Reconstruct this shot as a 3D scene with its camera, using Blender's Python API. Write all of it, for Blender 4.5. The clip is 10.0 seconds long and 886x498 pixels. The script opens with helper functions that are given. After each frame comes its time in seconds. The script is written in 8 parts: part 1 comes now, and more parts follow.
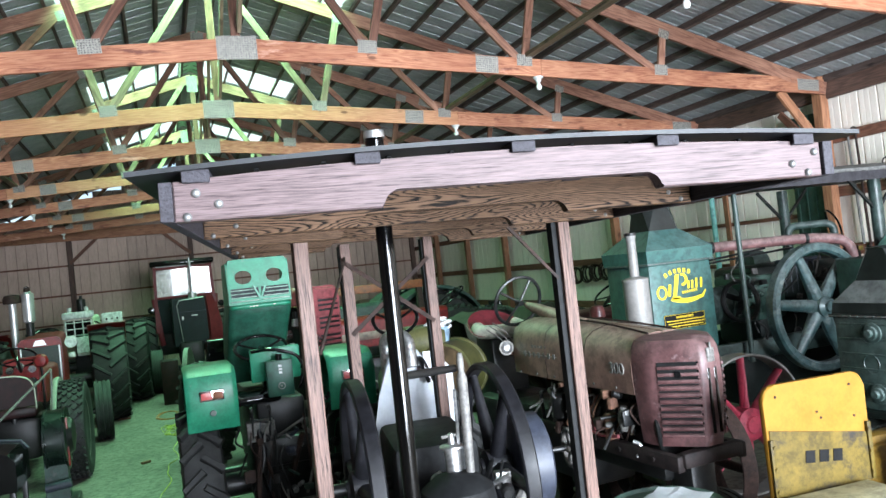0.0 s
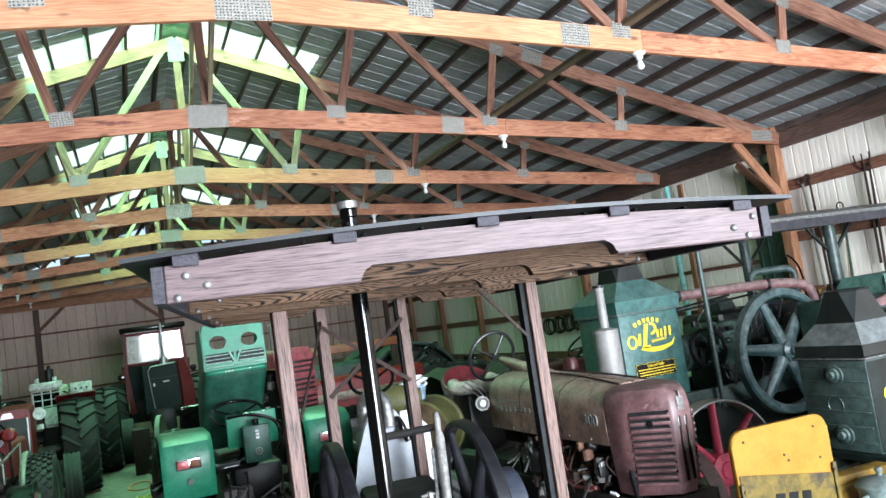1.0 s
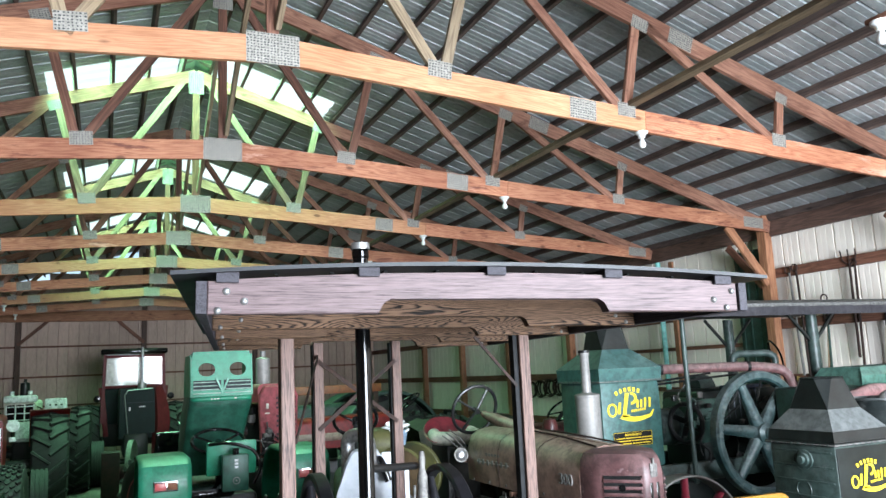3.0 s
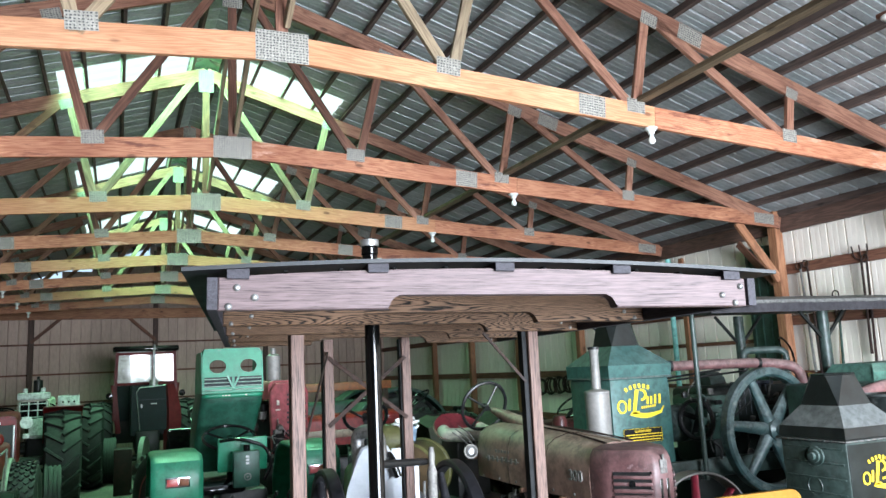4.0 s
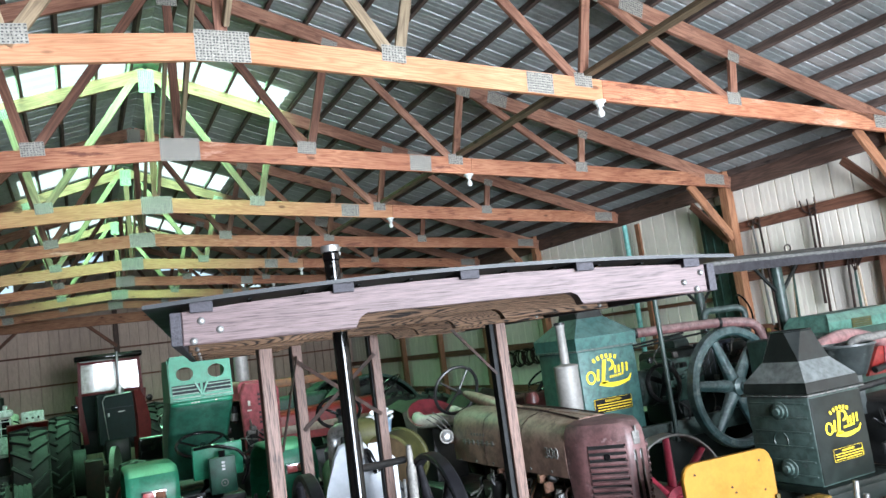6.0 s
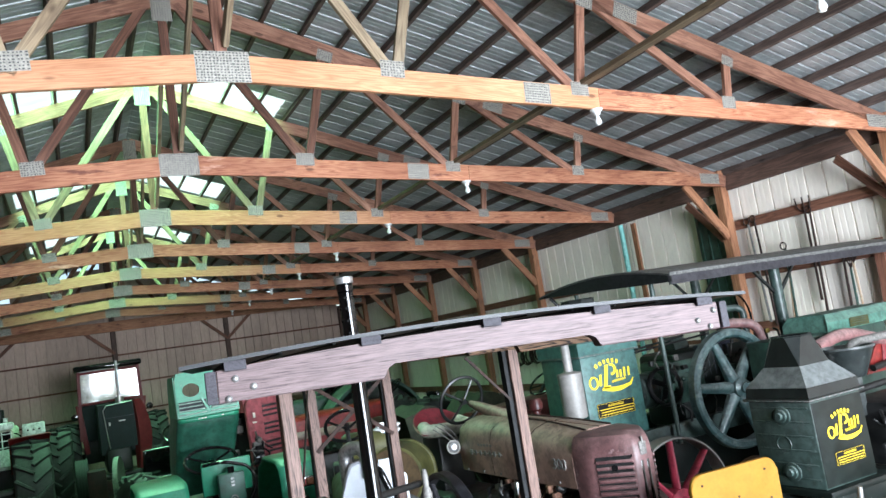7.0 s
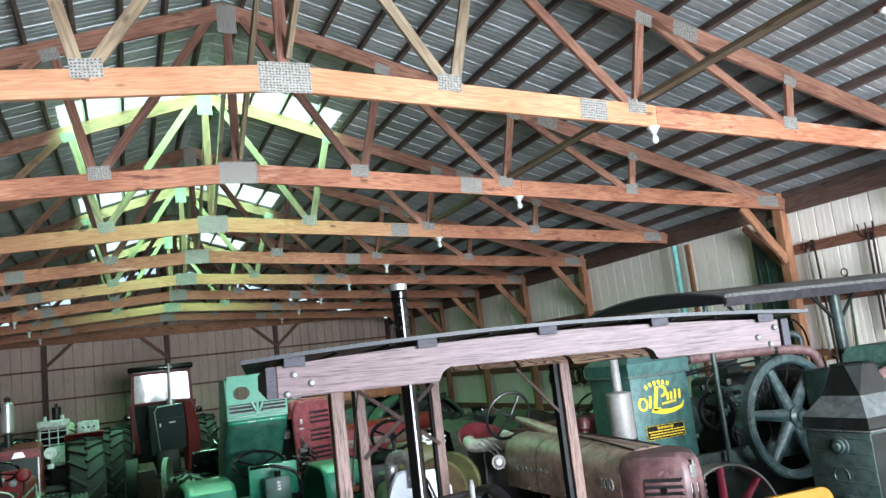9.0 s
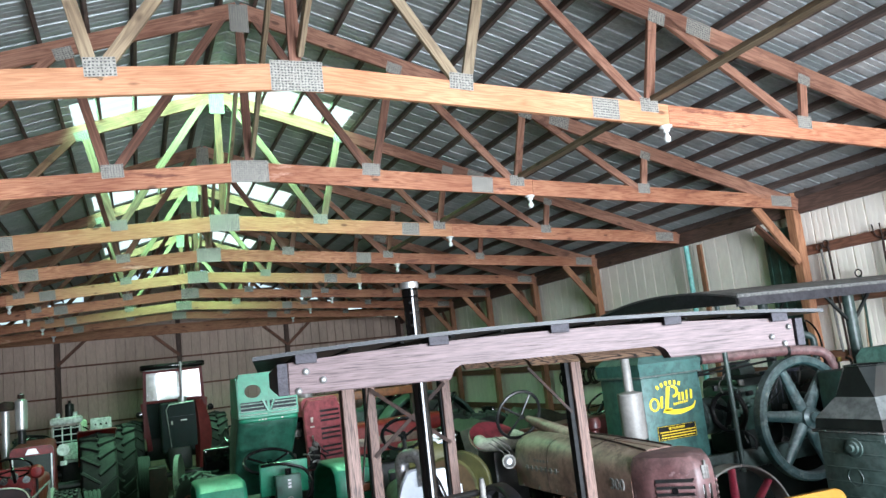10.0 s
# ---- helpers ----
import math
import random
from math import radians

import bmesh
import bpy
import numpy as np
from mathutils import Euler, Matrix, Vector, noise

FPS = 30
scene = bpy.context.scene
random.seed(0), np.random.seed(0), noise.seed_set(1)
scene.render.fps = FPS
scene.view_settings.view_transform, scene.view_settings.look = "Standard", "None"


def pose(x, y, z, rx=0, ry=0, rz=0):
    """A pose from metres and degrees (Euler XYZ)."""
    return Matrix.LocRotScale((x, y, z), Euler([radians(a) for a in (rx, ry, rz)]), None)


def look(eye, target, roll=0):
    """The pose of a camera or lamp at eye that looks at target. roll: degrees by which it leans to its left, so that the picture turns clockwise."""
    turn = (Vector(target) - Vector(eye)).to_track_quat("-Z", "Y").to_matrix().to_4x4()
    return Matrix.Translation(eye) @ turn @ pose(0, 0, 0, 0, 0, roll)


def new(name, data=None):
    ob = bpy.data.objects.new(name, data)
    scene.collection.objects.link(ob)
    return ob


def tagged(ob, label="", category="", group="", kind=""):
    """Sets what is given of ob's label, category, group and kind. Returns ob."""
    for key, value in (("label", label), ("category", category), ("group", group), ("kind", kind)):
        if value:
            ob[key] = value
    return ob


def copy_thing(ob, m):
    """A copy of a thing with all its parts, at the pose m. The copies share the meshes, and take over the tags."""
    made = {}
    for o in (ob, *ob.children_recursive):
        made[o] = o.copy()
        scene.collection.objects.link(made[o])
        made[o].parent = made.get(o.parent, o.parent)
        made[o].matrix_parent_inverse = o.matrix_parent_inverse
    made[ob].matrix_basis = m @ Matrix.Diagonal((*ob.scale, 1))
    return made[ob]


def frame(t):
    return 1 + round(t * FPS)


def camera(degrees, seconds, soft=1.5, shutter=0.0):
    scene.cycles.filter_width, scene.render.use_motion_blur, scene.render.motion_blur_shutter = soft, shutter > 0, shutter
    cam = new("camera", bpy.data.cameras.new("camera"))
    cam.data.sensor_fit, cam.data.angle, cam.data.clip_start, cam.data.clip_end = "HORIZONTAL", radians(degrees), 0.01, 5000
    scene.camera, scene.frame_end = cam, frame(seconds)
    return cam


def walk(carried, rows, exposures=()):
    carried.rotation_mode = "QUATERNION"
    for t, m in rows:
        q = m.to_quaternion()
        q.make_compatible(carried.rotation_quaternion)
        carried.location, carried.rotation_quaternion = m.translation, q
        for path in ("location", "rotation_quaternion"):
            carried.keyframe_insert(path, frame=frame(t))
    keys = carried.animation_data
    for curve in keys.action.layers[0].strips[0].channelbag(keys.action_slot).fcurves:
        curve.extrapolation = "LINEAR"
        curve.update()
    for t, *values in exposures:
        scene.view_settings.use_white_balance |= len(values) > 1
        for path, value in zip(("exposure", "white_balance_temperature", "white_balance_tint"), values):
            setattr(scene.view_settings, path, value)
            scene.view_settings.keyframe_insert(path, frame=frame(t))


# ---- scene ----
cam = camera(60.7, 10.0)
PATH = [
    (0, (-0.849, 2.314, 2.076), (-0.148, 4.187, 2.123), -6.2),
    (0.5, (-0.892, 2.271, 2.112), (-0.118, 4.112, 2.217), -7.2),
    (1, (-0.887, 2.207, 2.103), (-0.105, 4.039, 2.282), -8.3),
    (1.5, (-0.893, 2.116, 2.085), (-0.174, 3.965, 2.337), -6.4),
    (2, (-0.951, 2.097, 2.06), (-0.16, 3.912, 2.344), -3.8),
    (2.5, (-1.004, 2.078, 2.063), (-0.184, 3.874, 2.38), -2.8),
    (4, (-1.009, 2.054, 2.059), (-0.221, 3.866, 2.372), -2.7),
    (4.5, (-1.006, 2.056, 2.055), (-0.224, 3.872, 2.353), -2.9),
    (5, (-1.01, 2.055, 2.056), (-0.225, 3.873, 2.341), -3.4),
    (6.5, (-1.017, 2.037, 2.21), (-0.11, 3.804, 2.443), -8.9),
    (7, (-1.084, 2.013, 2.262), (-0.186, 3.785, 2.494), -9.0),
    (7.5, (-1.11, 2.028, 2.259), (-0.259, 3.82, 2.514), -7.9),
    (8, (-1.108, 2.023, 2.249), (-0.28, 3.823, 2.517), -7.3),
    (8.5, (-1.111, 2.008, 2.238), (-0.311, 3.819, 2.521), -6.9),
    (9, (-1.113, 2.013, 2.239), (-0.328, 3.829, 2.53), -6.7),
    (9.5, (-1.113, 2.015, 2.245), (-0.34, 3.836, 2.538), -6.6),
    (10, (-1.114, 2.018, 2.235), (-0.355, 3.845, 2.528), -6.4),
]
walk(cam, [(t, look(eye, target, roll)) for t, eye, target, roll in PATH],
     exposures=((0, 0.85), (0.5, 0.77), (1.0, 0.70), (1.5, 0.65), (10, 0.67)))

# ---- world and light ----
world = bpy.data.worlds.new("sky")
scene.world = world
world.use_nodes = True
wn = world.node_tree.nodes
sky = wn.new("ShaderNodeTexSky")
sky.sky_type, sky.sun_disc = "NISHITA", False
sky.sun_elevation, sky.sun_rotation = radians(48), radians(200)
world.node_tree.links.new(sky.outputs[0], wn["Background"].inputs[0])
wn["Background"].inputs[1].default_value = 0.12

sun = new("sun", bpy.data.lights.new("sun", "SUN"))
sun.data.energy, sun.data.angle, sun.data.color = 3.0, radians(0.6), (1.0, 0.95, 0.87)
sun.matrix_world = look((6, -16, 20), (0, 0, 0))


def area_lamp(name, m, sx, sy, watts, colour):
    ob = new(name, bpy.data.lights.new(name, "AREA"))
    ob.data.shape, ob.data.size, ob.data.size_y = "RECTANGLE", sx, sy
    ob.data.energy, ob.data.color = watts, colour
    ob.matrix_world = m
    return ob


# daylight through the wide open gable doorway behind the walk
area_lamp("door_daylight", look((1.9, -2.7, 2.0), (4.4, 10, 3.5)), 4.4, 3.8, 2340, (0.79, 0.882, 1.0))

# ---- plan ----
BAY = 2.44
TRUSS_Y = [-2.76 + BAY * k for k in range(13)]
HALF, Y0, Y1 = 7.3, -2.85, 26.6
RIDGE, PITCH = 6.2, 0.312
SKY_BANDS = [(11.3, 12.2), (16.0, 16.9), (20.8, 21.7)]
SKY_X = 1.72


# ---- materials ----
def material(name, a, b, rough=0.6, metal=0.0, scale=6.0, stretch=(1, 1, 1), bump=0.15, fine=60.0, spread=0.0,
             rough_b=None, dust=None, dust_amount=0.0, spec=0.5, grime=0.45):
    """Two colours mixed by a coarse and a fine noise, a fine relief, ragged grime, colour spread from object to object, and dust on top."""
    m = bpy.data.materials.new(name)
    m.use_nodes = True
    n, l = m.node_tree.nodes, m.node_tree.links
    bsdf = n["Principled BSDF"]
    co = n.new("ShaderNodeTexCoord")
    mp = n.new("ShaderNodeMapping")
    mp.inputs["Scale"].default_value = stretch
    l.new(co.outputs["Object"], mp.inputs["Vector"])
    info = n.new("ShaderNodeObjectInfo")
    off = n.new("ShaderNodeVectorMath")
    off.operation = "MULTIPLY_ADD"
    off.inputs[1].default_value = (1, 1, 1)
    rnd = n.new("ShaderNodeMath")
    rnd.operation = "MULTIPLY"
    rnd.inputs[1].default_value = 37.0
    l.new(info.outputs["Random"], rnd.inputs[0])
    l.new(mp.outputs[0], off.inputs[0])
    l.new(rnd.outputs[0], off.inputs[2])
    n1 = n.new("ShaderNodeTexNoise")
    n1.inputs["Scale"].default_value, n1.inputs["Detail"].default_value, n1.inputs["Roughness"].default_value = scale, 5, 0.6
    n2 = n.new("ShaderNodeTexNoise")
    n2.inputs["Scale"].default_value, n2.inputs["Detail"].default_value = fine, 3
    for t in (n1, n2):
        l.new(off.outputs[0], t.inputs["Vector"])
    add = n.new("ShaderNodeMath")
    add.operation = "MULTIPLY_ADD"
    add.inputs[1].default_value = 0.3
    l.new(n2.outputs[0], add.inputs[0])
    l.new(n1.outputs[0], add.inputs[2])
    ramp = n.new("ShaderNodeValToRGB")
    ramp.color_ramp.elements[0].position, ramp.color_ramp.elements[1].position = 0.46, 0.86
    ramp.color_ramp.elements[0].color, ramp.color_ramp.elements[1].color = (*a, 1), (*b, 1)
    l.new(add.outputs[0], ramp.inputs[0])
    out = ramp.outputs[0]
    if dust:
        geo = n.new("ShaderNodeNewGeometry")
        sep = n.new("ShaderNodeSeparateXYZ")
        l.new(geo.outputs["Normal"], sep.inputs[0])
        up = n.new("ShaderNodeMapRange")
        up.inputs["From Min"].default_value, up.inputs["From Max"].default_value = -0.3, 1.0
        up.inputs["To Max"].default_value = dust_amount
        l.new(sep.outputs["Z"], up.inputs["Value"])
        by = n.new("ShaderNodeMath")
        by.operation = "MULTIPLY"
        l.new(up.outputs[0], by.inputs[0])
        l.new(n1.outputs[0], by.inputs[1])
        sc = n.new("ShaderNodeMath")
        sc.operation, sc.use_clamp = "MULTIPLY", True
        sc.inputs[1].default_value = 1.7
        l.new(by.outputs[0], sc.inputs[0])
        mx = n.new("ShaderNodeMix")
        mx.data_type = "RGBA"
        l.new(sc.outputs[0], mx.inputs["Factor"])
        l.new(out, mx.inputs["A"])
        mx.inputs["B"].default_value = (*dust, 1)
        out = mx.outputs["Result"]
    if grime:
        gr = n.new("ShaderNodeTexNoise")
        gr.inputs["Scale"].default_value, gr.inputs["Detail"].default_value, gr.inputs["Roughness"].default_value = max(14.0, scale * 2.2), 9, 0.72
        l.new(off.outputs[0], gr.inputs["Vector"])
        gm = n.new("ShaderNodeMapRange")
        gm.inputs["From Min"].default_value, gm.inputs["From Max"].default_value = 0.40, 0.56
        gm.inputs["To Min"].default_value = 1.0 - grime
        l.new(gr.outputs[0], gm.inputs["Value"])
        gx = n.new("ShaderNodeVectorMath")
        gx.operation = "SCALE"
        l.new(out, gx.inputs[0])
        l.new(gm.outputs[0], gx.inputs["Scale"])
        out = gx.outputs[0]
    if spread:
        hsv = n.new("ShaderNodeHueSaturation")
        mr = n.new("ShaderNodeMapRange")
        mr.inputs["To Min"].default_value, mr.inputs["To Max"].default_value = 1 - spread, 1 + spread
        l.new(info.outputs["Random"], mr.inputs["Value"])
        l.new(mr.outputs[0], hsv.inputs["Value"])
        l.new(out, hsv.inputs["Color"])
        out = hsv.outputs[0]
    l.new(out, bsdf.inputs["Base Color"])
    bsdf.inputs["Metallic"].default_value = metal
    bsdf.inputs["Specular IOR Level"].default_value = spec
    rr = n.new("ShaderNodeMapRange")
    rr.inputs["From Min"].default_value, rr.inputs["From Max"].default_value = 0.3, 0.75
    rr.inputs["To Min"].default_value, rr.inputs["To Max"].default_value = rough, rough_b if rough_b is not None else min(1, rough + 0.18)
    l.new(n1.outputs[0], rr.inputs["Value"])
    l.new(rr.outputs[0], bsdf.inputs["Roughness"])
    if bump:
        bp = n.new("ShaderNodeBump")
        bp.inputs["Strength"].default_value, bp.inputs["Distance"].default_value = bump, 0.004
        l.new(add.outputs[0], bp.inputs["Height"])
        l.new(bp.outputs[0], bsdf.inputs["Normal"])
    return m


def wood(name, pale, dark, rough=0.7, rings=9.0, spread=0.12, bump=0.25, knots=True, wear=None, lo=0.1, hi=0.75, along=0.35, fib=90.0):
    """Sawn timber whose grain runs along the object's own x axis."""
    m = bpy.data.materials.new(name)
    m.use_nodes = True
    n, l = m.node_tree.nodes, m.node_tree.links
    bsdf = n["Principled BSDF"]
    co, info = n.new("ShaderNodeTexCoord"), n.new("ShaderNodeObjectInfo")
    rnd = n.new("ShaderNodeMath")
    rnd.operation = "MULTIPLY"
    rnd.inputs[1].default_value = 53.0
    l.new(info.outputs["Random"], rnd.inputs[0])
    off = n.new("ShaderNodeVectorMath")
    off.operation = "ADD"
    l.new(co.outputs["Object"], off.inputs[0])
    l.new(rnd.outputs[0], off.inputs[1])
    mp = n.new("ShaderNodeMapping")
    mp.inputs["Scale"].default_value = (along, 4.0, 4.0)
    l.new(off.outputs[0], mp.inputs["Vector"])
    warp = n.new("ShaderNodeTexNoise")
    warp.inputs["Scale"].default_value, warp.inputs["Detail"].default_value = 2.2, 3
    l.new(mp.outputs[0], warp.inputs["Vector"])
    ring = n.new("ShaderNodeMath")
    ring.operation = "MULTIPLY"
    ring.inputs[1].default_value = rings
    l.new(warp.outputs[0], ring.inputs[0])
    saw = n.new("ShaderNodeMath")
    saw.operation = "PINGPONG"
    saw.inputs[1].default_value = 0.5
    l.new(ring.outputs[0], saw.inputs[0])
    fibre_map = n.new("ShaderNodeMapping")
    fibre_map.inputs["Scale"].default_value = (3.0, fib, fib)
    l.new(off.outputs[0], fibre_map.inputs["Vector"])
    fibre = n.new("ShaderNodeTexNoise")
    fibre.inputs["Scale"].default_value, fibre.inputs["Detail"].default_value = 2.0, 3
    l.new(fibre_map.outputs[0], fibre.inputs["Vector"])
    s = n.new("ShaderNodeMath")
    s.operation = "MULTIPLY_ADD"
    s.inputs[1].default_value = 1.1
    l.new(saw.outputs[0], s.inputs[0])
    f2 = n.new("ShaderNodeMath")
    f2.operation = "MULTIPLY_ADD"
    f2.inputs[1].default_value, f2.inputs[2].default_value = 0.9, -0.25
    l.new(fibre.outputs[0], f2.inputs[0])
    l.new(f2.outputs[0], s.inputs[2])
    ramp = n.new("ShaderNodeValToRGB")
    ramp.color_ramp.elements[0].position, ramp.color_ramp.elements[1].position = lo, hi
    ramp.color_ramp.elements[0].color, ramp.color_ramp.elements[1].color = (*dark, 1), (*pale, 1)
    l.new(s.outputs[0], ramp.inputs[0])
    out = ramp.outputs[0]
    if knots:
        km = n.new("ShaderNodeMapping")
        km.inputs["Scale"].default_value = (2.2, 5.0, 5.0)
        l.new(off.outputs[0], km.inputs["Vector"])
        vor = n.new("ShaderNodeTexVoronoi")
        vor.inputs["Scale"].default_value = 1.0
        l.new(km.outputs[0], vor.inputs["Vector"])
        kr = n.new("ShaderNodeValToRGB")
        kr.color_ramp.elements[0].position, kr.color_ramp.elements[1].position = 0.07, 0.13
        kr.color_ramp.elements[0].color, kr.color_ramp.elements[1].color = (0.25, 0.2, 0.17, 1), (1, 1, 1, 1)
        l.new(vor.outputs["Distance"], kr.inputs[0])
        mul = n.new("ShaderNodeMix")
        mul.data_type, mul.blend_type = "RGBA", "MULTIPLY"
        mul.inputs["Factor"].default_value = 0.8
        l.new(out, mul.inputs["A"])
        l.new(kr.outputs[0], mul.inputs["B"])
        out = mul.outputs["Result"]
    st = n.new("ShaderNodeTexNoise")
    st.inputs["Scale"].default_value, st.inputs["Detail"].default_value = 1.3, 4
    l.new(off.outputs[0], st.inputs["Vector"])
    str_ = n.new("ShaderNodeValToRGB")
    str_.color_ramp.elements[0].position, str_.color_ramp.elements[1].position = 0.35, 0.68
    str_.color_ramp.elements[0].color = (*(wear or (0.62, 0.55, 0.5)), 1)
    str_.color_ramp.elements[1].color = (1, 1, 1, 1)
    l.new(st.outputs[0], str_.inputs[0])
    ms = n.new("ShaderNodeMix")
    ms.data_type, ms.blend_type = "RGBA", "MULTIPLY"
    ms.inputs["Factor"].default_value = 0.75
    l.new(out, ms.inputs["A"])
    l.new(str_.outputs[0], ms.inputs["B"])
    hsv, mr = n.new("ShaderNodeHueSaturation"), n.new("ShaderNodeMapRange")
    mr.inputs["To Min"].default_value, mr.inputs["To Max"].default_value = 1 - spread, 1 + spread
    l.new(info.outputs["Random"], mr.inputs["Value"])
    l.new(mr.outputs[0], hsv.inputs["Value"])
    l.new(ms.outputs["Result"], hsv.inputs["Color"])
    l.new(hsv.outputs[0], bsdf.inputs["Base Color"])
    bsdf.inputs["Roughness"].default_value = rough
    bp = n.new("ShaderNodeBump")
    bp.inputs["Strength"].default_value, bp.inputs["Distance"].default_value = bump, 0.003
    l.new(s.outputs[0], bp.inputs["Height"])
    l.new(bp.outputs[0], bsdf.inputs["Normal"])
    return m


def oak(name, pale, dark, rough=0.5, spread=0.08, figure=(0.8, 6.0, 9.0), rings=13.0, ring_amount=0.5, lo=0.30, hi=0.66, spec=0.2):
    """Open-pored stained oak: growth-ring figure, streaks and short dark pores along the object's x axis."""
    m = bpy.data.materials.new(name)
    m.use_nodes = True
    n, l = m.node_tree.nodes, m.node_tree.links
    bsdf = n["Principled BSDF"]
    co, info = n.new("ShaderNodeTexCoord"), n.new("ShaderNodeObjectInfo")
    rnd = n.new("ShaderNodeMath")
    rnd.operation = "MULTIPLY"
    rnd.inputs[1].default_value = 53.0
    l.new(info.outputs["Random"], rnd.inputs[0])
    off = n.new("ShaderNodeVectorMath")
    off.operation = "ADD"
    l.new(co.outputs["Object"], off.inputs[0])
    l.new(rnd.outputs[0], off.inputs[1])

    def noise_at(stretch, detail, rough_=0.6):
        mp = n.new("ShaderNodeMapping")
        mp.inputs["Scale"].default_value = stretch
        l.new(off.outputs[0], mp.inputs["Vector"])
        t = n.new("ShaderNodeTexNoise")
        t.inputs["Scale"].default_value, t.inputs["Detail"].default_value, t.inputs["Roughness"].default_value = 1.0, detail, rough_
        l.new(mp.outputs[0], t.inputs["Vector"])
        return t.outputs[0]

    def mix_in(value, amount, total):
        k = n.new("ShaderNodeMath")
        k.operation = "MULTIPLY_ADD"
        k.inputs[1].default_value = amount
        l.new(value, k.inputs[0])
        if total is None:
            k.inputs[2].default_value = 0.0
        else:
            l.new(total, k.inputs[2])
        return k.outputs[0]

    # growth rings as contour lines of a slow field, roughened a little
    field = mix_in(noise_at((9.0, 90, 90), 2), 0.035, noise_at(figure, 1.2, 0.45))
    many = n.new("ShaderNodeMath")
    many.operation = "MULTIPLY"
    many.inputs[1].default_value = rings
    l.new(field, many.inputs[0])
    fr = n.new("ShaderNodeMath")
    fr.operation = "FRACT"
    l.new(many.outputs[0], fr.inputs[0])
    shape = n.new("ShaderNodeValToRGB")
    e = shape.color_ramp.elements
    e[0].position, e[1].position = 0.0, 1.0
    e[0].color, e[1].color = (0.0, 0.0, 0.0, 1), (0.0, 0.0, 0.0, 1)
    for q, v in ((0.16, 0.1), (0.42, 0.85), (0.7, 1.0), (0.9, 0.75)):
        e.new(q).color = (v, v, v, 1)
    l.new(fr.outputs[0], shape.inputs[0])
    total = mix_in(shape.outputs[0], ring_amount, None)
    total = mix_in(noise_at((11.0, 260, 260), 3, 0.6), 0.62 * (1 - ring_amount) + 0.10, total)
    total = mix_in(noise_at((26.0, 430, 430), 2, 0.6), 0.36 * (1 - ring_amount) + 0.10, total)
    total = mix_in(noise_at((4.0, 16, 16), 4, 0.65), 0.14 * (1 - ring_amount), total)
    ramp = n.new("ShaderNodeValToRGB")
    ramp.color_ramp.elements[0].position, ramp.color_ramp.elements[1].position = lo, hi
    ramp.color_ramp.elements[0].color, ramp.color_ramp.elements[1].color = (*dark, 1), (*pale, 1)
    mid = ramp.color_ramp.elements.new(lo + (hi - lo) * 0.45)
    mid.color = (*[0.42 * p + 0.58 * q for p, q in zip(dark, pale)], 1)
    l.new(total, ramp.inputs[0])
    hsv, mr = n.new("ShaderNodeHueSaturation"), n.new("ShaderNodeMapRange")
    mr.inputs["To Min"].default_value, mr.inputs["To Max"].default_value = 1 - spread, 1 + spread
    l.new(info.outputs["Random"], mr.inputs["Value"])
    l.new(mr.outputs[0], hsv.inputs["Value"])
    l.new(ramp.outputs[0], hsv.inputs["Color"])
    l.new(hsv.outputs[0], bsdf.inputs["Base Color"])
    bsdf.inputs["Roughness"].default_value = rough
    bsdf.inputs["Specular IOR Level"].default_value = spec
    bp = n.new("ShaderNodeBump")
    bp.inputs["Strength"].default_value, bp.inputs["Distance"].default_value = 0.5, 0.0025
    l.new(total, bp.inputs["Height"])
    l.new(bp.outputs[0], bsdf.inputs["Normal"])
    return m


M_CHORD = wood("pale fir chord", (0.54, 0.285, 0.155), (0.38, 0.175, 0.088), spread=0.1, rings=14, wear=(0.72, 0.58, 0.48))
M_CHORDRED = wood("red fir chord", (0.52, 0.245, 0.135), (0.31, 0.105, 0.052), spread=0.14, rings=14, wear=(0.55, 0.42, 0.38))
M_LATERAL = wood("dark weathered brace board", (0.20, 0.15, 0.09), (0.095, 0.07, 0.042), spread=0.1)
M_BRACE = wood("grey weathered brace", (0.36, 0.28, 0.18), (0.18, 0.13, 0.085), spread=0.15)
M_RAFTER = wood("stained fir rafter", (0.40, 0.205, 0.135), (0.20, 0.082, 0.050), spread=0.14, wear=(0.5, 0.4, 0.36))
M_FRAME = wood("aged framing timber", (0.235, 0.105, 0.066), (0.10, 0.04, 0.026), spread=0.2)
M_POST = wood("treated post", (0.42, 0.20, 0.105), (0.22, 0.09, 0.045), spread=0.15)
M_DARKWOOD = wood("sooty header timber", (0.14, 0.08, 0.06), (0.06, 0.035, 0.028), spread=0.15)
M_PURLIN = wood("grey purlin", (0.15, 0.108, 0.094), (0.065, 0.045, 0.039), spread=0.25)
M_OAK = oak("weathered stained oak", (0.124, 0.088, 0.089), (0.016, 0.010, 0.010), ring_amount=0.1, lo=0.42, hi=0.80, figure=(0.6, 9.0, 15.0), rings=40)
M_OAKBROWN = oak("brown stained oak", (0.120, 0.070, 0.042), (0.003, 0.0014, 0.0008), ring_amount=0.42, lo=0.46, hi=0.86, rough=0.6, figure=(1.3, 5.0, 12.0), rings=60, spec=0.12)
M_OAKPOST = oak("brown oak post", (0.172, 0.104, 0.084), (0.016, 0.009, 0.007), ring_amount=0.12, lo=0.497, hi=0.837, figure=(0.6, 10.0, 14.0), rings=30)
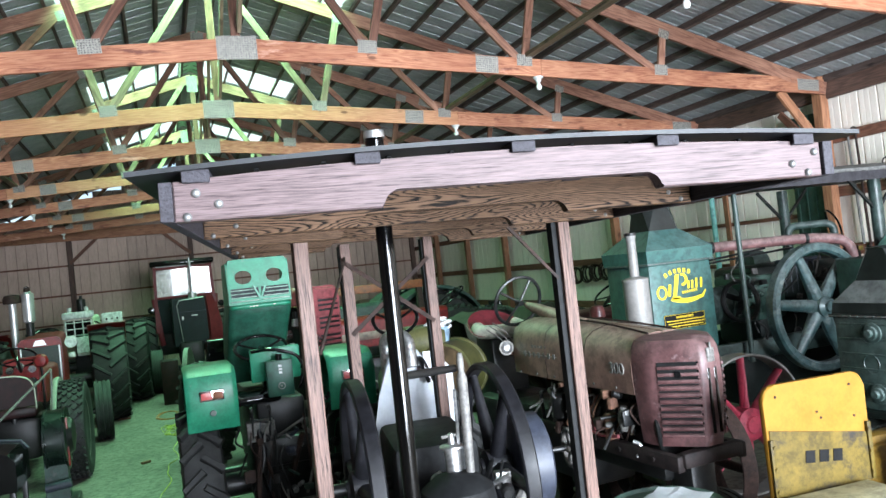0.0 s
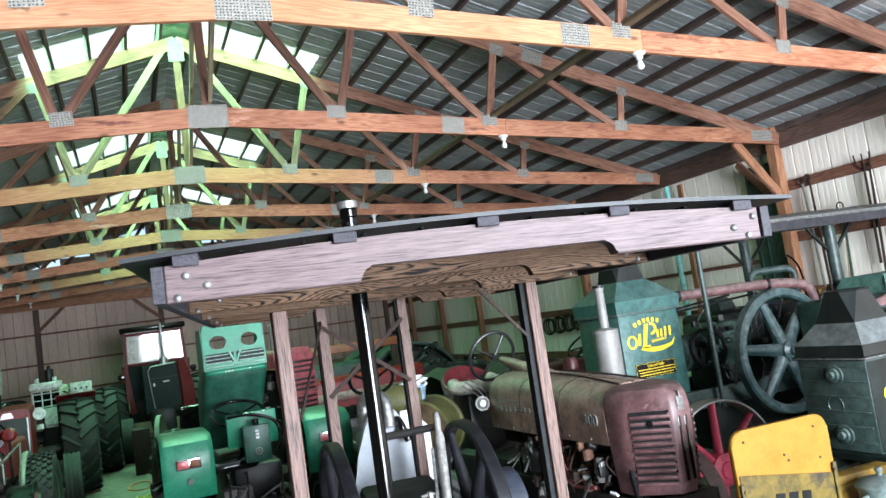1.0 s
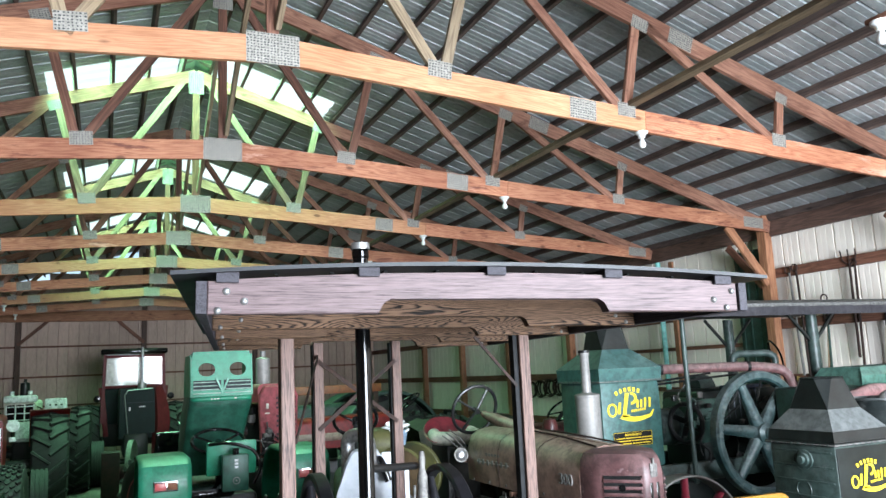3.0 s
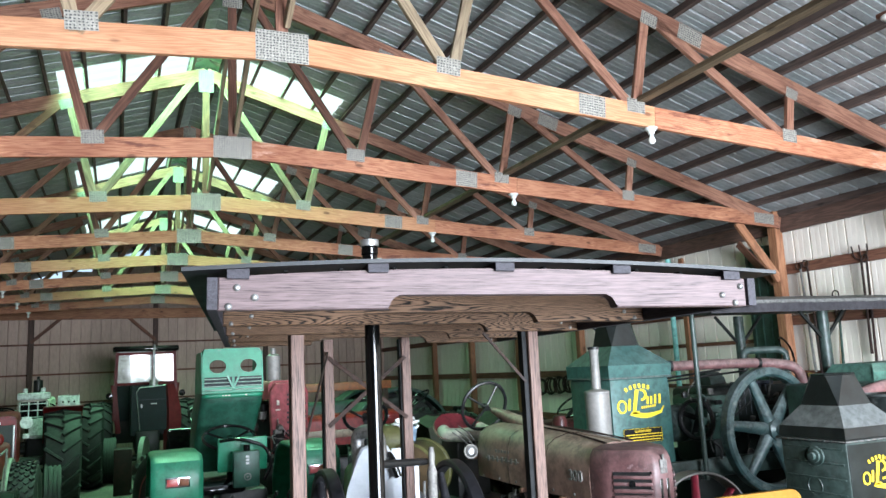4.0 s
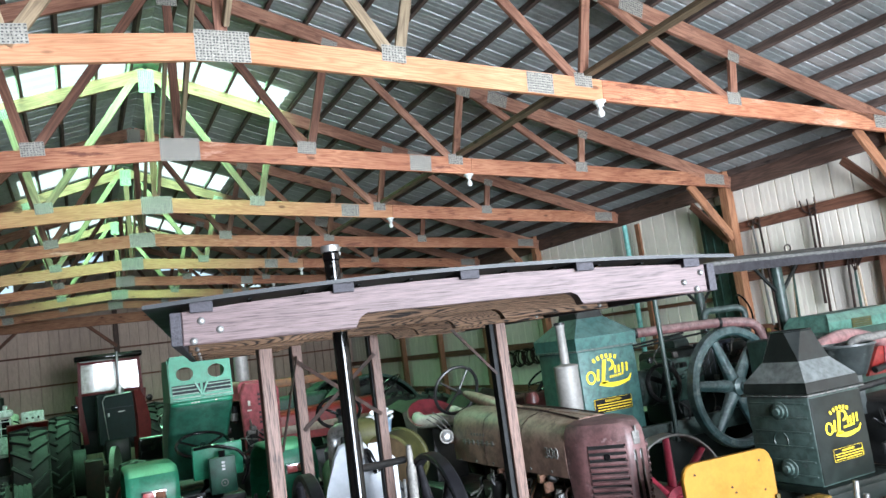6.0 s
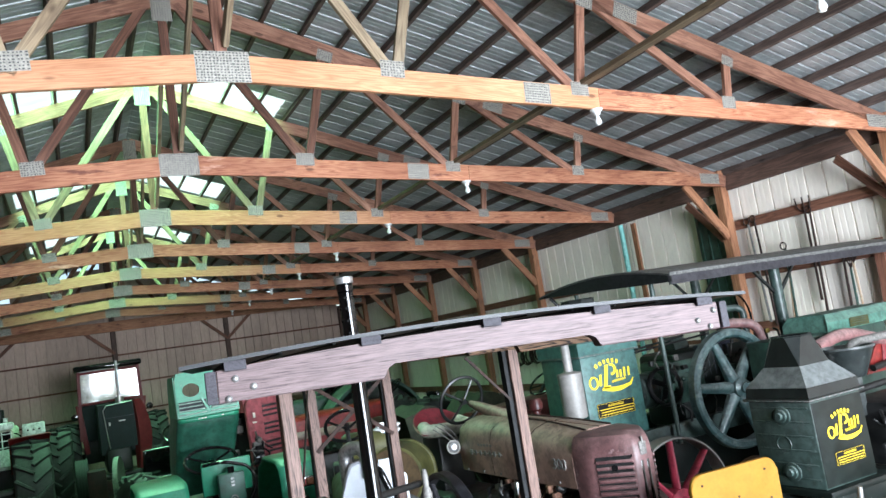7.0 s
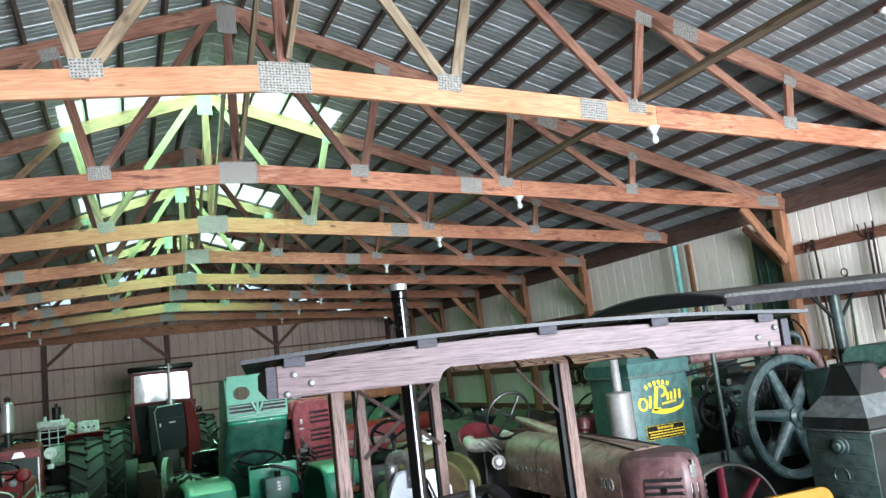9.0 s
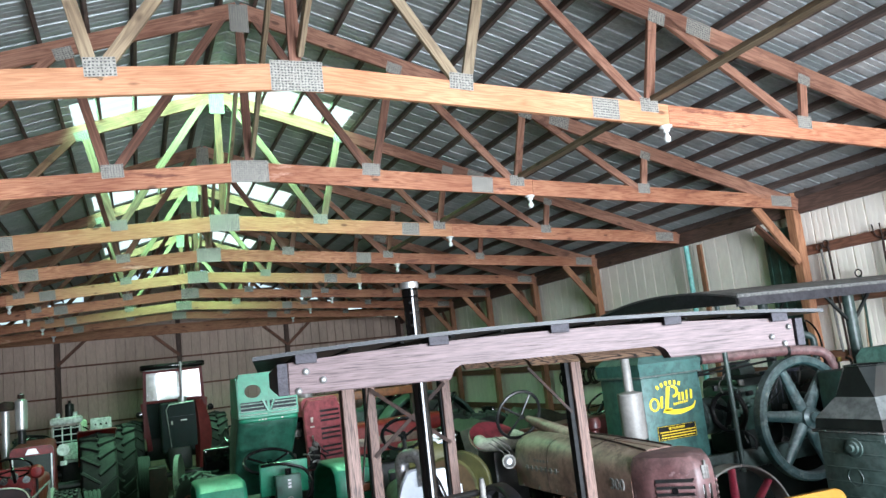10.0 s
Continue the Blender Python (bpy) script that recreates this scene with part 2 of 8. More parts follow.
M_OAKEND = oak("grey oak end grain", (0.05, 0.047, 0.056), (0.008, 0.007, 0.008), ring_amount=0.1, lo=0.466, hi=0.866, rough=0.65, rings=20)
M_BOARD = wood("pale spare board", (0.5, 0.4, 0.28), (0.3, 0.2, 0.12))
M_PLATE = material("galvanised truss plate", (0.20, 0.187, 0.16), (0.40, 0.375, 0.33), 0.5, 0.15, 60, bump=0.5, fine=260, grime=0.15)
M_TOOTH = material("plate slots", (0.04, 0.045, 0.045), (0.07, 0.075, 0.075), 0.8)
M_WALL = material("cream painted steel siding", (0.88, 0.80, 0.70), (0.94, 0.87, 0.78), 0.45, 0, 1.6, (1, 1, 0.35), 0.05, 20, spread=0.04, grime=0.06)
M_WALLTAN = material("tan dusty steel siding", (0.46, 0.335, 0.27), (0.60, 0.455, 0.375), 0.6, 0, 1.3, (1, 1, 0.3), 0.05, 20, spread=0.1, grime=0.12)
# much darker than the east siding, so the unseen west side bounces less light
M_WALLDULL = material("dark siding of unseen walls", (0.16, 0.15, 0.14), (0.26, 0.245, 0.23), 0.6, 0.1, 1.6, (1, 1, 0.3), 0.05, 20)
M_BOLT = material("dull bolt head", (0.2, 0.2, 0.2), (0.34, 0.34, 0.33), 0.4, 0.7, 20, bump=0.1)
M_ROOF = material("bare steel roofing", (0.33, 0.37, 0.375), (0.52, 0.55, 0.56), 0.46, 0.35, 2.4, (1, 1, 1), 0.08, 30, grime=0.15)
M_FLOOR = material("worn concrete", (0.118, 0.099, 0.080), (0.225, 0.192, 0.162), 0.7, 0, 1.4, bump=0.3, fine=45, grime=0.55)
M_RUBBER = material("dusty tyre rubber", (0.008, 0.008, 0.0085), (0.02, 0.02, 0.02), 0.6, 0, 9, bump=0.2, dust=(0.10, 0.105, 0.10), dust_amount=0.32, spec=0.45)
M_BLACK = material("black enamel", (0.003, 0.003, 0.0035), (0.007, 0.007, 0.0075), 0.07, 0, 8, bump=0, rough_b=0.12)
M_IRON = material("oily black iron", (0.004, 0.0045, 0.005), (0.013, 0.013, 0.013), 0.34, 0.1, 12, bump=0.3, dust=(0.06, 0.056, 0.05), dust_amount=0.12, spec=0.45)
M_SHEET = material("dark roof sheet", (0.004, 0.0045, 0.0055), (0.011, 0.012, 0.014), 0.42, 0.0, 5, bump=0.06, dust=(0.12, 0.127, 0.135), dust_amount=0.3, spec=0.3, grime=0)
M_STEEL = material("bright worn steel", (0.38, 0.38, 0.38), (0.55, 0.55, 0.54), 0.3, 0.9, 18, bump=0.15)
M_GREYSTEEL = material("blue-grey painted steel", (0.020, 0.024, 0.038), (0.042, 0.049, 0.070), 0.42, 0.1, 9, bump=0.08)
M_RUST = material("rusty steel", (0.10, 0.045, 0.03), (0.24, 0.12, 0.075), 0.75, 0.2, 16, bump=0.4)
M_RUSTDARK = material("dark rusty strap", (0.02, 0.012, 0.010), (0.055, 0.03, 0.023), 0.7, 0.1, 16, bump=0.3, spec=0.3)
M_GREEN = material("bright green enamel", (0.012, 0.19, 0.10), (0.026, 0.255, 0.145), 0.3, 0, 6, bump=0.06, dust=(0.14, 0.22, 0.16), dust_amount=0.12, spec=0.35, grime=0.25)
M_DKGREEN = material("dusty dark green paint", (0.009, 0.038, 0.028), (0.021, 0.065, 0.048), 0.42, 0, 6, bump=0.12, dust=(0.12, 0.14, 0.115), dust_amount=0.3)
M_TEAL = material("blue-green machinery paint", (0.02, 0.088, 0.08), (0.038, 0.125, 0.112), 0.36, 0, 4, bump=0.12, dust=(0.18, 0.22, 0.2), dust_amount=0.45)
M_MIDGREEN = material("dull mid green enamel", (0.008, 0.062, 0.039), (0.016, 0.094, 0.06), 0.34, 0, 6, bump=0.08, dust=(0.13, 0.17, 0.14), dust_amount=0.25, spec=0.4)
M_OPGREEN = material("dull bottle green paint", (0.020, 0.041, 0.035), (0.046, 0.076, 0.067), 0.36, 0, 7, bump=0.25, dust=(0.17, 0.19, 0.18), dust_amount=0.4, spec=0.45, grime=0.5)
M_OPDARK = material("glossy near-black green", (0.004, 0.007, 0.006), (0.009, 0.014, 0.012), 0.3, 0, 6, bump=0.05, spec=0.3)
M_HOODGREY = material("dusty black hopper paint", (0.010, 0.014, 0.014), (0.026, 0.032, 0.031), 0.36, 0, 8, bump=0.12, dust=(0.23, 0.245, 0.24), dust_amount=0.85, spec=0.35, grime=0.4)
M_CHIMNEY = material("glossy black chimney paint", (0.003, 0.005, 0.005), (0.009, 0.012, 0.011), 0.3, 0, 8, bump=0.06, dust=(0.08, 0.085, 0.08), dust_amount=0.15, spec=0.4)
M_VALANCE = material("grey-violet awning hem", (0.022, 0.021, 0.025), (0.036, 0.034, 0.039), 0.6, 0.0, 9, bump=0.15, dust=(0.10, 0.095, 0.10), dust_amount=0.3, spec=0.25)
M_CABRED = material("dark crimson cab paint", (0.11, 0.009, 0.012), (0.17, 0.017, 0.020), 0.38, 0, 5, bump=0.03, dust=(0.16, 0.07, 0.06), dust_amount=0.2, spec=0.28, grime=0.2)
M_CABDARK = material("satin blue-black panel", (0.004, 0.009, 0.011), (0.009, 0.017, 0.020), 0.5, 0, 5, bump=0.03, spec=0.25, grime=0.2)
M_REDTOP = material("red paint under tan dust", (0.17, 0.004, 0.006), (0.24, 0.008, 0.010), 0.28, 0, 5, bump=0.05, dust=(0.20, 0.11, 0.07), dust_amount=0.22, spec=0.3)
M_MESH = material("grey wire mesh", (0.020, 0.022, 0.024), (0.045, 0.048, 0.05), 0.5, 0.2, 90, bump=0.5, fine=200)
M_STACK = material("bright exhaust metal", (0.55, 0.53, 0.54), (0.68, 0.66, 0.67), 0.33, 0.75, 8, bump=0.05, grime=0.1)
M_GUARD = material("pale blue-white sheet metal", (0.40, 0.43, 0.47), (0.50, 0.53, 0.565), 0.42, 0.1, 5, bump=0.05, grime=0.1)
M_SEATDARK = material("dark maroon vinyl", (0.010, 0.0025, 0.003), (0.028, 0.005, 0.006), 0.4, 0, 4, bump=0.06, spec=0.3)
M_PULLEYGREEN = material("glossy worn green-black iron", (0.006, 0.013, 0.010), (0.014, 0.026, 0.021), 0.22, 0.3, 6, bump=0.04, spec=0.5)
M_CHEST = material("pale green sheet paint", (0.05, 0.155, 0.115), (0.08, 0.21, 0.16), 0.4, 0, 5, bump=0.06, dust=(0.22, 0.26, 0.23), dust_amount=0.4)
M_FRAY = material("pale frayed dusty cloth", (0.10, 0.10, 0.096), (0.17, 0.168, 0.16), 0.9, 0, 30, bump=0.5, spec=0.1)
M_AWNING = material("dust-covered awning sheet", (0.008, 0.009, 0.009), (0.02, 0.021, 0.021), 0.5, 0.0, 4, bump=0.2, dust=(0.26, 0.255, 0.24), dust_amount=0.9, spec=0.3)
M_REDFADE = material("faded dusty red paint", (0.14, 0.066, 0.056), (0.23, 0.125, 0.10), 0.4, 0, 4, bump=0.15, dust=(0.40, 0.315, 0.235), dust_amount=0.9)
M_GRILLERED = material("dark faded red grille paint", (0.075, 0.029, 0.03), (0.14, 0.06, 0.06), 0.4, 0, 7, bump=0.12, dust=(0.2, 0.15, 0.14), dust_amount=0.45)
M_RED = material("red tractor paint", (0.19, 0.014, 0.012), (0.29, 0.026, 0.022), 0.3, 0, 5, bump=0.05, dust=(0.17, 0.09, 0.07), dust_amount=0.22)
M_DKRED = material("dark maroon paint", (0.075, 0.013, 0.013), (0.125, 0.026, 0.025), 0.32, 0, 5, bump=0.06, dust=(0.16, 0.12, 0.10), dust_amount=0.25)
M_PINKRED = material("faded rose red paint", (0.22, 0.03, 0.038), (0.31, 0.06, 0.07), 0.5, 0, 7, bump=0.1, dust=(0.24, 0.16, 0.14), dust_amount=0.3)
M_DUSTPINK = material("dusty pink faded paint", (0.24, 0.10, 0.10), (0.33, 0.17, 0.165), 0.55, 0, 7, bump=0.1, dust=(0.36, 0.27, 0.25), dust_amount=0.6)
M_OLIVE = material("olive yellow paint", (0.036, 0.038, 0.008), (0.07, 0.068, 0.017), 0.5, 0, 6, bump=0.12, dust=(0.10, 0.095, 0.055), dust_amount=0.25, spec=0.3)
M_YELLOW = material("scuffed yellow enamel", (0.235, 0.112, 0.012), (0.29, 0.142, 0.020), 0.5, 0, 5, bump=0.08, spec=0.2, grime=0.12)
M_MUDYELLOW = material("oil-stained olive yellow paint", (0.07, 0.048, 0.006), (0.15, 0.1, 0.013), 0.55, 0, 5, bump=0.2, spec=0.3)
M_MUSTARD = material("stained mustard paint", (0.1, 0.055, 0.006), (0.24, 0.135, 0.012), 0.5, 0, 6, bump=0.2, spec=0.3)
M_CAN = material("dull grey-green enamel", (0.085, 0.12, 0.115), (0.13, 0.17, 0.16), 0.45, 0, 7, bump=0.12, dust=(0.2, 0.22, 0.2), dust_amount=0.4)
M_SEATRED = material("deep crimson vinyl", (0.15, 0.014, 0.022), (0.22, 0.03, 0.04), 0.4, 0, 6, bump=0.08)
M_OLIVEDARK = material("rusty brown olive paint", (0.036, 0.023, 0.010), (0.075, 0.048, 0.022), 0.55, 0, 8, bump=0.2, spec=0.3)
M_FRAMEIRON = material("dark rusty frame iron", (0.008, 0.006, 0.006), (0.026, 0.017, 0.016), 0.55, 0.1, 12, bump=0.35, spec=0.3)
M_ENGINE = material("matt black engine casting", (0.006, 0.0065, 0.007), (0.016, 0.017, 0.018), 0.6, 0, 14, bump=0.3, spec=0.2)
M_PALEYELLOW = material("pale cushion vinyl", (0.40, 0.39, 0.24), (0.52, 0.51, 0.34), 0.5, 0, 5, bump=0.1)
M_TARP = material("dusty brown tarpaulin", (0.03, 0.028, 0.02), (0.07, 0.062, 0.045), 0.75, 0, 6, bump=0.3)
M_WHITE = material("chalky white paint", (0.62, 0.64, 0.64), (0.78, 0.79, 0.78), 0.45, 0, 5, bump=0.08)
M_GRILLEPALE = material("pale scuffed green bar paint", (0.16, 0.30, 0.22), (0.30, 0.42, 0.34), 0.45, 0, 12, bump=0.1)
M_CREAM = material("cream tractor paint", (0.50, 0.49, 0.40), (0.64, 0.62, 0.52), 0.5, 0, 6, bump=0.08)
M_SILVER = material("silver heat paint", (0.19, 0.183, 0.172), (0.27, 0.26, 0.245), 0.5, 0.3, 14, bump=0.15, dust=(0.25, 0.22, 0.18), dust_amount=0.3, grime=0.12)
M_DECALYEL = material("yellow decal", (0.85, 0.6, 0.02), (0.9, 0.66, 0.03), 0.45, bump=0, grime=0)
M_DECALBLK = material("black decal", (0.008, 0.008, 0.008), (0.018, 0.018, 0.018), 0.8, bump=0, spec=0.1, grime=0)
M_FLYBLACK = material("worn black flywheel iron", (0.007, 0.007, 0.009), (0.018, 0.018, 0.022), 0.42, 0.1, 14, bump=0.12, spec=0.35)
M_PIPE = material("polished black pipe enamel", (0.0012, 0.0012, 0.0012), (0.002, 0.002, 0.002), 0.09, 0, 8, bump=0, rough_b=0.12, spec=0.35, grime=0)
M_CRIMSON = material("crimson wheel paint", (0.30, 0.022, 0.045), (0.40, 0.045, 0.075), 0.4, 0, 6, bump=0.1)
M_FLYTEAL = material("teal cast iron paint", (0.022, 0.055, 0.056), (0.06, 0.115, 0.115), 0.27, 0.15, 7, bump=0.3, dust=(0.27, 0.30, 0.29), dust_amount=0.65, grime=0.5)
M_LEVER = material("worn grey lever", (0.10, 0.095, 0.088), (0.22, 0.21, 0.195), 0.55, 0.2, 20, bump=0.4)
M_TEALPIPE = material("turquoise pipe paint", (0.16, 0.48, 0.44), (0.26, 0.6, 0.55), 0.45, bump=0.05)
M_REDPIPE = material("dull red-brown pipe paint", (0.14, 0.06, 0.06), (0.22, 0.11, 0.105), 0.5, 0, 9, bump=0.15, dust=(0.27, 0.22, 0.2), dust_amount=0.6)
M_ORANGE = material("orange paint", (0.16, 0.045, 0.011), (0.25, 0.075, 0.02), 0.5, bump=0.05)
M_LENS = material("red lens", (0.42, 0.06, 0.06), (0.55, 0.14, 0.13), 0.2, bump=0, grime=0)
M_BULB = material("frosted white bulb", (0.6, 0.6, 0.58), (0.68, 0.68, 0.66), 0.25, bump=0, grime=0)
M_CHROME = material("chrome", (0.75, 0.76, 0.78), (0.85, 0.86, 0.88), 0.08, 1.0, bump=0, grime=0)
M_BLUEPL = material("faded blue plastic", (0.12, 0.2, 0.28), (0.18, 0.27, 0.35), 0.55, 0, 9, bump=0.08, dust=(0.3, 0.3, 0.28), dust_amount=0.5)
M_CORD = material("yellow flex", (0.36, 0.33, 0.045), (0.46, 0.41, 0.07), 0.5, bump=0)
M_CORDOR = material("orange flex", (0.42, 0.13, 0.03), (0.5, 0.17, 0.05), 0.5, bump=0)
M_PAPER = material("crumpled white paper", (0.68, 0.7, 0.72), (0.8, 0.82, 0.84), 0.7, 0, 9, bump=0.3, grime=0)

def worn(m, colour, lo, hi, scale, stretch=(1, 1, 1), detail=7.0):
    """Chips, stains or streaks of another colour over a material, with ragged edges, placed by the world position."""
    n, l = m.node_tree.nodes, m.node_tree.links
    base = n["Principled BSDF"].inputs["Base Color"]
    under = base.links[0].from_socket
    geo, mp, t, mr, mx = n.new("ShaderNodeNewGeometry"), n.new("ShaderNodeMapping"), n.new("ShaderNodeTexNoise"), n.new("ShaderNodeMapRange"), n.new("ShaderNodeMix")
    mp.inputs["Scale"].default_value = stretch
    t.inputs["Scale"].default_value, t.inputs["Detail"].default_value, t.inputs["Roughness"].default_value = scale, detail, 0.68
    mr.inputs["From Min"].default_value, mr.inputs["From Max"].default_value = lo, hi
    mx.data_type = "RGBA"
    l.new(geo.outputs["Position"], mp.inputs["Vector"])
    l.new(mp.outputs[0], t.inputs["Vector"])
    l.new(t.outputs[0], mr.inputs["Value"])
    l.new(mr.outputs[0], mx.inputs["Factor"])
    l.new(under, mx.inputs["A"])
    mx.inputs["B"].default_value = (*colour, 1)
    l.new(mx.outputs["Result"], base)


worn(M_YELLOW, (0.16, 0.085, 0.02), 0.63, 0.69, 11.0)
worn(M_MUDYELLOW, (0.02, 0.016, 0.012), 0.52, 0.66, 7.0)
worn(M_GREEN, (0.10, 0.2, 0.14), 0.64, 0.7, 16.0)
worn(M_GREEN, (0.02, 0.03, 0.025), 0.67, 0.71, 9.0)
worn(M_DKGREEN, (0.05, 0.06, 0.05), 0.58, 0.7, 8.0)
worn(M_TEAL, (0.012, 0.04, 0.038), 0.6, 0.72, 3.5, (1, 1, 0.4))
worn(M_REDFADE, (0.07, 0.035, 0.03), 0.58, 0.7, 6.0)
worn(M_GRILLERED, (0.20, 0.14, 0.14), 0.6, 0.7, 12.0)
worn(M_RED, (0.06, 0.012, 0.01), 0.6, 0.7, 8.0)
worn(M_FLYTEAL, (0.16, 0.19, 0.185), 0.56, 0.68, 9.0)
worn(M_HOODGREY, (0.10, 0.105, 0.10), 0.6, 0.72, 7.0)
worn(M_OPGREEN, (0.075, 0.085, 0.08), 0.58, 0.72, 8.0)
worn(M_SILVER, (0.15, 0.12, 0.10), 0.66, 0.74, 9.0)
worn(M_WALL, (0.42, 0.35, 0.29), 0.64, 0.82, 1.7, (1, 1, 0.45))
worn(M_CHORDRED, (0.15, 0.045, 0.025), 0.57, 0.66, 4.5, (0.4, 1, 2.2))
worn(M_CHORDRED, (0.62, 0.36, 0.26), 0.62, 0.72, 3.1, (0.4, 1, 1.6))
worn(M_RAFTER, (0.13, 0.055, 0.035), 0.56, 0.66, 4.0, (0.6, 1, 1.6))
worn(M_CHORD, (0.34, 0.13, 0.06), 0.58, 0.70, 3.6, (0.5, 1, 1.8))
worn(M_POST, (0.14, 0.06, 0.035), 0.58, 0.7, 3.0)
worn(M_FLOOR, (0.06, 0.058, 0.048), 0.56, 0.72, 1.3)
worn(M_ROOF, (0.2, 0.2, 0.2), 0.58, 0.75, 1.2)
worn(M_WHITE, (0.34, 0.31, 0.26), 0.6, 0.72, 10.0)
worn(M_OLIVE, (0.06, 0.05, 0.02), 0.58, 0.7, 9.0)

m = bpy.data.materials.new("pale window glass")
m.use_nodes = True
gb = m.node_tree.nodes["Principled BSDF"]
gb.inputs["Base Color"].default_value = (0.9, 0.95, 0.95, 1)
gb.inputs["Roughness"].default_value = 0.05
gb.inputs["Transmission Weight"].default_value = 1.0
M_GLASS = m

m = bpy.data.materials.new("translucent green-white roof panel")
m.use_nodes = True
nt = m.node_tree
tr = nt.nodes.new("ShaderNodeBsdfTranslucent")
tr.inputs[0].default_value = (0.75, 0.95, 0.85, 1)
nt.links.new(tr.outputs[0], nt.nodes["Material Output"].inputs[0])
M_FIBRE = m


# ---- mesh helpers ----
def part(name, bm, mat, parent=None, label="", sharp=38, m=None):
    me = bpy.data.meshes.new(name)
    bmesh.ops.recalc_face_normals(bm, faces=bm.faces)
    bm.to_mesh(me)
    bm.free()
    me.materials.append(mat)
    me.polygons.foreach_set("use_smooth", [True] * len(me.polygons))
    me.set_sharp_from_angle(angle=radians(sharp))
    ob = new(name, me)
    if parent:
        ob.parent = parent
    if m is not None:
        ob.matrix_local = m
    if label:
        ob["label"] = label
    return ob


def thing(name, m, label, category, group="", kind=""):
    ob = new(name)
    ob.empty_display_size = 0.2
    ob.matrix_world = m
    return tagged(ob, label, category, group, kind)


def bx(bm, c, s, bev=0.0, rot=(0, 0, 0), segs=2):
    t = pose(*c, *rot) @ Matrix.Diagonal((*s, 1))
    geom = bmesh.ops.create_cube(bm, size=1.0, matrix=t)
    if bev:
        edges = list({e for v in geom["verts"] for e in v.link_edges})
        bmesh.ops.bevel(bm, geom=edges, offset=bev, segments=segs, affect="EDGES", profile=0.5)
    return bm


def frame_of(d):
    d = Vector(d).normalized()
    a = Vector((0, 0, 1)) if abs(d.z) < 0.9 else Vector((1, 0, 0))
    x = d.cross(a).normalized()
    return x, d.cross(x).normalized(), d


def loft(bm, rings, closed=True, cap=True):
    vs = [[bm.verts.new(p) for p in r] for r in rings]
    n = len(vs[0])
    for a, b in zip(vs, vs[1:]):
        for k in range(n if closed else n - 1):
            q = (a[k], a[(k + 1) % n], b[(k + 1) % n], b[k])
            if len(set(q)) == 4:
                bm.faces.new(q)
    if cap and closed:
        bm.faces.new(vs[0][::-1])
        bm.faces.new(vs[-1])
    return vs


def cy(bm, p0, p1, r0, r1=None, n=16, cap=True):
    r1 = r0 if r1 is None else r1
    p0, p1 = Vector(p0), Vector(p1)
    x, y, _ = frame_of(p1 - p0)
    ring = [(math.cos(2 * math.pi * k / n), math.sin(2 * math.pi * k / n)) for k in range(n)]
    loft(bm, [[p + (x * c + y * s) * r for c, s in ring] for p, r in ((p0, r0), (p1, r1))], cap=cap)
    return bm


def tube(bm, pts, r, n=8):
    pts = [Vector(p) for p in pts]
    rings = []
    for k, p in enumerate(pts):
        d = (pts[min(k + 1, len(pts) - 1)] - pts[max(k - 1, 0)])
        x, y, _ = frame_of(d)
        if rings:
            x = last - d.normalized() * last.dot(d.normalized())
            x.normalize()
            y = d.normalized().cross(x)
        last = x
        rings.append([p + (x * math.cos(2 * math.pi * j / n) + y * math.sin(2 * math.pi * j / n)) * r for j in range(n)])
    loft(bm, rings)
    return bm


def bend(pts, steps=6):
    """A rounded way through the points."""
    pts = [Vector(p) for p in pts]
    out = [pts[0]]
    for a, b, c in zip(pts, pts[1:], pts[2:]):
        d = min((b - a).length, (c - b).length) * 0.45
        p, q = b + (a - b).normalized() * d, b + (c - b).normalized() * d
        for k in range(steps + 1):
            t = k / steps
            out.append(p * (1 - t) ** 2 + b * 2 * t * (1 - t) + q * t * t)
    return out + [pts[-1]]


def lathe(bm, prof, o=(0, 0, 0), axis=(1, 0, 0), n=32, closed=False):
    x, y, d = frame_of(axis)
    o = Vector(o)
    rings = []
    for r, h in prof:
        rings.append([o + d * h + (x * math.cos(2 * math.pi * k / n) + y * math.sin(2 * math.pi * k / n)) * r for k in range(n)])
    if closed:
        rings.append(rings[0])
    vs = loft(bm, rings, cap=False)
    if closed:
        bmesh.ops.remove_doubles(bm, verts=bm.verts, dist=1e-5)
    else:
        for r in (vs[0], vs[-1]):
            if (r[0].co - r[n // 2].co).length > 1e-4:
                bm.faces.new(r)
        bmesh.ops.remove_doubles(bm, verts=vs[0] + vs[-1], dist=1e-6)
    return bm


def prism(bm, poly, m, depth, bev=0.0):
    """A polygon in the local xz plane, pushed along local y by depth."""
    a = [bm.verts.new(m @ Vector((x, 0, z))) for x, z in poly]
    b = [bm.verts.new(m @ Vector((x, depth, z))) for x, z in poly]
    n = len(poly)
    faces = [bm.faces.new(a), bm.faces.new(b[::-1])]
    for k in range(n):
        faces.append(bm.faces.new((a[k], b[k], b[(k + 1) % n], a[(k + 1) % n])))
    if bev:
        edges = [e for f in faces[:2] for e in f.edges]
        bmesh.ops.bevel(bm, geom=edges, offset=bev, segments=1, affect="EDGES")
    return bm


def ringtorus(bm, o, axis, R, r, n=36, k=8):
    prof = [(R + r * math.cos(2 * math.pi * j / k), r * math.sin(2 * math.pi * j / k)) for j in range(k)]
    return lathe(bm, prof, o, axis, n, closed=True)


def nb():
    return bmesh.new()


BEAMS = {}


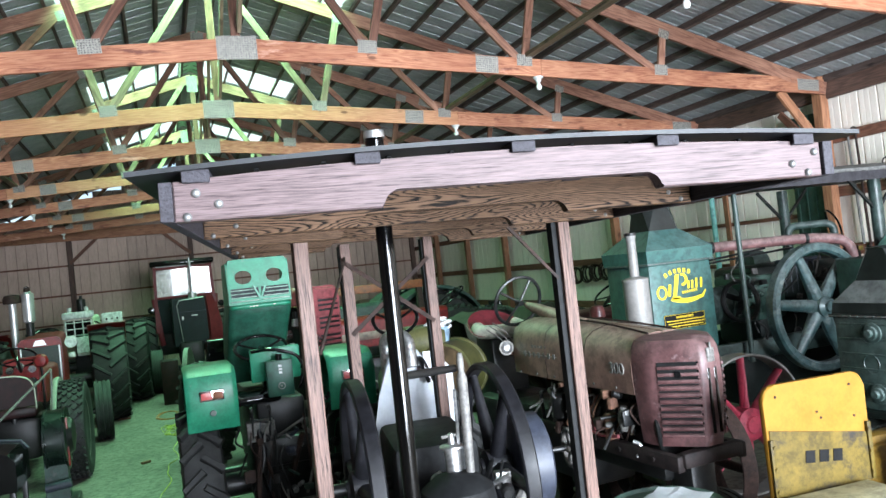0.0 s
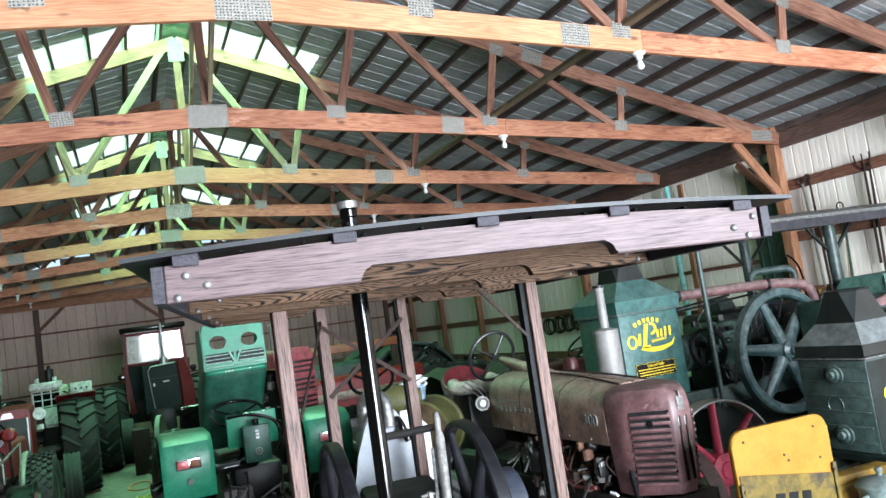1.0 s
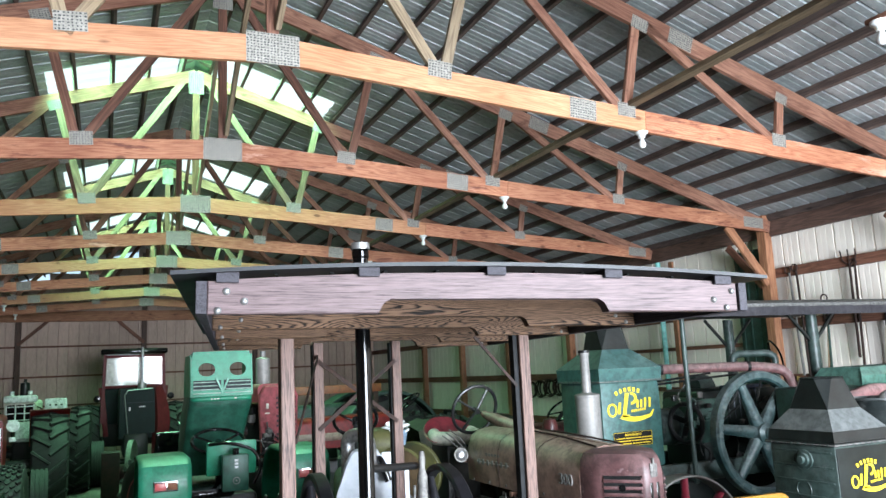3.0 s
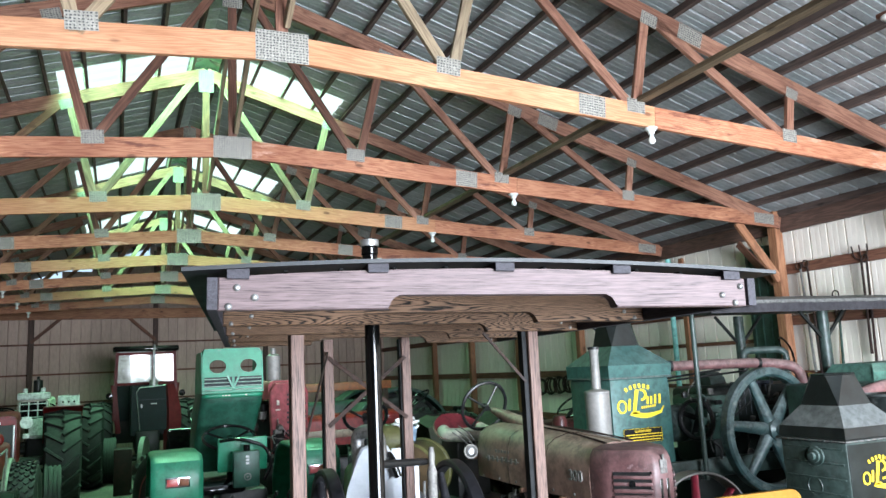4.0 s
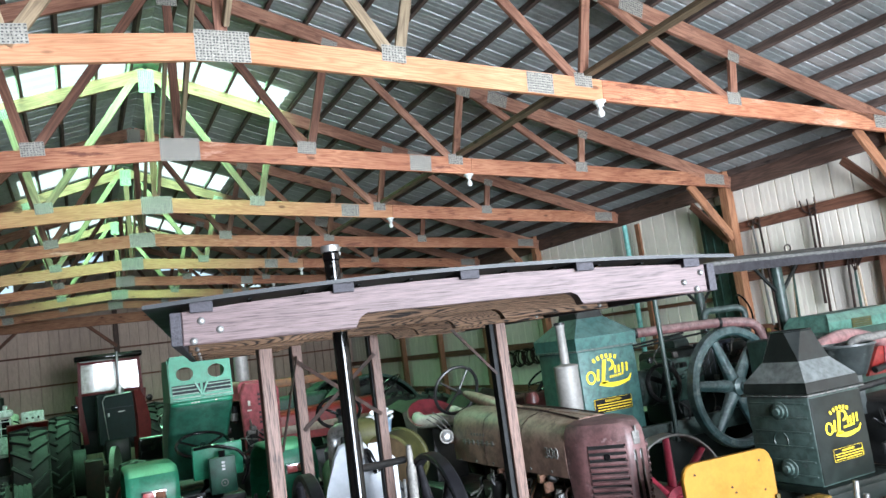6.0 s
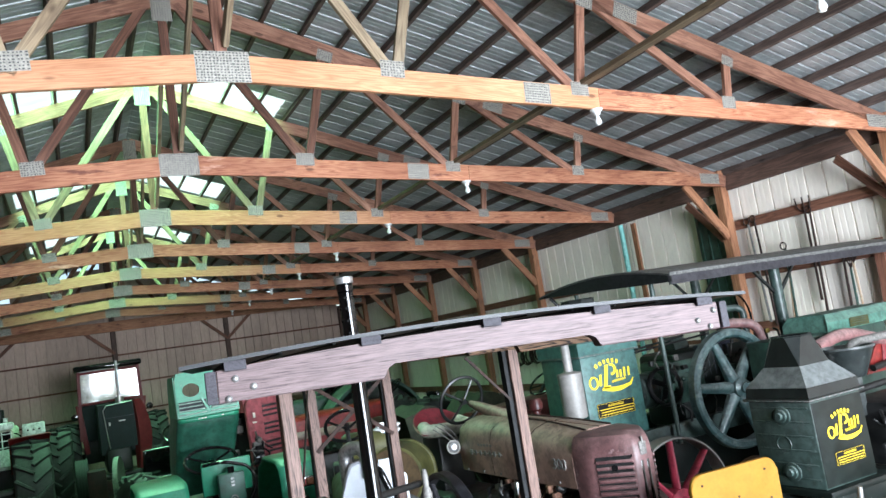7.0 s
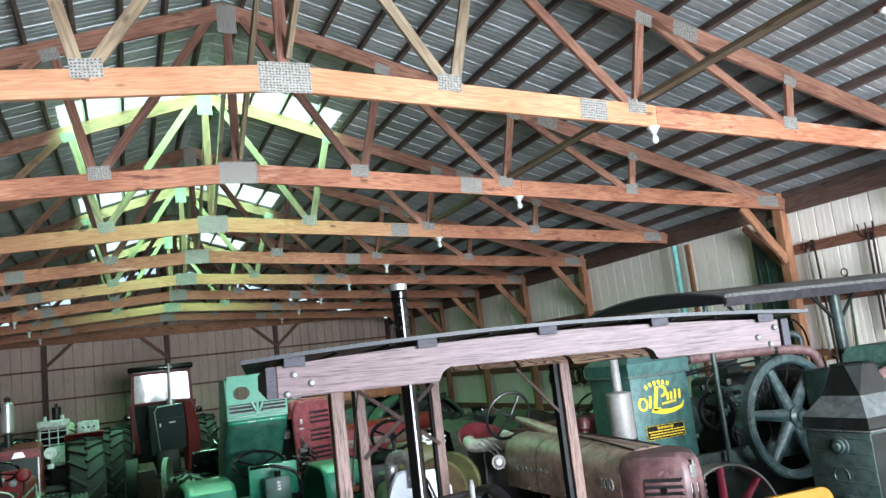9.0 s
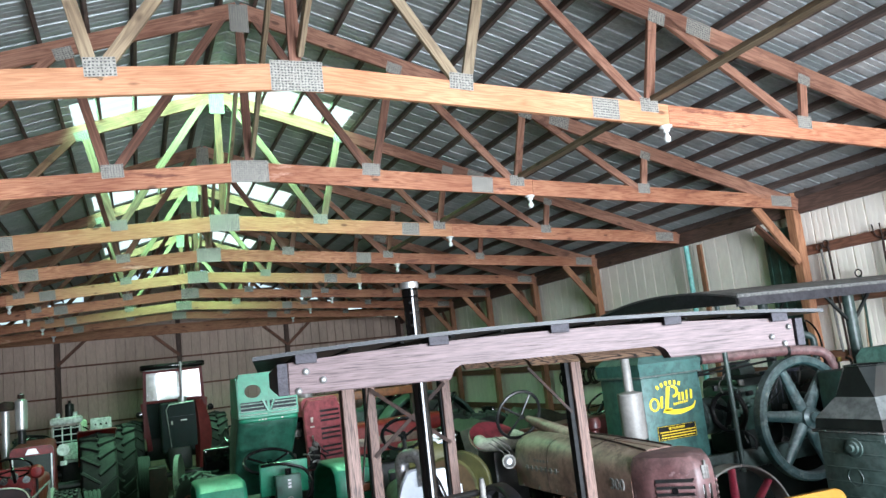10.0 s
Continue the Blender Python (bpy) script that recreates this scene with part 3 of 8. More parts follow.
def beam(name, p0, p1, w, h, mat, parent=None, up=(0, 0, 1), label="", m_parent=Matrix()):
    """A timber from p0 to p1, w across and h high, with its own x axis along it; equal lengths share a mesh."""
    p0, p1 = Vector(p0), Vector(p1)
    d = p1 - p0
    x = d.normalized()
    y = Vector(up).cross(x)
    y = y.normalized() if y.length > 1e-4 else Vector((0, 1, 0))
    z = x.cross(y)
    m = Matrix((x, y, z)).transposed().to_4x4()
    m.translation = (p0 + p1) / 2
    key = (round(d.length, 3), w, h, mat.name)
    if key not in BEAMS:
        bm = nb()
        bx(bm, (0, 0, 0), (d.length, w, h), min(w, h) * 0.06, segs=1)
        ob = part(name, bm, mat)
        BEAMS[key] = ob.data
    else:
        ob = new(name, BEAMS[key])
    if parent:
        ob.parent = parent
    ob.matrix_local = m_parent.inverted() @ m
    if label:
        ob["label"] = label
    return ob


# ---- the barn ----
def roof_z(x):
    return RIDGE - PITCH * abs(x)


def make_floor():
    bm = nb()
    bx(bm, (0, (Y0 + Y1) / 2, -0.06), (2 * HALF + 0.4, Y1 - Y0 + 0.4, 0.12))
    tagged(part("floor", bm, M_FLOOR), "worn bare concrete barn floor with stains", "floor", kind="structure")
    bm = nb()
    bx(bm, (0, -60, -0.16), (400, 400, 0.1))
    tagged(part("ground", bm, M_FLOOR), "bare gravel yard round the barn", "ground", kind="structure")


RIB = 0.2657


def panel_mesh(height, ribs, mat, deep=0.019, wide=0.014):
    """Ribbed siding from inside, local x along the wall, z up, the ribs' grooves towards +y."""
    bm = nb()
    prof = []
    for k in range(ribs):
        x = k * RIB
        prof += [(x, 0), (x + 0.006, deep), (x + 0.006 + wide, deep), (x + 0.012 + wide, 0), (x + 0.11, 0), (x + 0.116, 0.0022),
                 (x + 0.124, 0.0022), (x + 0.13, 0), (x + 0.185, 0), (x + 0.191, 0.0022), (x + 0.199, 0.0022), (x + 0.205, 0)]
    prof.append((ribs * RIB, 0))
    rows = []
    for z in (0, height):
        rows.append([bm.verts.new((x, y, z)) for x, y in prof] + [bm.verts.new((x, y + 0.004, z)) for x, y in prof[::-1]])
    n = len(rows[0])
    for k in range(n):
        bm.faces.new((rows[0][k], rows[0][(k + 1) % n], rows[1][(k + 1) % n], rows[1][k]))
    me = bpy.data.meshes.new("panel")
    bm.to_mesh(me)
    bm.free()
    me.materials.append(mat)
    return me


def make_walls():
    eave = roof_z(HALF) - 0.02
    wide = 3 * RIB
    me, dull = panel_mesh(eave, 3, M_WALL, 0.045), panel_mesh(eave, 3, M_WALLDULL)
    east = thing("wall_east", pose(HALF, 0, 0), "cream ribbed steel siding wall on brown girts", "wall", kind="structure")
    # never in view; its dark siding is there to hold back bounced light
    west = thing("wall_west", pose(-HALF, 0, 0), "unseen ribbed steel wall on brown girts, darkened to cut bounced light", "wall", kind="structure")
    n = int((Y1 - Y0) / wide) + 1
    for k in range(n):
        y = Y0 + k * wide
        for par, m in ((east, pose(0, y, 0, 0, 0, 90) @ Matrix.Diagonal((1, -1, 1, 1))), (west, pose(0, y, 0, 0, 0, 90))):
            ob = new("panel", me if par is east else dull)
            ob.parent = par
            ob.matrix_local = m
    north = thing("wall_north", pose(0, Y1, 0), "tan ribbed steel gable wall", "wall", kind="structure")
    for k in range(int(2 * HALF / wide) + 1):
        x = -HALF + k * wide
        top = roof_z(max(abs(x), abs(x + wide)) if x * (x + wide) > 0 else 0) - 0.02
        if top < eave:
            top = eave
        ob = new("panel", panel_mesh(top, 3, M_WALLTAN, 0.055, 0.016))
        ob.parent = north
        ob.matrix_local = pose(x, 0, 0)
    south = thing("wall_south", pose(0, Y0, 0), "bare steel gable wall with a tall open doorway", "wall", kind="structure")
    bm = nb()
    d0, d1, dz = 1.2, 5.6, 4.2
    gx = (RIDGE - 0.03 - dz) / PITCH
    for poly in ([(-HALF, 0), (d0, 0), (d0, dz), (-gx, dz), (-HALF, eave)], [(d1, 0), (HALF, 0), (HALF, eave), (gx, dz), (d1, dz)], [(-gx, dz), (gx, dz), (0, RIDGE - 0.03)]):
        prism(bm, poly, pose(0, -0.06, 0), 0.06)
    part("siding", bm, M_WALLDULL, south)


def make_roof():
    for sgn, nm in ((1, "roof_east"), (-1, "roof_west")):
        bm = nb()
        ys = Y0 - 0.1
        while ys < Y1 + 0.1:
            y1 = ys + RIB
            x_top = 0.0
            for a, b in SKY_BANDS:
                if ys + RIB / 2 > a and ys + RIB / 2 < b:
                    x_top = SKY_X
            prof = [(ys, 0), (ys + 0.006, 0.02), (ys + 0.026, 0.02), (ys + 0.034, 0), (ys + 0.09, 0), (ys + 0.094, 0.004), (ys + 0.104, 0.004), (ys + 0.108, 0), (ys + 0.165, 0), (ys + 0.169, 0.004), (ys + 0.179, 0.004), (ys + 0.183, 0), (y1, 0)]
            rings = []
            for x in (x_top, HALF + 0.25):
                rings.append([(sgn * x, y, roof_z(x) + h) for y, h in prof])
            loft(bm, rings, closed=False)
            ys = y1
        tagged(part(nm, bm, M_ROOF), "bare ribbed steel roof sheets seen from below", "roof", kind="structure")
    k = 0
    for a, b in SKY_BANDS:
        for sgn in (1, -1):
            bm = nb()
            rings = [[(sgn * x, y, roof_z(x) + 0.022 + 0.012 * math.sin((y - a) / RIB * 2 * math.pi)) for y in np.linspace(a - 0.25, b + 0.25, 28)] for x in (0, SKY_X + 0.1)]
            loft(bm, rings, closed=False)
            k += 1
            tagged(part("skylight_%d" % k, bm, M_FIBRE), "translucent fibreglass roof panel glowing with daylight", "skylight", "skylights by the ridge", "structure")
            x0, x1 = 0.03, SKY_X
            mid = Vector((sgn * (x0 + x1) / 2, (a + b) / 2, roof_z((x0 + x1) / 2) - 0.006))
            ax = Matrix((Vector((sgn, 0, -PITCH)).normalized(), Vector((0, 1, 0)) if sgn > 0 else Vector((0, -1, 0)), Vector((sgn * PITCH, 0, 1)).normalized())).transposed().to_4x4()
            lm = Matrix.Translation(mid) @ ax
            area_lamp("skylight_daylight", lm, (x1 - x0) * math.hypot(1, PITCH), b - a, 125 if a < 13 else 85, (0.34, 1.0, 0.56)).data.spread = radians(125)
    bm = nb()
    prism(bm, [(-0.22, -0.05), (0, 0.035), (0.22, -0.05), (0.22, -0.04), (0, 0.05), (-0.22, -0.04)], pose(0, Y0, RIDGE), Y1 - Y0)
    tagged(part("ridge_cap", bm, M_ROOF), "folded steel ridge cap", "roof", kind="structure")
    # purlins
    for sgn in (1, -1):
        x = 0.18
        while x < HALF:
            c = roof_z(x) - 0.052
            ob = beam("purlin", (sgn * x, Y0, c), (sgn * x, Y1, c), 0.038, 0.089, M_PURLIN, up=(sgn * PITCH, 0, 1))
            tagged(ob, "dark weathered roof purlin under the steel sheets", "purlin", "roof purlins", "structure")
            x += 0.411


CH0, CHS, CHH = 4.30, 0.0695, 0.19
RF0 = RIDGE - 0.19


def plate_mesh(w, h):
    bm = nb()
    bx(bm, (0, 0, 0), (w, 0.003, h))
    return bm


PLATES = {}


def nail_plate(parent, x, z, w, h, tilt, y):
    """A punched steel nail plate with rows of teeth slots."""
    key = (w, h)
    if key not in PLATES:
        ob = part("nail_plate", plate_mesh(w, h), M_PLATE, parent)
        bm = nb()
        nx, nz = max(3, int(w / 0.022)), max(3, int(h / 0.02))
        rg = random.Random(int(w * 1000))
        for i in range(nx):
            for j in range(nz):
                cx, cz = (i + 0.5) / nx * w - w / 2, (j + 0.5) / nz * h - h / 2
                bx(bm, (cx + rg.uniform(-0.004, 0.004), -0.0022, cz + rg.uniform(-0.002, 0.002)), (rg.uniform(0.008, 0.015), 0.002, rg.uniform(0.006, 0.010)))
        tooth = part("teeth", bm, M_TOOTH, ob)
        PLATES[key] = (ob.data, tooth.data)
    else:
        ob = new("nail_plate", PLATES[key][0])
        ob.parent = parent
        tooth = new("teeth", PLATES[key][1])
        tooth.parent = ob
    ob.matrix_local = pose(x, y, z, 0, tilt, 0)
    return ob


def chord_z(x):
    return CH0 - CHS * abs(x)


def rafter_z(x):
    return RF0 - PITCH * abs(x)


def make_truss(y, first):
    t = thing("roof_truss", pose(0, y, 0), "fir scissor roof truss with galvanised nail plates", "roof truss", "roof trusses", "structure")
    T = 0.04
    n = round((y + 2.76) / BAY)
    inner = M_CHORDRED if n % 2 else M_CHORD
    for s in (1, -1):
        beam("bottom_chord", (0, 0, chord_z(0)), (s * 3.15, 0, chord_z(3.15)), T, CHH, inner, t)
        beam("bottom_chord", (s * 3.152, 0, chord_z(3.152)), (s * 7.12, 0, chord_z(7.12)), T, CHH - 0.004, M_CHORDRED, t)
        beam("rafter", (0, 0, rafter_z(0)), (s * 7.15, 0, rafter_z(7.15)), T, 0.165, M_RAFTER, t)
        tilt_c, tilt_r = math.degrees(math.atan(CHS)) * s, math.degrees(math.atan(PITCH)) * s
        webs = [(1.28, 0.14), (1.28, 1.60), (2.96, 1.66), (2.96, 3.15), (4.69, 3.25), (4.69, 4.78)]
        for a, b in webs:
            beam("web", (s * a, 0, chord_z(a) + 0.02), (s * b, 0, rafter_z(b) - 0.02), T, 0.085, M_BRACE if a < 2 and n % 2 == 0 else M_RAFTER if a > 2 else M_FRAME, t)
        for fy in (-T / 2 - 0.002, ):
            nail_plate(t, s * 1.25, chord_z(1.25) + 0.095, 0.195, 0.13, tilt_c, fy)
            nail_plate(t, s * 2.96, chord_z(2.96) + 0.07, 0.18, 0.12, tilt_c, fy)
            nail_plate(t, s * 4.69, chord_z(4.69) + 0.07, 0.17, 0.12, tilt_c, fy)
            nail_plate(t, s * 2.52, chord_z(2.52), 0.255, 0.175, tilt_c, fy)
            nail_plate(t, s * 6.86, chord_z(6.86) + 0.01, 0.34, 0.14, tilt_c, fy)
            nail_plate(t, s * 1.62, rafter_z(1.62) - 0.06, 0.17, 0.12, tilt_r, fy)
            nail_plate(t, s * 3.18, rafter_z(3.18) - 0.05, 0.17, 0.12, tilt_r, fy)
            nail_plate(t, s * 3.62, rafter_z(3.62), 0.26, 0.15, tilt_r, fy)
            nail_plate(t, s * 4.78, rafter_z(4.78) - 0.06, 0.14, 0.1, tilt_r, fy)
    beam("web", (0, 0, chord_z(0)), (0, 0, rafter_z(0) - 0.1), 0.085, T - 0.003, M_FRAME, t, up=(0, 1, 0))
    beam("sway_brace", (0.03, -0.03, chord_z(0) + 0.16), (0.03, 0.03 - BAY, rafter_z(0) - 0.12), 0.04, 0.085, M_BRACE, t)
    nail_plate(t, 0, chord_z(0) - 0.002, 0.365, 0.222, 0, -T / 2 - 0.002)
    nail_plate(t, 0, rafter_z(0) - 0.10, 0.19, 0.30, 0, -T / 2 - 0.002)
    return t


def make_frame():
    for k, y in enumerate(TRUSS_Y[:-1]):
        make_truss(y, k == 0)
        # columns and knee braces
        for s in (1, -1):
            col = None
            if abs(y - 11.88) > 0.5:
                b = pose(s * 7.14, y + 0.09, 0)
                col = thing("wall_post", b, "red-brown timber wall post with a knee brace", "post", "wall posts", "structure")
                beam("post", (s * 7.14, y + 0.09, 0), (s * 7.14, y + 0.09, 3.95), 0.13, 0.14, M_POST, col, up=(0, 1, 0), m_parent=b)
                beam("knee_brace", (s * 6.45, y + 0.05, 3.78), (s * 7.08, y + 0.05, 3.02), 0.04, 0.12, M_POST, col, m_parent=b)
                beam("knee_brace", (s * 7.1, y + 0.15, 3.0), (s * 7.1, y + 0.72, 3.62), 0.04, 0.10, M_FRAME, col, m_parent=b)
    for s in (1, -1):
        ob = beam("eave_header", (s * 7.20, Y0, 3.84), (s * 7.20, Y1, 3.84), 0.06, 0.36, M_DARKWOOD)
        tagged(ob, "wide dark stained eave header beam", "beam", kind="structure")
        # the east wall's bays differ: wide girts by the door, thin ones in the middle, one wide line beyond
        for y0, y1, rows in ([(Y0, Y1, ((3.16, 0.14), (2.50, 0.14), (1.75, 0.14), (1.0, 0.14)))] if s < 0 else
                             [(Y0, 9.68, ((3.16, 0.13), (2.48, 0.13), (1.75, 0.14), (1.0, 0.14))),
                              (9.68, 14.1, ((2.69, 0.055), (2.24, 0.055), (1.62, 0.06), (1.0, 0.14))),
                              (14.1, Y1, ((2.78, 0.13), (1.85, 0.13), (1.0, 0.14)))]):
            for z, w in rows:
                ob = beam("girt", (s * 7.24, y0, z), (s * 7.24, y1, z), 0.04, w, M_FRAME)
                tagged(ob, "horizontal brown timber wall girt", "girt", "wall girts", "structure")
        ob = beam("lateral_brace", (s * 3.02, Y0, chord_z(3.0) + 0.13), (s * 3.02, Y1, chord_z(3.0) + 0.13), 0.09, 0.04, M_LATERAL)
        tagged(ob, "long narrow brace board laid across the truss chords", "brace", "lateral braces", "structure")
    # gable end
    for x in (-7.1, -3.25, 0.06, 3.33, 7.1):
        ob = beam("gable_post", (x, Y1 - 0.1, 0), (x, Y1 - 0.1, roof_z(x) - 0.15), 0.14, 0.14, M_DARKWOOD, up=(0, 1, 0))
        tagged(ob, "dark timber gable wall post", "post", "gable posts", "structure")
    ob = beam("gable_header", (-7.2, Y1 - 0.22, 4.12), (7.2, Y1 - 0.22, 4.12), 0.06, 0.30, M_POST)
    tagged(ob, "red-brown header across the gable wall", "beam", kind="structure")
    for x, d in ((-3.25, 0.75), (0.06, -0.75), (3.33, -0.75), (3.33, 0.75)):
        ob = beam("gable_brace", (x, Y1 - 0.2, 3.32), (x + d, Y1 - 0.2, 4.0), 0.04, 0.09, M_FRAME)
        tagged(ob, "slanting timber brace at a gable post", "brace", "gable braces", "structure")
    for z in (3.27, 2.42, 1.6):
        ob = beam("gable_girt", (-7.2, Y1 - 0.05, z), (7.2, Y1 - 0.05, z), 0.03, 0.05, M_FRAME)
        tagged(ob, "thin brown gable wall girt", "girt", "gable girts", "structure")


def make_bulb(m):
    t = thing("bulb_holder", m, "white porcelain lamp holder with an unlit bulb", "lamp", "ceiling bulbs")
    bm = nb()
    lathe(bm, [(0.001, 0), (0.055, 0), (0.055, -0.012), (0.032, -0.03), (0.026, -0.055), (0.001, -0.055)], axis=(0, 0, 1), n=20)
    part("holder", bm, M_BULB, t)
    bm = nb()
    lathe(bm, [(0.001, -0.05), (0.014, -0.05), (0.016, -0.07), (0.029, -0.10), (0.03, -0.118), (0.02, -0.138), (0.001, -0.145)], axis=(0, 0, 1), n=20)
    part("bulb", bm, M_BULB, t)
    return t


def make_bulbs():
    first = None
    for y in TRUSS_Y[2:-1]:
        for s in (1, -1):
            x = s * 3.11
            m = pose(x, y, chord_z(x) - CHH / 2)
            if s > 0 and abs(y - 4.56) < 0.1:
                continue
            first = copy_thing(first, m) if first else make_bulb(m)
    # one bulb stands off its chord on a short cleat
    z = chord_z(3.08) - CHH / 2
    lone = make_bulb(pose(3.08, 4.79, z - 0.03))
    bm = nb()
    bx(bm, (0, -0.1, 0.015), (0.07, 0.34, 0.03), 0.003)
    part("cleat", bm, M_FRAME, lone, "short wooden cleat")


make_floor()
make_walls()
make_roof()
make_frame()
make_bulbs()


# ---- wheels ----
LUGS = {}


def lug_mesh(length):
    """One tapered tread bar, shared by all of its length."""
    if length in LUGS:
        return LUGS[length]
    bm = nb()
    h = length / 2
    loft(bm, [[Vector((x * h, y * q, z)) for x, y in ((-1, -1), (1, -0.8), (1, 0.8), (-1, 1))] for z, q in ((-0.03, 0.034), (0.018, 0.025), (0.024, 0.018))])
    me = bpy.data.meshes.new("lug")
    bm.to_mesh(me)
    bm.free()
    me.materials.append(M_RUBBER)
    LUGS[length] = me
    return me


def wheel(parent, c, R, w, rim_r, rim_mat, lugs=0, ribs=0, name="wheel", turn=0.0, n=40):
    """A rubber-tyred wheel about the local x axis: a rim disc with a tyre on it."""
    bm = nb()
    d = w * 0.36
    lathe(bm, [(0.001, 0.05), (0.07, 0.05), (0.08, 0.03), (rim_r * 0.55, 0.0), (rim_r * 0.8, -0.02), (rim_r * 0.86, d), (rim_r, d + 0.01),
               (rim_r, -d - 0.01), (rim_r * 0.86, -d), (rim_r * 0.8, -0.035), (rim_r * 0.5, -0.015), (0.08, 0.0), (0.001, 0.0)], n=n)
    for k in range(8):
        a = k * math.pi / 4
        cy(bm, (0.01, math.cos(a) * rim_r * 0.4, math.sin(a) * rim_r * 0.4), (0.03, math.cos(a) * rim_r * 0.4, math.sin(a) * rim_r * 0.4), 0.012, n=6)
    m = pose(*c, 0, 0, turn)
    rim = part(name, bm, rim_mat, parent, m=m)
    bm = nb()
    if ribs:
        prof = [(rim_r * 0.98, -w * 0.38), (R * 0.88, -w * 0.5), (R * 0.96, -w * 0.42)]
        for k in range(ribs):
            h = -w * 0.38 + w * 0.76 * k / (ribs - 1)
            g = w * 0.76 / (ribs - 1) * 0.32
            prof += [(R * 0.955, h - g * 1.1), (R, h - g), (R, h + g), (R * 0.955, h + g * 1.1)]
        prof += [(R * 0.96, w * 0.42), (R * 0.88, w * 0.5), (rim_r * 0.98, w * 0.38)]
    else:
        b = R * (0.965 if lugs else 1)
        prof = [(rim_r * 0.98, -w * 0.38), (rim_r * 1.1, -w * 0.46), (b * 0.86, -w * 0.5), (b * 0.95, -w * 0.44), (b, -w * 0.2), (b, w * 0.2),
                (b * 0.95, w * 0.44), (b * 0.86, w * 0.5), (rim_r * 1.1, w * 0.46), (rim_r * 0.98, w * 0.38)]
    lathe(bm, prof, n=n)
    part("tyre", bm, M_RUBBER, rim, "black rubber tyre with deep lugs" if lugs else "black rubber tyre")
    for k in range(lugs):
        for s in (1, -1):
            a = 360 / lugs * (k + (0.5 if s > 0 else 0))
            lm = pose(0, 0, 0, a) @ pose(s * w * 0.235, 0, R * 0.972, 0, s * 9, s * 38)
            ob = new("lug", lug_mesh(w * 0.62))
            ob.parent = rim
            ob.matrix_local = lm
    return rim


def steel_wheel(parent, c, R, w, mat, spokes, hub_r, hub_w, rim_t=0.03, spoke_w=0.05, name="wheel", m=None, flat=True, mat_rim=None):
    """A spoked iron wheel about the local x axis."""
    bm = nb()
    ch = min(rim_t, w) * 0.22
    lathe(bm, [(R - ch, -w / 2), (R, -w / 2 + ch), (R, w / 2 - ch), (R - ch, w / 2), (R - rim_t + ch, w / 2), (R - rim_t, w / 2 - ch), (R - rim_t, -w / 2 + ch), (R - rim_t + ch, -w / 2)], n=56, closed=True)
    rim = part(name, bm, mat_rim or mat, parent, m=m if m is not None else pose(*c))
    for k in range(spokes):
        bm = nb()
        a = 2 * math.pi * k / spokes
        p0 = Vector((0, math.cos(a) * hub_r * 0.8, math.sin(a) * hub_r * 0.8))
        p1 = Vector((0, math.cos(a) * (R - rim_t), math.sin(a) * (R - rim_t)))
        x, y = Vector((1, 0, 0)), (p1 - p0).normalized().cross(Vector((1, 0, 0)))
        tw = (hub_w * 0.32, w * 0.26) if flat else (0.012, 0.012)
        sw = (spoke_w * 0.62, spoke_w * 0.45) if flat else (0.012, 0.012)
        rings = []
        for p, dx, dy in ((p0, tw[0], sw[0]), (p1, tw[1], sw[1])):
            rings.append([p + x * dx * math.cos(q) + y * dy * math.sin(q) for q in np.linspace(0, 2 * math.pi, 10, endpoint=False)])
        loft(bm, rings)
        part("spoke", bm, mat, rim)
    bm = nb()
    lathe(bm, [(0.001, -hub_w * 0.62), (hub_r * 0.5, -hub_w * 0.62), (hub_r * 0.55, -hub_w / 2), (hub_r, -hub_w * 0.4), (hub_r, hub_w * 0.4),
               (hub_r * 0.55, hub_w / 2), (hub_r * 0.5, hub_w * 0.62), (0.001, hub_w * 0.62)], n=24)
    part("hub", bm, mat, rim)
    return rim


def steering_wheel(parent, m, R=0.22, spokes=3, mat=None):
    bm = nb()
    ringtorus(bm, (0, 0, 0), (0, 0, 1), R, 0.013, 40, 8)
    for k in range(spokes):
        a = 2 * math.pi * k / spokes + 0.5
        cy(bm, (0, 0, -0.03), (math.cos(a) * R, math.sin(a) * R, 0), 0.009, n=8)
    cy(bm, (0, 0, -0.05), (0, 0, 0.008), 0.022, n=16)
    return part("steering_wheel", bm, mat or M_BLACK, parent, "thin black steering wheel", m=m)


def arc_fender(parent, c, R, w, a0, a1, mat, lip=0.02, m=None):
    """A mudguard over a wheel about local x, from a0 to a1 degrees (90 is up, 0 towards +y)."""
    bm = nb()
    rings = []
    for a in np.radians(np.linspace(a0, a1, 18)):
        e = Vector((0, math.cos(a), math.sin(a)))
        prof = [(-w / 2, -0.05), (-w / 2, -0.008), (-w / 2 + 0.02, 0), (w / 2 - 0.02, 0), (w / 2, -0.008), (w / 2, -0.05)]
        top = [Vector((x, 0, 0)) + e * (R + h) for x, h in prof]
        bot = [Vector((x * 0.985, 0, 0)) + e * (R + h - 0.006) for x, h in prof[::-1]]
        rings.append(top + bot)
    loft(bm, rings)
    return part("fender", bm, mat, parent, m=pose(*c))


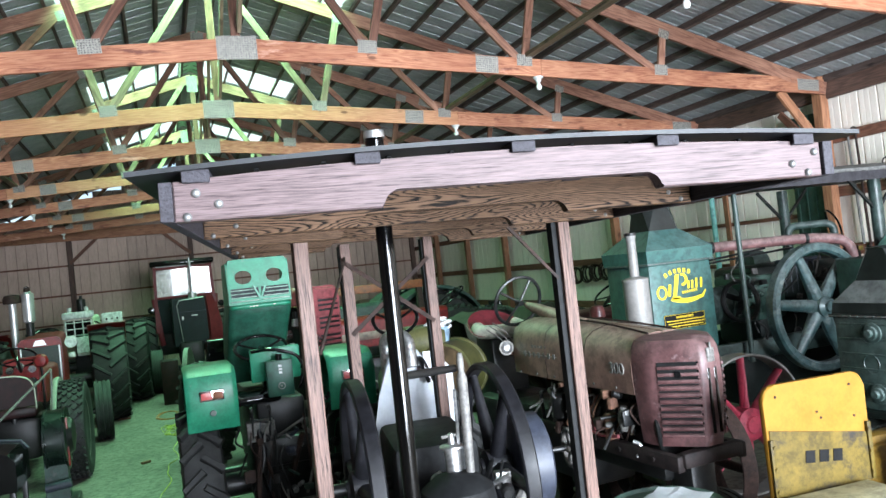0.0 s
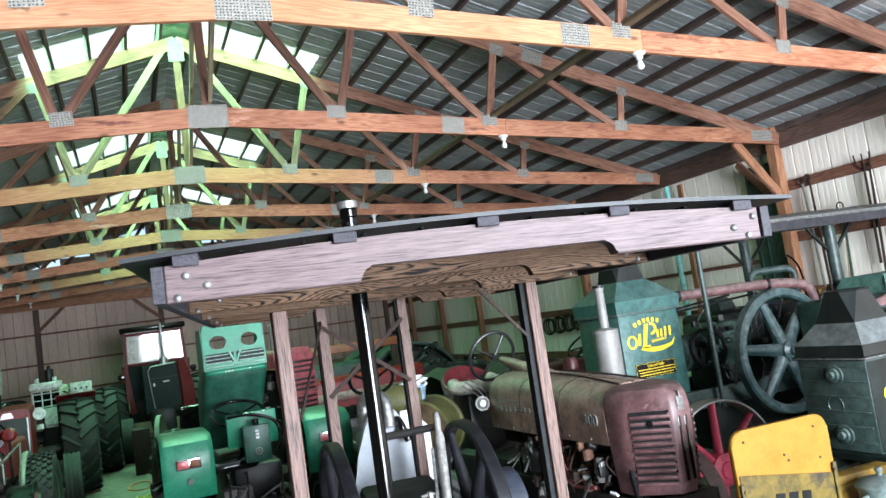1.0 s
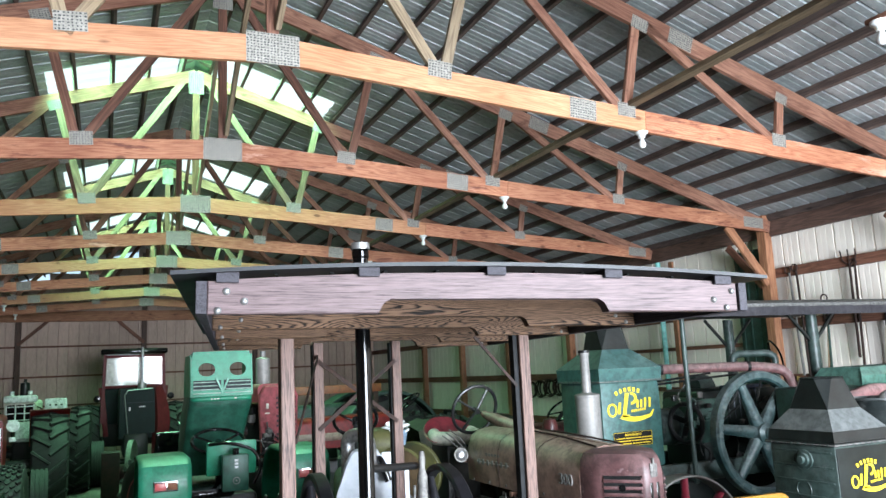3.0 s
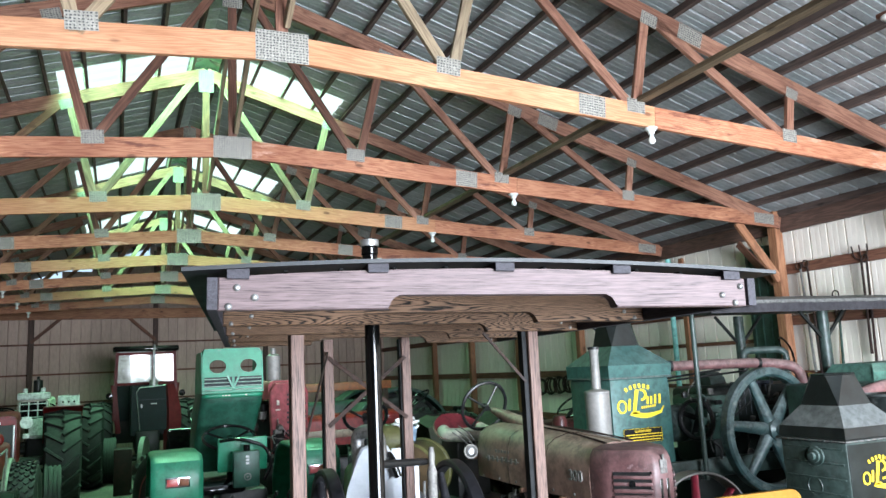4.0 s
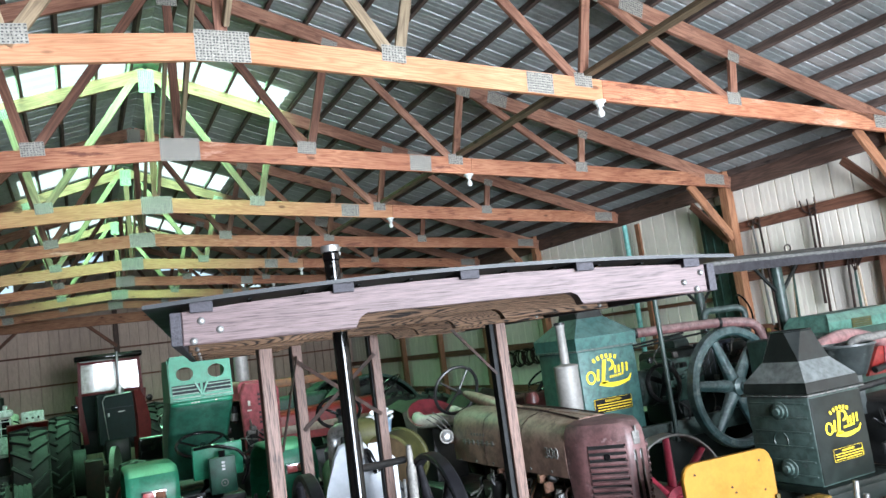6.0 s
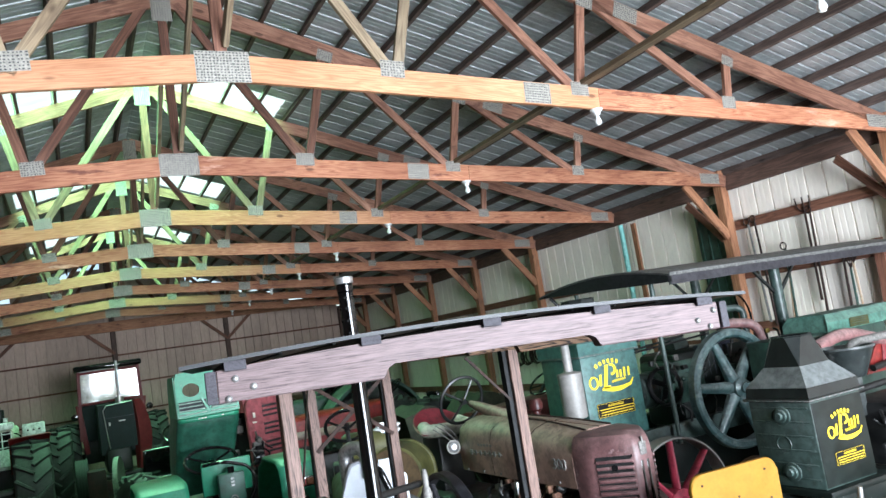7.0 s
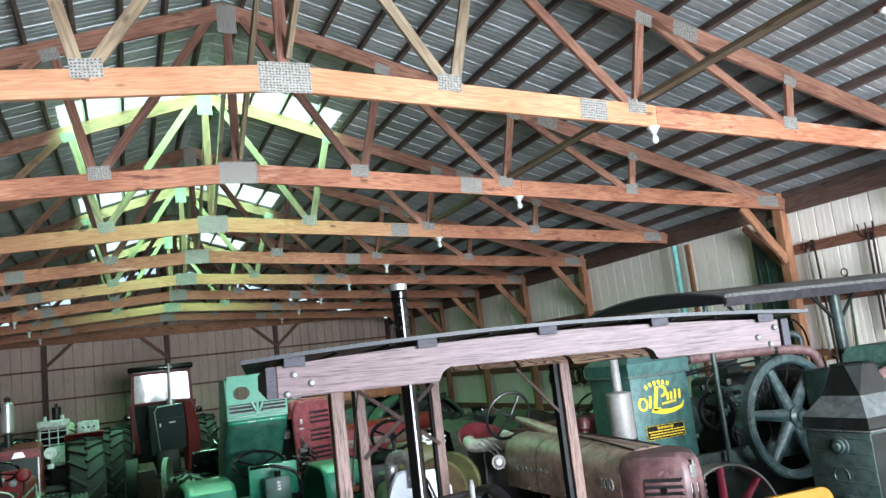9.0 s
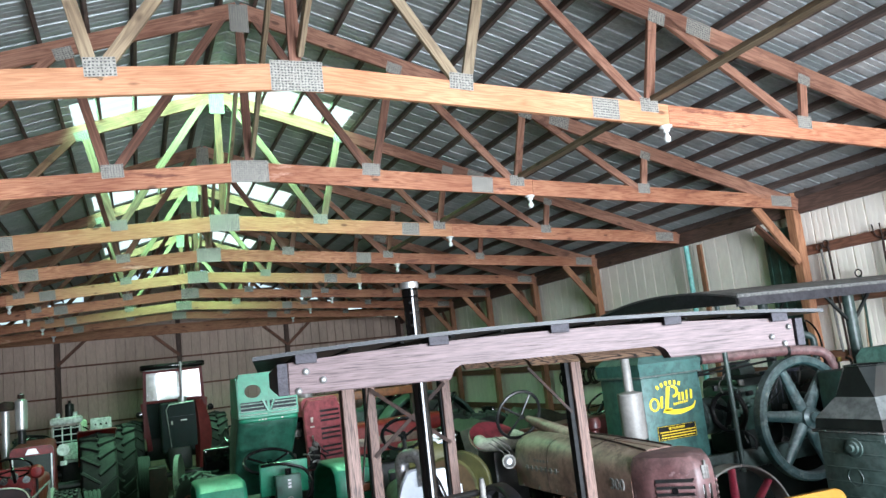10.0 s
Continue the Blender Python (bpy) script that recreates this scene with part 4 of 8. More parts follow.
def hood_shape(bm, y0, y1, zb, zt, w0, w1, rnd=0.06, drop=0.0, segs=5):
    """A rounded bonnet along local y, open below in effect but closed as a solid."""
    def ring(y, w, t):
        pts = [(-w / 2, y, zb)]
        for k in range(segs + 1):
            a = math.pi - k * math.pi / 2 / segs
            pts.append((-w / 2 + rnd + rnd * math.cos(a), y, t - rnd + rnd * math.sin(a)))
        for k in range(segs + 1):
            a = math.pi / 2 - k * math.pi / 2 / segs
            pts.append((w / 2 - rnd + rnd * math.cos(a), y, t - rnd + rnd * math.sin(a)))
        pts.append((w / 2, y, zb))
        return [Vector(p) for p in pts]
    ys = np.linspace(y0, y1, 7)
    rings = []
    for k, y in enumerate(ys):
        f = k / 6
        rings.append(ring(y, w0 + (w1 - w0) * f, zt - drop * f))
    loft(bm, rings)
    return bm


def clutter(parent, x, y, z, n, seed, mats, name="fitting"):
    """Small fittings scattered in a box: bent lines, bolts, brackets and caps, each its own part."""
    rg = random.Random(seed)
    for k in range(n):
        p = Vector((rg.uniform(*x), rg.uniform(*y), rg.uniform(*z)))
        bm = nb()
        kind = k % 5
        if kind < 2:
            q = p + Vector((rg.uniform(-0.1, 0.1), rg.uniform(-0.1, 0.1), rg.uniform(-0.22, -0.05)))
            mid = (p + q) / 2 + Vector((rg.uniform(-0.06, 0.06), rg.uniform(-0.04, 0.04), rg.uniform(-0.03, 0.05)))
            tube(bm, bend([tuple(p), tuple(mid), tuple(q)], 6), rg.choice((0.005, 0.008, 0.012)), 7)
            nm = "line"
        elif kind == 2:
            bx(bm, tuple(p), (rg.uniform(0.03, 0.09), rg.uniform(0.02, 0.05), rg.uniform(0.03, 0.1)), 0.005, (rg.uniform(-15, 15), 0, rg.uniform(-20, 20)))
            nm = "bracket"
        elif kind == 3:
            r = rg.uniform(0.012, 0.035)
            lathe(bm, [(0.001, 0.03), (r * 0.6, 0.03), (r, 0.018), (r, -0.02), (r * 0.5, -0.035), (0.001, -0.035)], tuple(p), (rg.uniform(-1, 1), rg.uniform(-1, 0.2), rg.uniform(-0.3, 1)), 12)
            nm = "cap"
        else:
            d = Vector((rg.uniform(-0.12, 0.12), rg.uniform(-0.06, 0.06), rg.uniform(-0.12, 0.12)))
            cy(bm, tuple(p - d), tuple(p + d), 0.009, n=7)
            nm = "rod"
        part(nm, bm, rg.choice(mats), parent)


# ---- canopied stationary engine on its cart ----
def notched_board(u0, u1, n0, n1, depth, t):
    """A canopy cross board: arched top, a shallow rounded cut-out below from n0 to n1; local x along, y thickness."""
    top = [(x, canopy_top(x)) for x in np.linspace(u0, u1, 21)]
    bot = [(u1, 0.0)]
    r = 0.027
    for a in np.linspace(0, 90, 7):
        q = math.radians(a)
        bot.append((n1 - r * (1 - math.cos(q)), depth * math.sin(q)))
    for a in np.linspace(90, 0, 7):
        q = math.radians(a)
        bot.append((n0 + r * (1 - math.cos(q)), depth * math.sin(q)))
    bot.append((u0, 0.0))
    bm = nb()
    prism(bm, top + bot, pose(0, 0, 0), t, bev=0.0025)
    return bm


def canopy_top(u):
    return 0.090 - 0.056 * u * u


CAN_M = pose(-0.207, 3.572, 0, 0, 0, -9.25)
CAN_Z = 2.189
CAN_SKEW = -0.017


def make_canopy_engine():
    t = thing("canopy_engine", CAN_M, "black flywheel engine on a cart under a stained oak canopy", "engine")
    th = 0.035
    top_m = pose(0, 0, CAN_Z, 0, 1.04, 0)

    def on_top(v):
        return top_m @ pose(CAN_SKEW * v, v, 0)

    # cross boards with bolts, one behind another under the roof
    for k, v in enumerate((0.0, 0.5, 0.98, 1.48, 1.9)):
        ob = part("cross_board", notched_board(-0.62, 0.63, -0.263, 0.282, 0.031, th), M_OAKBROWN if k else M_OAK, t, "arched oak cross board with a cut-out", m=on_top(v))
        bolts = ((-0.582, 0.047), (-0.546, 0.026), (-0.599, 0.007), (0.615, 0.048), (0.564, 0.027), (0.598, 0.008))
        for u, w in bolts if k == 0 else ((-0.546, 0.026), (-0.599, 0.006), (0.566, 0.029), (0.60, 0.010)):
            bm = nb()
            q = 0.76 if k == 0 else 0.6
            lathe(bm, [(0.001, 0.0075 * q), (0.0045 * q, 0.0068 * q), (0.0085 * q, 0.004 * q), (0.0105 * q, 0.0), (0.001, 0.0)], (u, -0.001, w), (0, -1, 0), 14)
            part("bolt", bm, M_BOLT, ob)
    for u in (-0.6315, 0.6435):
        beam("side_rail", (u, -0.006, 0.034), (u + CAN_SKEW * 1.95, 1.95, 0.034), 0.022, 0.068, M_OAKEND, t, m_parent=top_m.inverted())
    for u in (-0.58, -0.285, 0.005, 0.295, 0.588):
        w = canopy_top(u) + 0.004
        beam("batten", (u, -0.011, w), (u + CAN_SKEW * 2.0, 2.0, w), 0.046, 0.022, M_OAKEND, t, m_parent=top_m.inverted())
    bm = nb()
    rings = []
    for v in (-0.022, 2.03):
        top = [(x + CAN_SKEW * v, v, 0.111 - 0.051 * x * x) for x in np.linspace(-0.692, 0.706, 25)]
        rings.append([Vector(p) for p in top] + [Vector((x, y, z - 0.0085)) for x, y, z in top[::-1]])
    loft(bm, rings)
    roof = part("canopy_roof", bm, M_SHEET, t, "thin dark arched sheet roof", m=top_m)
    bm = nb()
    for x in np.linspace(-0.6, 0.6, 11):
        z = 0.1015 - 0.051 * x * x
        bx(bm, (x, 1.02, z - 0.002), (0.008, 1.96, 0.004))
    part("seam", bm, M_DECALBLK, roof)
    # posts, square to the barn
    for u, v, w, k in ((-0.407, 1.04, 0.047, 0), (0.448, 1.04, 0.042, 0.019), (-0.196, 2.17, 0.048, 0.004), (0.194, 2.19, 0.046, 0.007)):
        beam("post", (u, v, 0.47), (u, v, CAN_Z + 0.04), w, w, M_OAKPOST, t, up=(-0.16, 0.987, 0))
        # black strip stands in for the shaded left side of the post
        if k:
            x = u - (w + k) / 2 - 0.001
            beam("edge_strip", (x, v + 0.006, 0.5), (x, v + 0.006, CAN_Z + 0.03), k, w * 0.8, M_ENGINE, t, up=(-0.16, 0.987, 0))
    # straps between the rear posts and a brace at the front one
    beam("brace_rod", (0.405, 1.0, 2.0), (0.25, 0.985, 2.18), 0.007, 0.010, M_RUSTDARK, t)
    for p0, p1 in (((-0.198, 2.14, 1.81), (0.19, 2.16, 2.13)), ((-0.198, 2.13, 2.14), (0.19, 2.15, 1.83)), ((-0.375, 1.07, 1.85), (-0.198, 2.14, 2.16))):
        beam("strap", p0, p1, 0.005, 0.019, M_RUSTDARK, t)
    # exhaust
    bm = nb()
    px, py = -0.130, 1.12
    lathe(bm, [(0.028, 0.9), (0.028, 2.485), (0.031, 2.49), (0.031, 2.512), (0.028, 2.517), (0.034, 2.522), (0.034, 2.54), (0.028, 2.545), (0.024, 2.545), (0.024, 2.3)], (px, py, 0), (0, 0, 1), 24)
    pipe = part("exhaust_pipe", bm, M_PIPE, t, "tall glossy black exhaust pipe", sharp=18)
    for a in range(0, 360, 60):
        for z in (2.335, 2.38, 2.425, 2.465):
            bm = nb()
            cy(bm, (0.027, 0, z), (0.0286, 0, z), 0.0055, n=10)
            part("vent_hole", bm, M_DECALBLK, pipe, m=pose(px, py, 0, 0, 0, a + 15))
    bm = nb()
    lathe(bm, [(0.0345, 2.519), (0.0352, 2.522), (0.0352, 2.54), (0.0345, 2.543)], (px, py, 0), (0, 0, 1), 24)
    part("pipe_ring", bm, M_STEEL, pipe, "bright steel ring at the pipe mouth")
    # flywheels and crankshaft
    fv, fz, R = 1.82, 1.21, 0.44
    for u in (-0.24, 0.33):
        steel_wheel(t, (0, 0, 0), R, 0.06, M_FLYBLACK, 6, 0.07, 0.12, rim_t=0.03, spoke_w=0.045, name="flywheel", m=pose(u, fv, fz, 0, 0, 4))
    bm = nb()
    cy(bm, (-0.4, fv, fz), (0.56, fv, fz), 0.028, n=16)
    cy(bm, (0.5, fv - 0.04, fz + 0.035), (0.67, fv - 0.04, fz + 0.035), 0.012, n=10)
    part("crankshaft", bm, M_IRON, t)
    bm = nb()
    lathe(bm, [(0.02, 0.0), (0.19, 0.0), (0.203, 0.01), (0.206, 0.07), (0.203, 0.13), (0.188, 0.14), (0.175, 0.13), (0.17, 0.02), (0.02, 0.02)], (0.39, fv, fz), (1, 0, 0), 40)
    part("belt_pulley", bm, M_GREYSTEEL, t, "blue-grey steel belt pulley")
    steel_wheel(t, (0.655, fv - 0.04, fz + 0.035), 0.085, 0.03, M_LEVER, 5, 0.02, 0.05, rim_t=0.012, flat=False, name="small_pulley")
    # engine block, hopper, cylinder, oiler
    bm = nb()
    bx(bm, (0.045, fv + 0.05, 1.08), (0.34, 0.55, 0.62), 0.03)
    bx(bm, (0.045, fv - 0.25, 1.02), (0.26, 0.3, 0.34), 0.04)
    part("engine_block", bm, M_ENGINE, t, "oily black cast engine block")
    bm = nb()
    lathe(bm, [(0.001, 0.07), (0.08, 0.06), (0.13, 0.02), (0.14, -0.04), (0.14, -0.3), (0.001, -0.3)], (0.06, 1.33, 1.27), (0, 0, 1), 32)
    part("fuel_tank", bm, M_ENGINE, t, "oily black round fuel tank")
    bm = nb()
    lathe(bm, [(0.001, 0.0), (0.046, 0.0), (0.048, 0.008), (0.02, 0.012), (0.02, 0.03), (0.03, 0.034), (0.03, 0.13), (0.046, 0.134), (0.046, 0.142), (0.015, 0.15), (0.012, 0.185), (0.001, 0.19)], (0.065, 1.38, 1.285), (0, 0, 1), 20)
    oiler = part("oiler", bm, M_STEEL, t, "steel drip oiler with two round flanges")
    bm = nb()
    cy(bm, (0.03, 1.38, 1.46), (0.10, 1.38, 1.465), 0.006, n=8)
    part("tap", bm, M_LEVER, oiler)
    bm = nb()
    lathe(bm, [(0.001, 0.012), (0.010, 0.008), (0.013, -0.02), (0.012, -0.06), (0.020, -0.085), (0.0185, -0.25), (0.014, -0.47), (0.001, -0.47)], (0.125, 1.36, 1.75), (0.02, 0.05, 1), 14)
    part("lever", bm, M_LEVER, t, "worn grey upright lever")
    bm = nb()
    cy(bm, (0.095, 1.37, 1.63), (0.085, 1.37, 1.30), 0.006, n=8)
    part("rod", bm, M_STEEL, t)
    bm = nb()
    cy(bm, (-0.130, 1.12, 1.735), (0.11, 1.40, 1.70), 0.014, n=12)
    part("linkage_rod", bm, M_IRON, t)
    bm = nb()
    tube(bm, bend([(0.1, 1.3, 1.3), (0.2, 1.25, 1.12), (0.28, 1.45, 1.0), (0.24, 1.6, 1.15)]), 0.008)
    tube(bm, bend([(0.0, 1.25, 1.2), (-0.1, 1.2, 1.0), (-0.05, 1.35, 0.85)]), 0.009)
    part("fuel_line", bm, M_STEEL, t)
    clutter(t, (0.02, 0.3), (1.3, 1.6), (0.95, 1.35), 22, 31, (M_IRON, M_STEEL, M_LEVER, M_IRON, M_RUSTDARK))
    clutter(t, (0.36, 0.42), (1.6, 2.0), (0.95, 1.45), 12, 32, (M_IRON, M_STEEL, M_LEVER))
    # cart
    bm = nb()
    for u in (-0.4, 0.4):
        bx(bm, (u, 1.3, 0.5), (0.08, 1.75, 0.1), 0.006)
    for v in (0.6, 1.5, 2.1):
        bx(bm, (0, v, 0.42), (0.8, 0.08, 0.08), 0.006)
    part("cart_frame", bm, M_OAK, t)
    bm = nb()
    bx(bm, (0.0, 1.75, 0.66), (0.4, 0.9, 0.25), 0.02)
    part("engine_bed", bm, M_ENGINE, t)
    for u in (-0.55, 0.55):
        for v in (0.75, 1.95):
            steel_wheel(t, (u, v, 0.27), 0.27, 0.07, M_IRON, 8, 0.05, 0.1, rim_t=0.012, flat=False)
    for v in (0.75, 1.95):
        bm = nb()
        cy(bm, (-0.58, v, 0.27), (0.58, v, 0.27), 0.022)
        part("axle", bm, M_IRON, t)
        bm = nb()
        bx(bm, (0, v, 0.34), (0.7, 0.07, 0.1), 0.006)
        part("axle_block", bm, M_IRON, t)
    # cardboard on the deck
    bm = nb()
    bx(bm, (-0.22, 1.2, 0.555), (0.4, 0.5, 0.012), 0.002)
    part("deck_board", bm, M_BOARD, t)


# ---- rows of tractors ----
def tractor(name, label, x, y, head, hood_mat, wheel_mat, Rr=0.72, wr=0.36, track=1.45, wb=2.0, Rf=0.42, wf=0.2, fender_mat=None,
            hood_z=(0.95, 1.5), hood_w=0.5, hood_y=(0.55, 2.35), lug=20, fa=(20, 165), exhaust=None, wheel_z=1.62, seat=True, seat_mat=None, group=""):
    """A row-crop tractor: local y forward, rear axle over the origin."""
    t = thing(name, pose(x, y, 0, 0, 0, head), label, "tractor", group)
    bm = nb()
    bx(bm, (0, wb * 0.45, Rr * 0.92), (0.34, wb * 1.05, 0.42), 0.04)
    bx(bm, (0, 0, Rr), (0.55, 0.5, 0.5), 0.06)
    cy(bm, (-track / 2, 0, Rr), (track / 2, 0, Rr), 0.08)
    part("chassis", bm, M_IRON, t, "greasy dark cast chassis")
    for s in (-1, 1):
        wheel(t, (s * track / 2, 0, Rr), Rr, wr, Rr * 0.62, wheel_mat, lugs=lug, turn=0 if s > 0 else 180)
        wheel(t, (s * (track * 0.42), wb, Rf), Rf, wf, Rf * 0.58, wheel_mat, ribs=4, turn=0 if s > 0 else 180)
        if fender_mat:
            arc_fender(t, (s * track / 2, 0, Rr), Rr + 0.09, wr + 0.06, fa[0], fa[1], fender_mat)
    bm = nb()
    cy(bm, (-track * 0.42, wb, Rf), (track * 0.42, wb, Rf), 0.045)
    bx(bm, (0, wb, Rf + 0.12), (0.3, 0.25, 0.3), 0.03)
    part("front_axle", bm, M_IRON, t)
    bm = nb()
    hood_shape(bm, hood_y[0], hood_y[1], hood_z[0], hood_z[1], hood_w, hood_w, 0.08, 0.03)
    part("hood", bm, hood_mat, t)
    steering_wheel(t, pose(0, 0.32, wheel_z, -35, 0, 0) @ pose(0, 0, 0), 0.22)
    bm = nb()
    cy(bm, (0, 0.34, wheel_z - 0.03), (0, 0.75, wheel_z - 0.4), 0.022)
    part("steering_column", bm, M_IRON, t)
    if seat:
        bm = nb()
        bx(bm, (0, -0.2, 1.12), (0.42, 0.4, 0.08), 0.035)
        bx(bm, (0, -0.42, 1.3), (0.42, 0.07, 0.34), 0.03, (-10, 0, 0))
        part("seat", bm, seat_mat or M_BLACK, t)
        bm = nb()
        cy(bm, (0, -0.2, Rr), (0, -0.2, 1.1), 0.04)
        part("seat_post", bm, M_IRON, t)
    if exhaust:
        ey, ez, er, em = exhaust
        bm = nb()
        lathe(bm, [(0.025, hood_z[1] - 0.05), (0.025, ez - 0.5), (er, ez - 0.48), (er, ez - 0.08), (0.03, ez - 0.06), (0.03, ez), (0.024, ez), (0.024, ez - 0.1)], (0.0, ey, 0), (0, 0, 1), 20)
        part("muffler_pipe", bm, em, t, "upright exhaust pipe with muffler")
    return t


make_canopy_engine()


# ---- decals ----
def ellipse(cx, cz, rx, rz, n=28, a0=0, a1=360):
    return [(cx + rx * math.cos(q), cz + rz * math.sin(q)) for q in np.radians(np.linspace(a0, a1, n, endpoint=(a1 - a0) < 360))]


def flat_ring(bm, cx, cz, rx, rz, t, m, a0=0, a1=360, d=0.003, n=28, shear=0.0):
    """A thin flat ring or arc facing -y."""
    o, i = ellipse(cx, cz, rx, rz, n, a0, a1), ellipse(cx, cz, rx - t, rz - t * 0.8, n, a0, a1)
    rings = [[Vector((o[k][0], 0, o[k][1])), Vector((o[k][0], -d, o[k][1])), Vector((i[k][0], -d, i[k][1])), Vector((i[k][0], 0, i[k][1]))] for k in range(n)]
    if a1 - a0 >= 360:
        vs = [[bm.verts.new(p) for p in r] for r in rings]
        for k in range(n):
            for q in range(4):
                bm.faces.new((vs[k][q], vs[k][(q + 1) % 4], vs[(k + 1) % n][(q + 1) % 4], vs[(k + 1) % n][q]))
    else:
        loft(bm, rings)


def emblem(parent, w, m):
    """A yellow trade mark as plain shapes, with a lettered guarantee plate below; local x across, z up, on the face y = 0."""
    s = w / 0.62

    def mark(name, bm):
        part(name, bm, M_DECALYEL, parent, m=m)

    for k in range(6):
        f = k / 5
        bm = nb()
        bx(bm, ((-0.150 + 0.245 * f) * s, -0.0015, (0.092 + 0.052 * math.sin(math.pi * (0.12 + 0.66 * f))) * s), (0.026 * s, 0.003, 0.036 * s), rot=(0, -34 + 48 * f, 0))
        mark("arc_mark", bm)
    bm = nb()
    flat_ring(bm, -0.205 * s, -0.035 * s, 0.054 * s, 0.06 * s, 0.019 * s, Matrix())
    mark("ring_mark", bm)
    bm = nb()
    prism(bm, [(-0.145 * s, -0.072 * s), (-0.128 * s, 0.03 * s), (-0.104 * s, 0.03 * s), (-0.120 * s, -0.072 * s)], Matrix(), -0.003)
    mark("slant_mark", bm)
    bm = nb()
    prism(bm, [(-0.10 * s, -0.105 * s), (-0.052 * s, 0.11 * s), (-0.012 * s, 0.11 * s), (-0.058 * s, -0.082 * s), (-0.02 * s, -0.082 * s), (-0.02 * s, -0.105 * s)], Matrix(), -0.003)
    mark("stem_mark", bm)
    bm = nb()
    flat_ring(bm, 0.012 * s, 0.062 * s, 0.062 * s, 0.055 * s, 0.027 * s, Matrix(), -95, 100, n=16)
    mark("bowl_mark", bm)
    for x, h in ((0.078, 0.07), (0.118, 0.07), (0.164, 0.085), (0.214, 0.085)):
        bm = nb()
        bx(bm, (x * s, -0.0015, (-0.025 + h / 2) * s), (0.021 * s, 0.003, h * s), rot=(0, 6, 0))
        mark("bar_mark", bm)
    for k in range(7):
        bm = nb()
        bx(bm, ((0.012 + 0.024 * k) * s, -0.0015, (-0.052 + 0.002 * k) * s), (0.014 * s, 0.003, 0.021 * s))
        mark("small_mark", bm)
    bm = nb()
    top = [(x * s, (-0.082 - 0.022 * math.sin(q)) * s) for x, q in zip(np.linspace(-0.10, 0.235, 16), np.linspace(0, math.pi, 16))]
    bot = [(x * s, (-0.100 - 0.045 * math.sin(q)) * s) for x, q in zip(np.linspace(-0.125, 0.25, 16), np.linspace(0.25, math.pi, 16))]
    top[-1], bot[-1] = (0.252 * s, -0.045 * s), (0.256 * s, -0.052 * s)
    loft(bm, [[Vector((p[0], 0, p[1])), Vector((p[0], -0.003, p[1])), Vector((q[0], -0.003, q[1])), Vector((q[0], 0, q[1]))] for p, q in zip(top, bot)])
    mark("swoosh_mark", bm)
    pm = m @ pose(0.0, 0, -0.295 * s)
    bm = nb()
    bx(bm, (0, -0.001, 0), (0.43 * s, 0.002, 0.128 * s))
    plate = part("guarantee_plate", bm, M_DECALBLK, parent, "black plate with yellow lettering and border", m=pm)
    bm = nb()
    for c, d in (((0, 0.059), (0.42, 0.002)), ((0, -0.059), (0.42, 0.002)), ((-0.209, 0), (0.002, 0.118)), ((0.209, 0), (0.002, 0.118))):
        bx(bm, (c[0] * s, -0.003, c[1] * s), (d[0] * s, 0.002, d[1] * s))
    part("plate_border", bm, M_DECALYEL, plate)
    for k, zz in enumerate((0.008, -0.016, -0.040)):
        bm = nb()
        wd = (0.38, 0.36, 0.37)[k]
        x = -wd / 2
        rg = random.Random(k + 3)
        while x < wd / 2:
            q = rg.uniform(0.014, 0.04)
            bx(bm, ((x + q / 2) * s, -0.003, zz * s), (q * s * 0.72, 0.002, 0.008 * s))
            x += q
        part("text_line", bm, M_DECALYEL, plate)
    letters("GUARANTEED", 0.028 * s, plate, pose(0, -0.0035, 0.027 * s, 90, 0, 0), M_DECALYEL)


def letters(text, size, parent, m, mat, depth=0.001):
    cu = bpy.data.curves.new("lettering", "FONT")
    cu.body, cu.size, cu.extrude, cu.align_x = text, size, depth, "CENTER"
    cu.materials.append(mat)
    ob = new("lettering", cu)
    ob.parent = parent
    ob.matrix_local = m
    return ob


# ---- green tractor with its bonnet tipped open ----
def soft_ring(x0, x1, y0, y1, z, r=0.05, n=4):
    pts = []
    for cx, cy_, a0 in ((x1 - r, y1 - r, 0), (x0 + r, y1 - r, 90), (x0 + r, y0 + r, 180), (x1 - r, y0 + r, 270)):
        for k in range(n + 1):
            a = math.radians(a0 + 90 * k / n)
            pts.append(Vector((cx + r * math.cos(a), cy_ + r * math.sin(a), z)))
    return pts


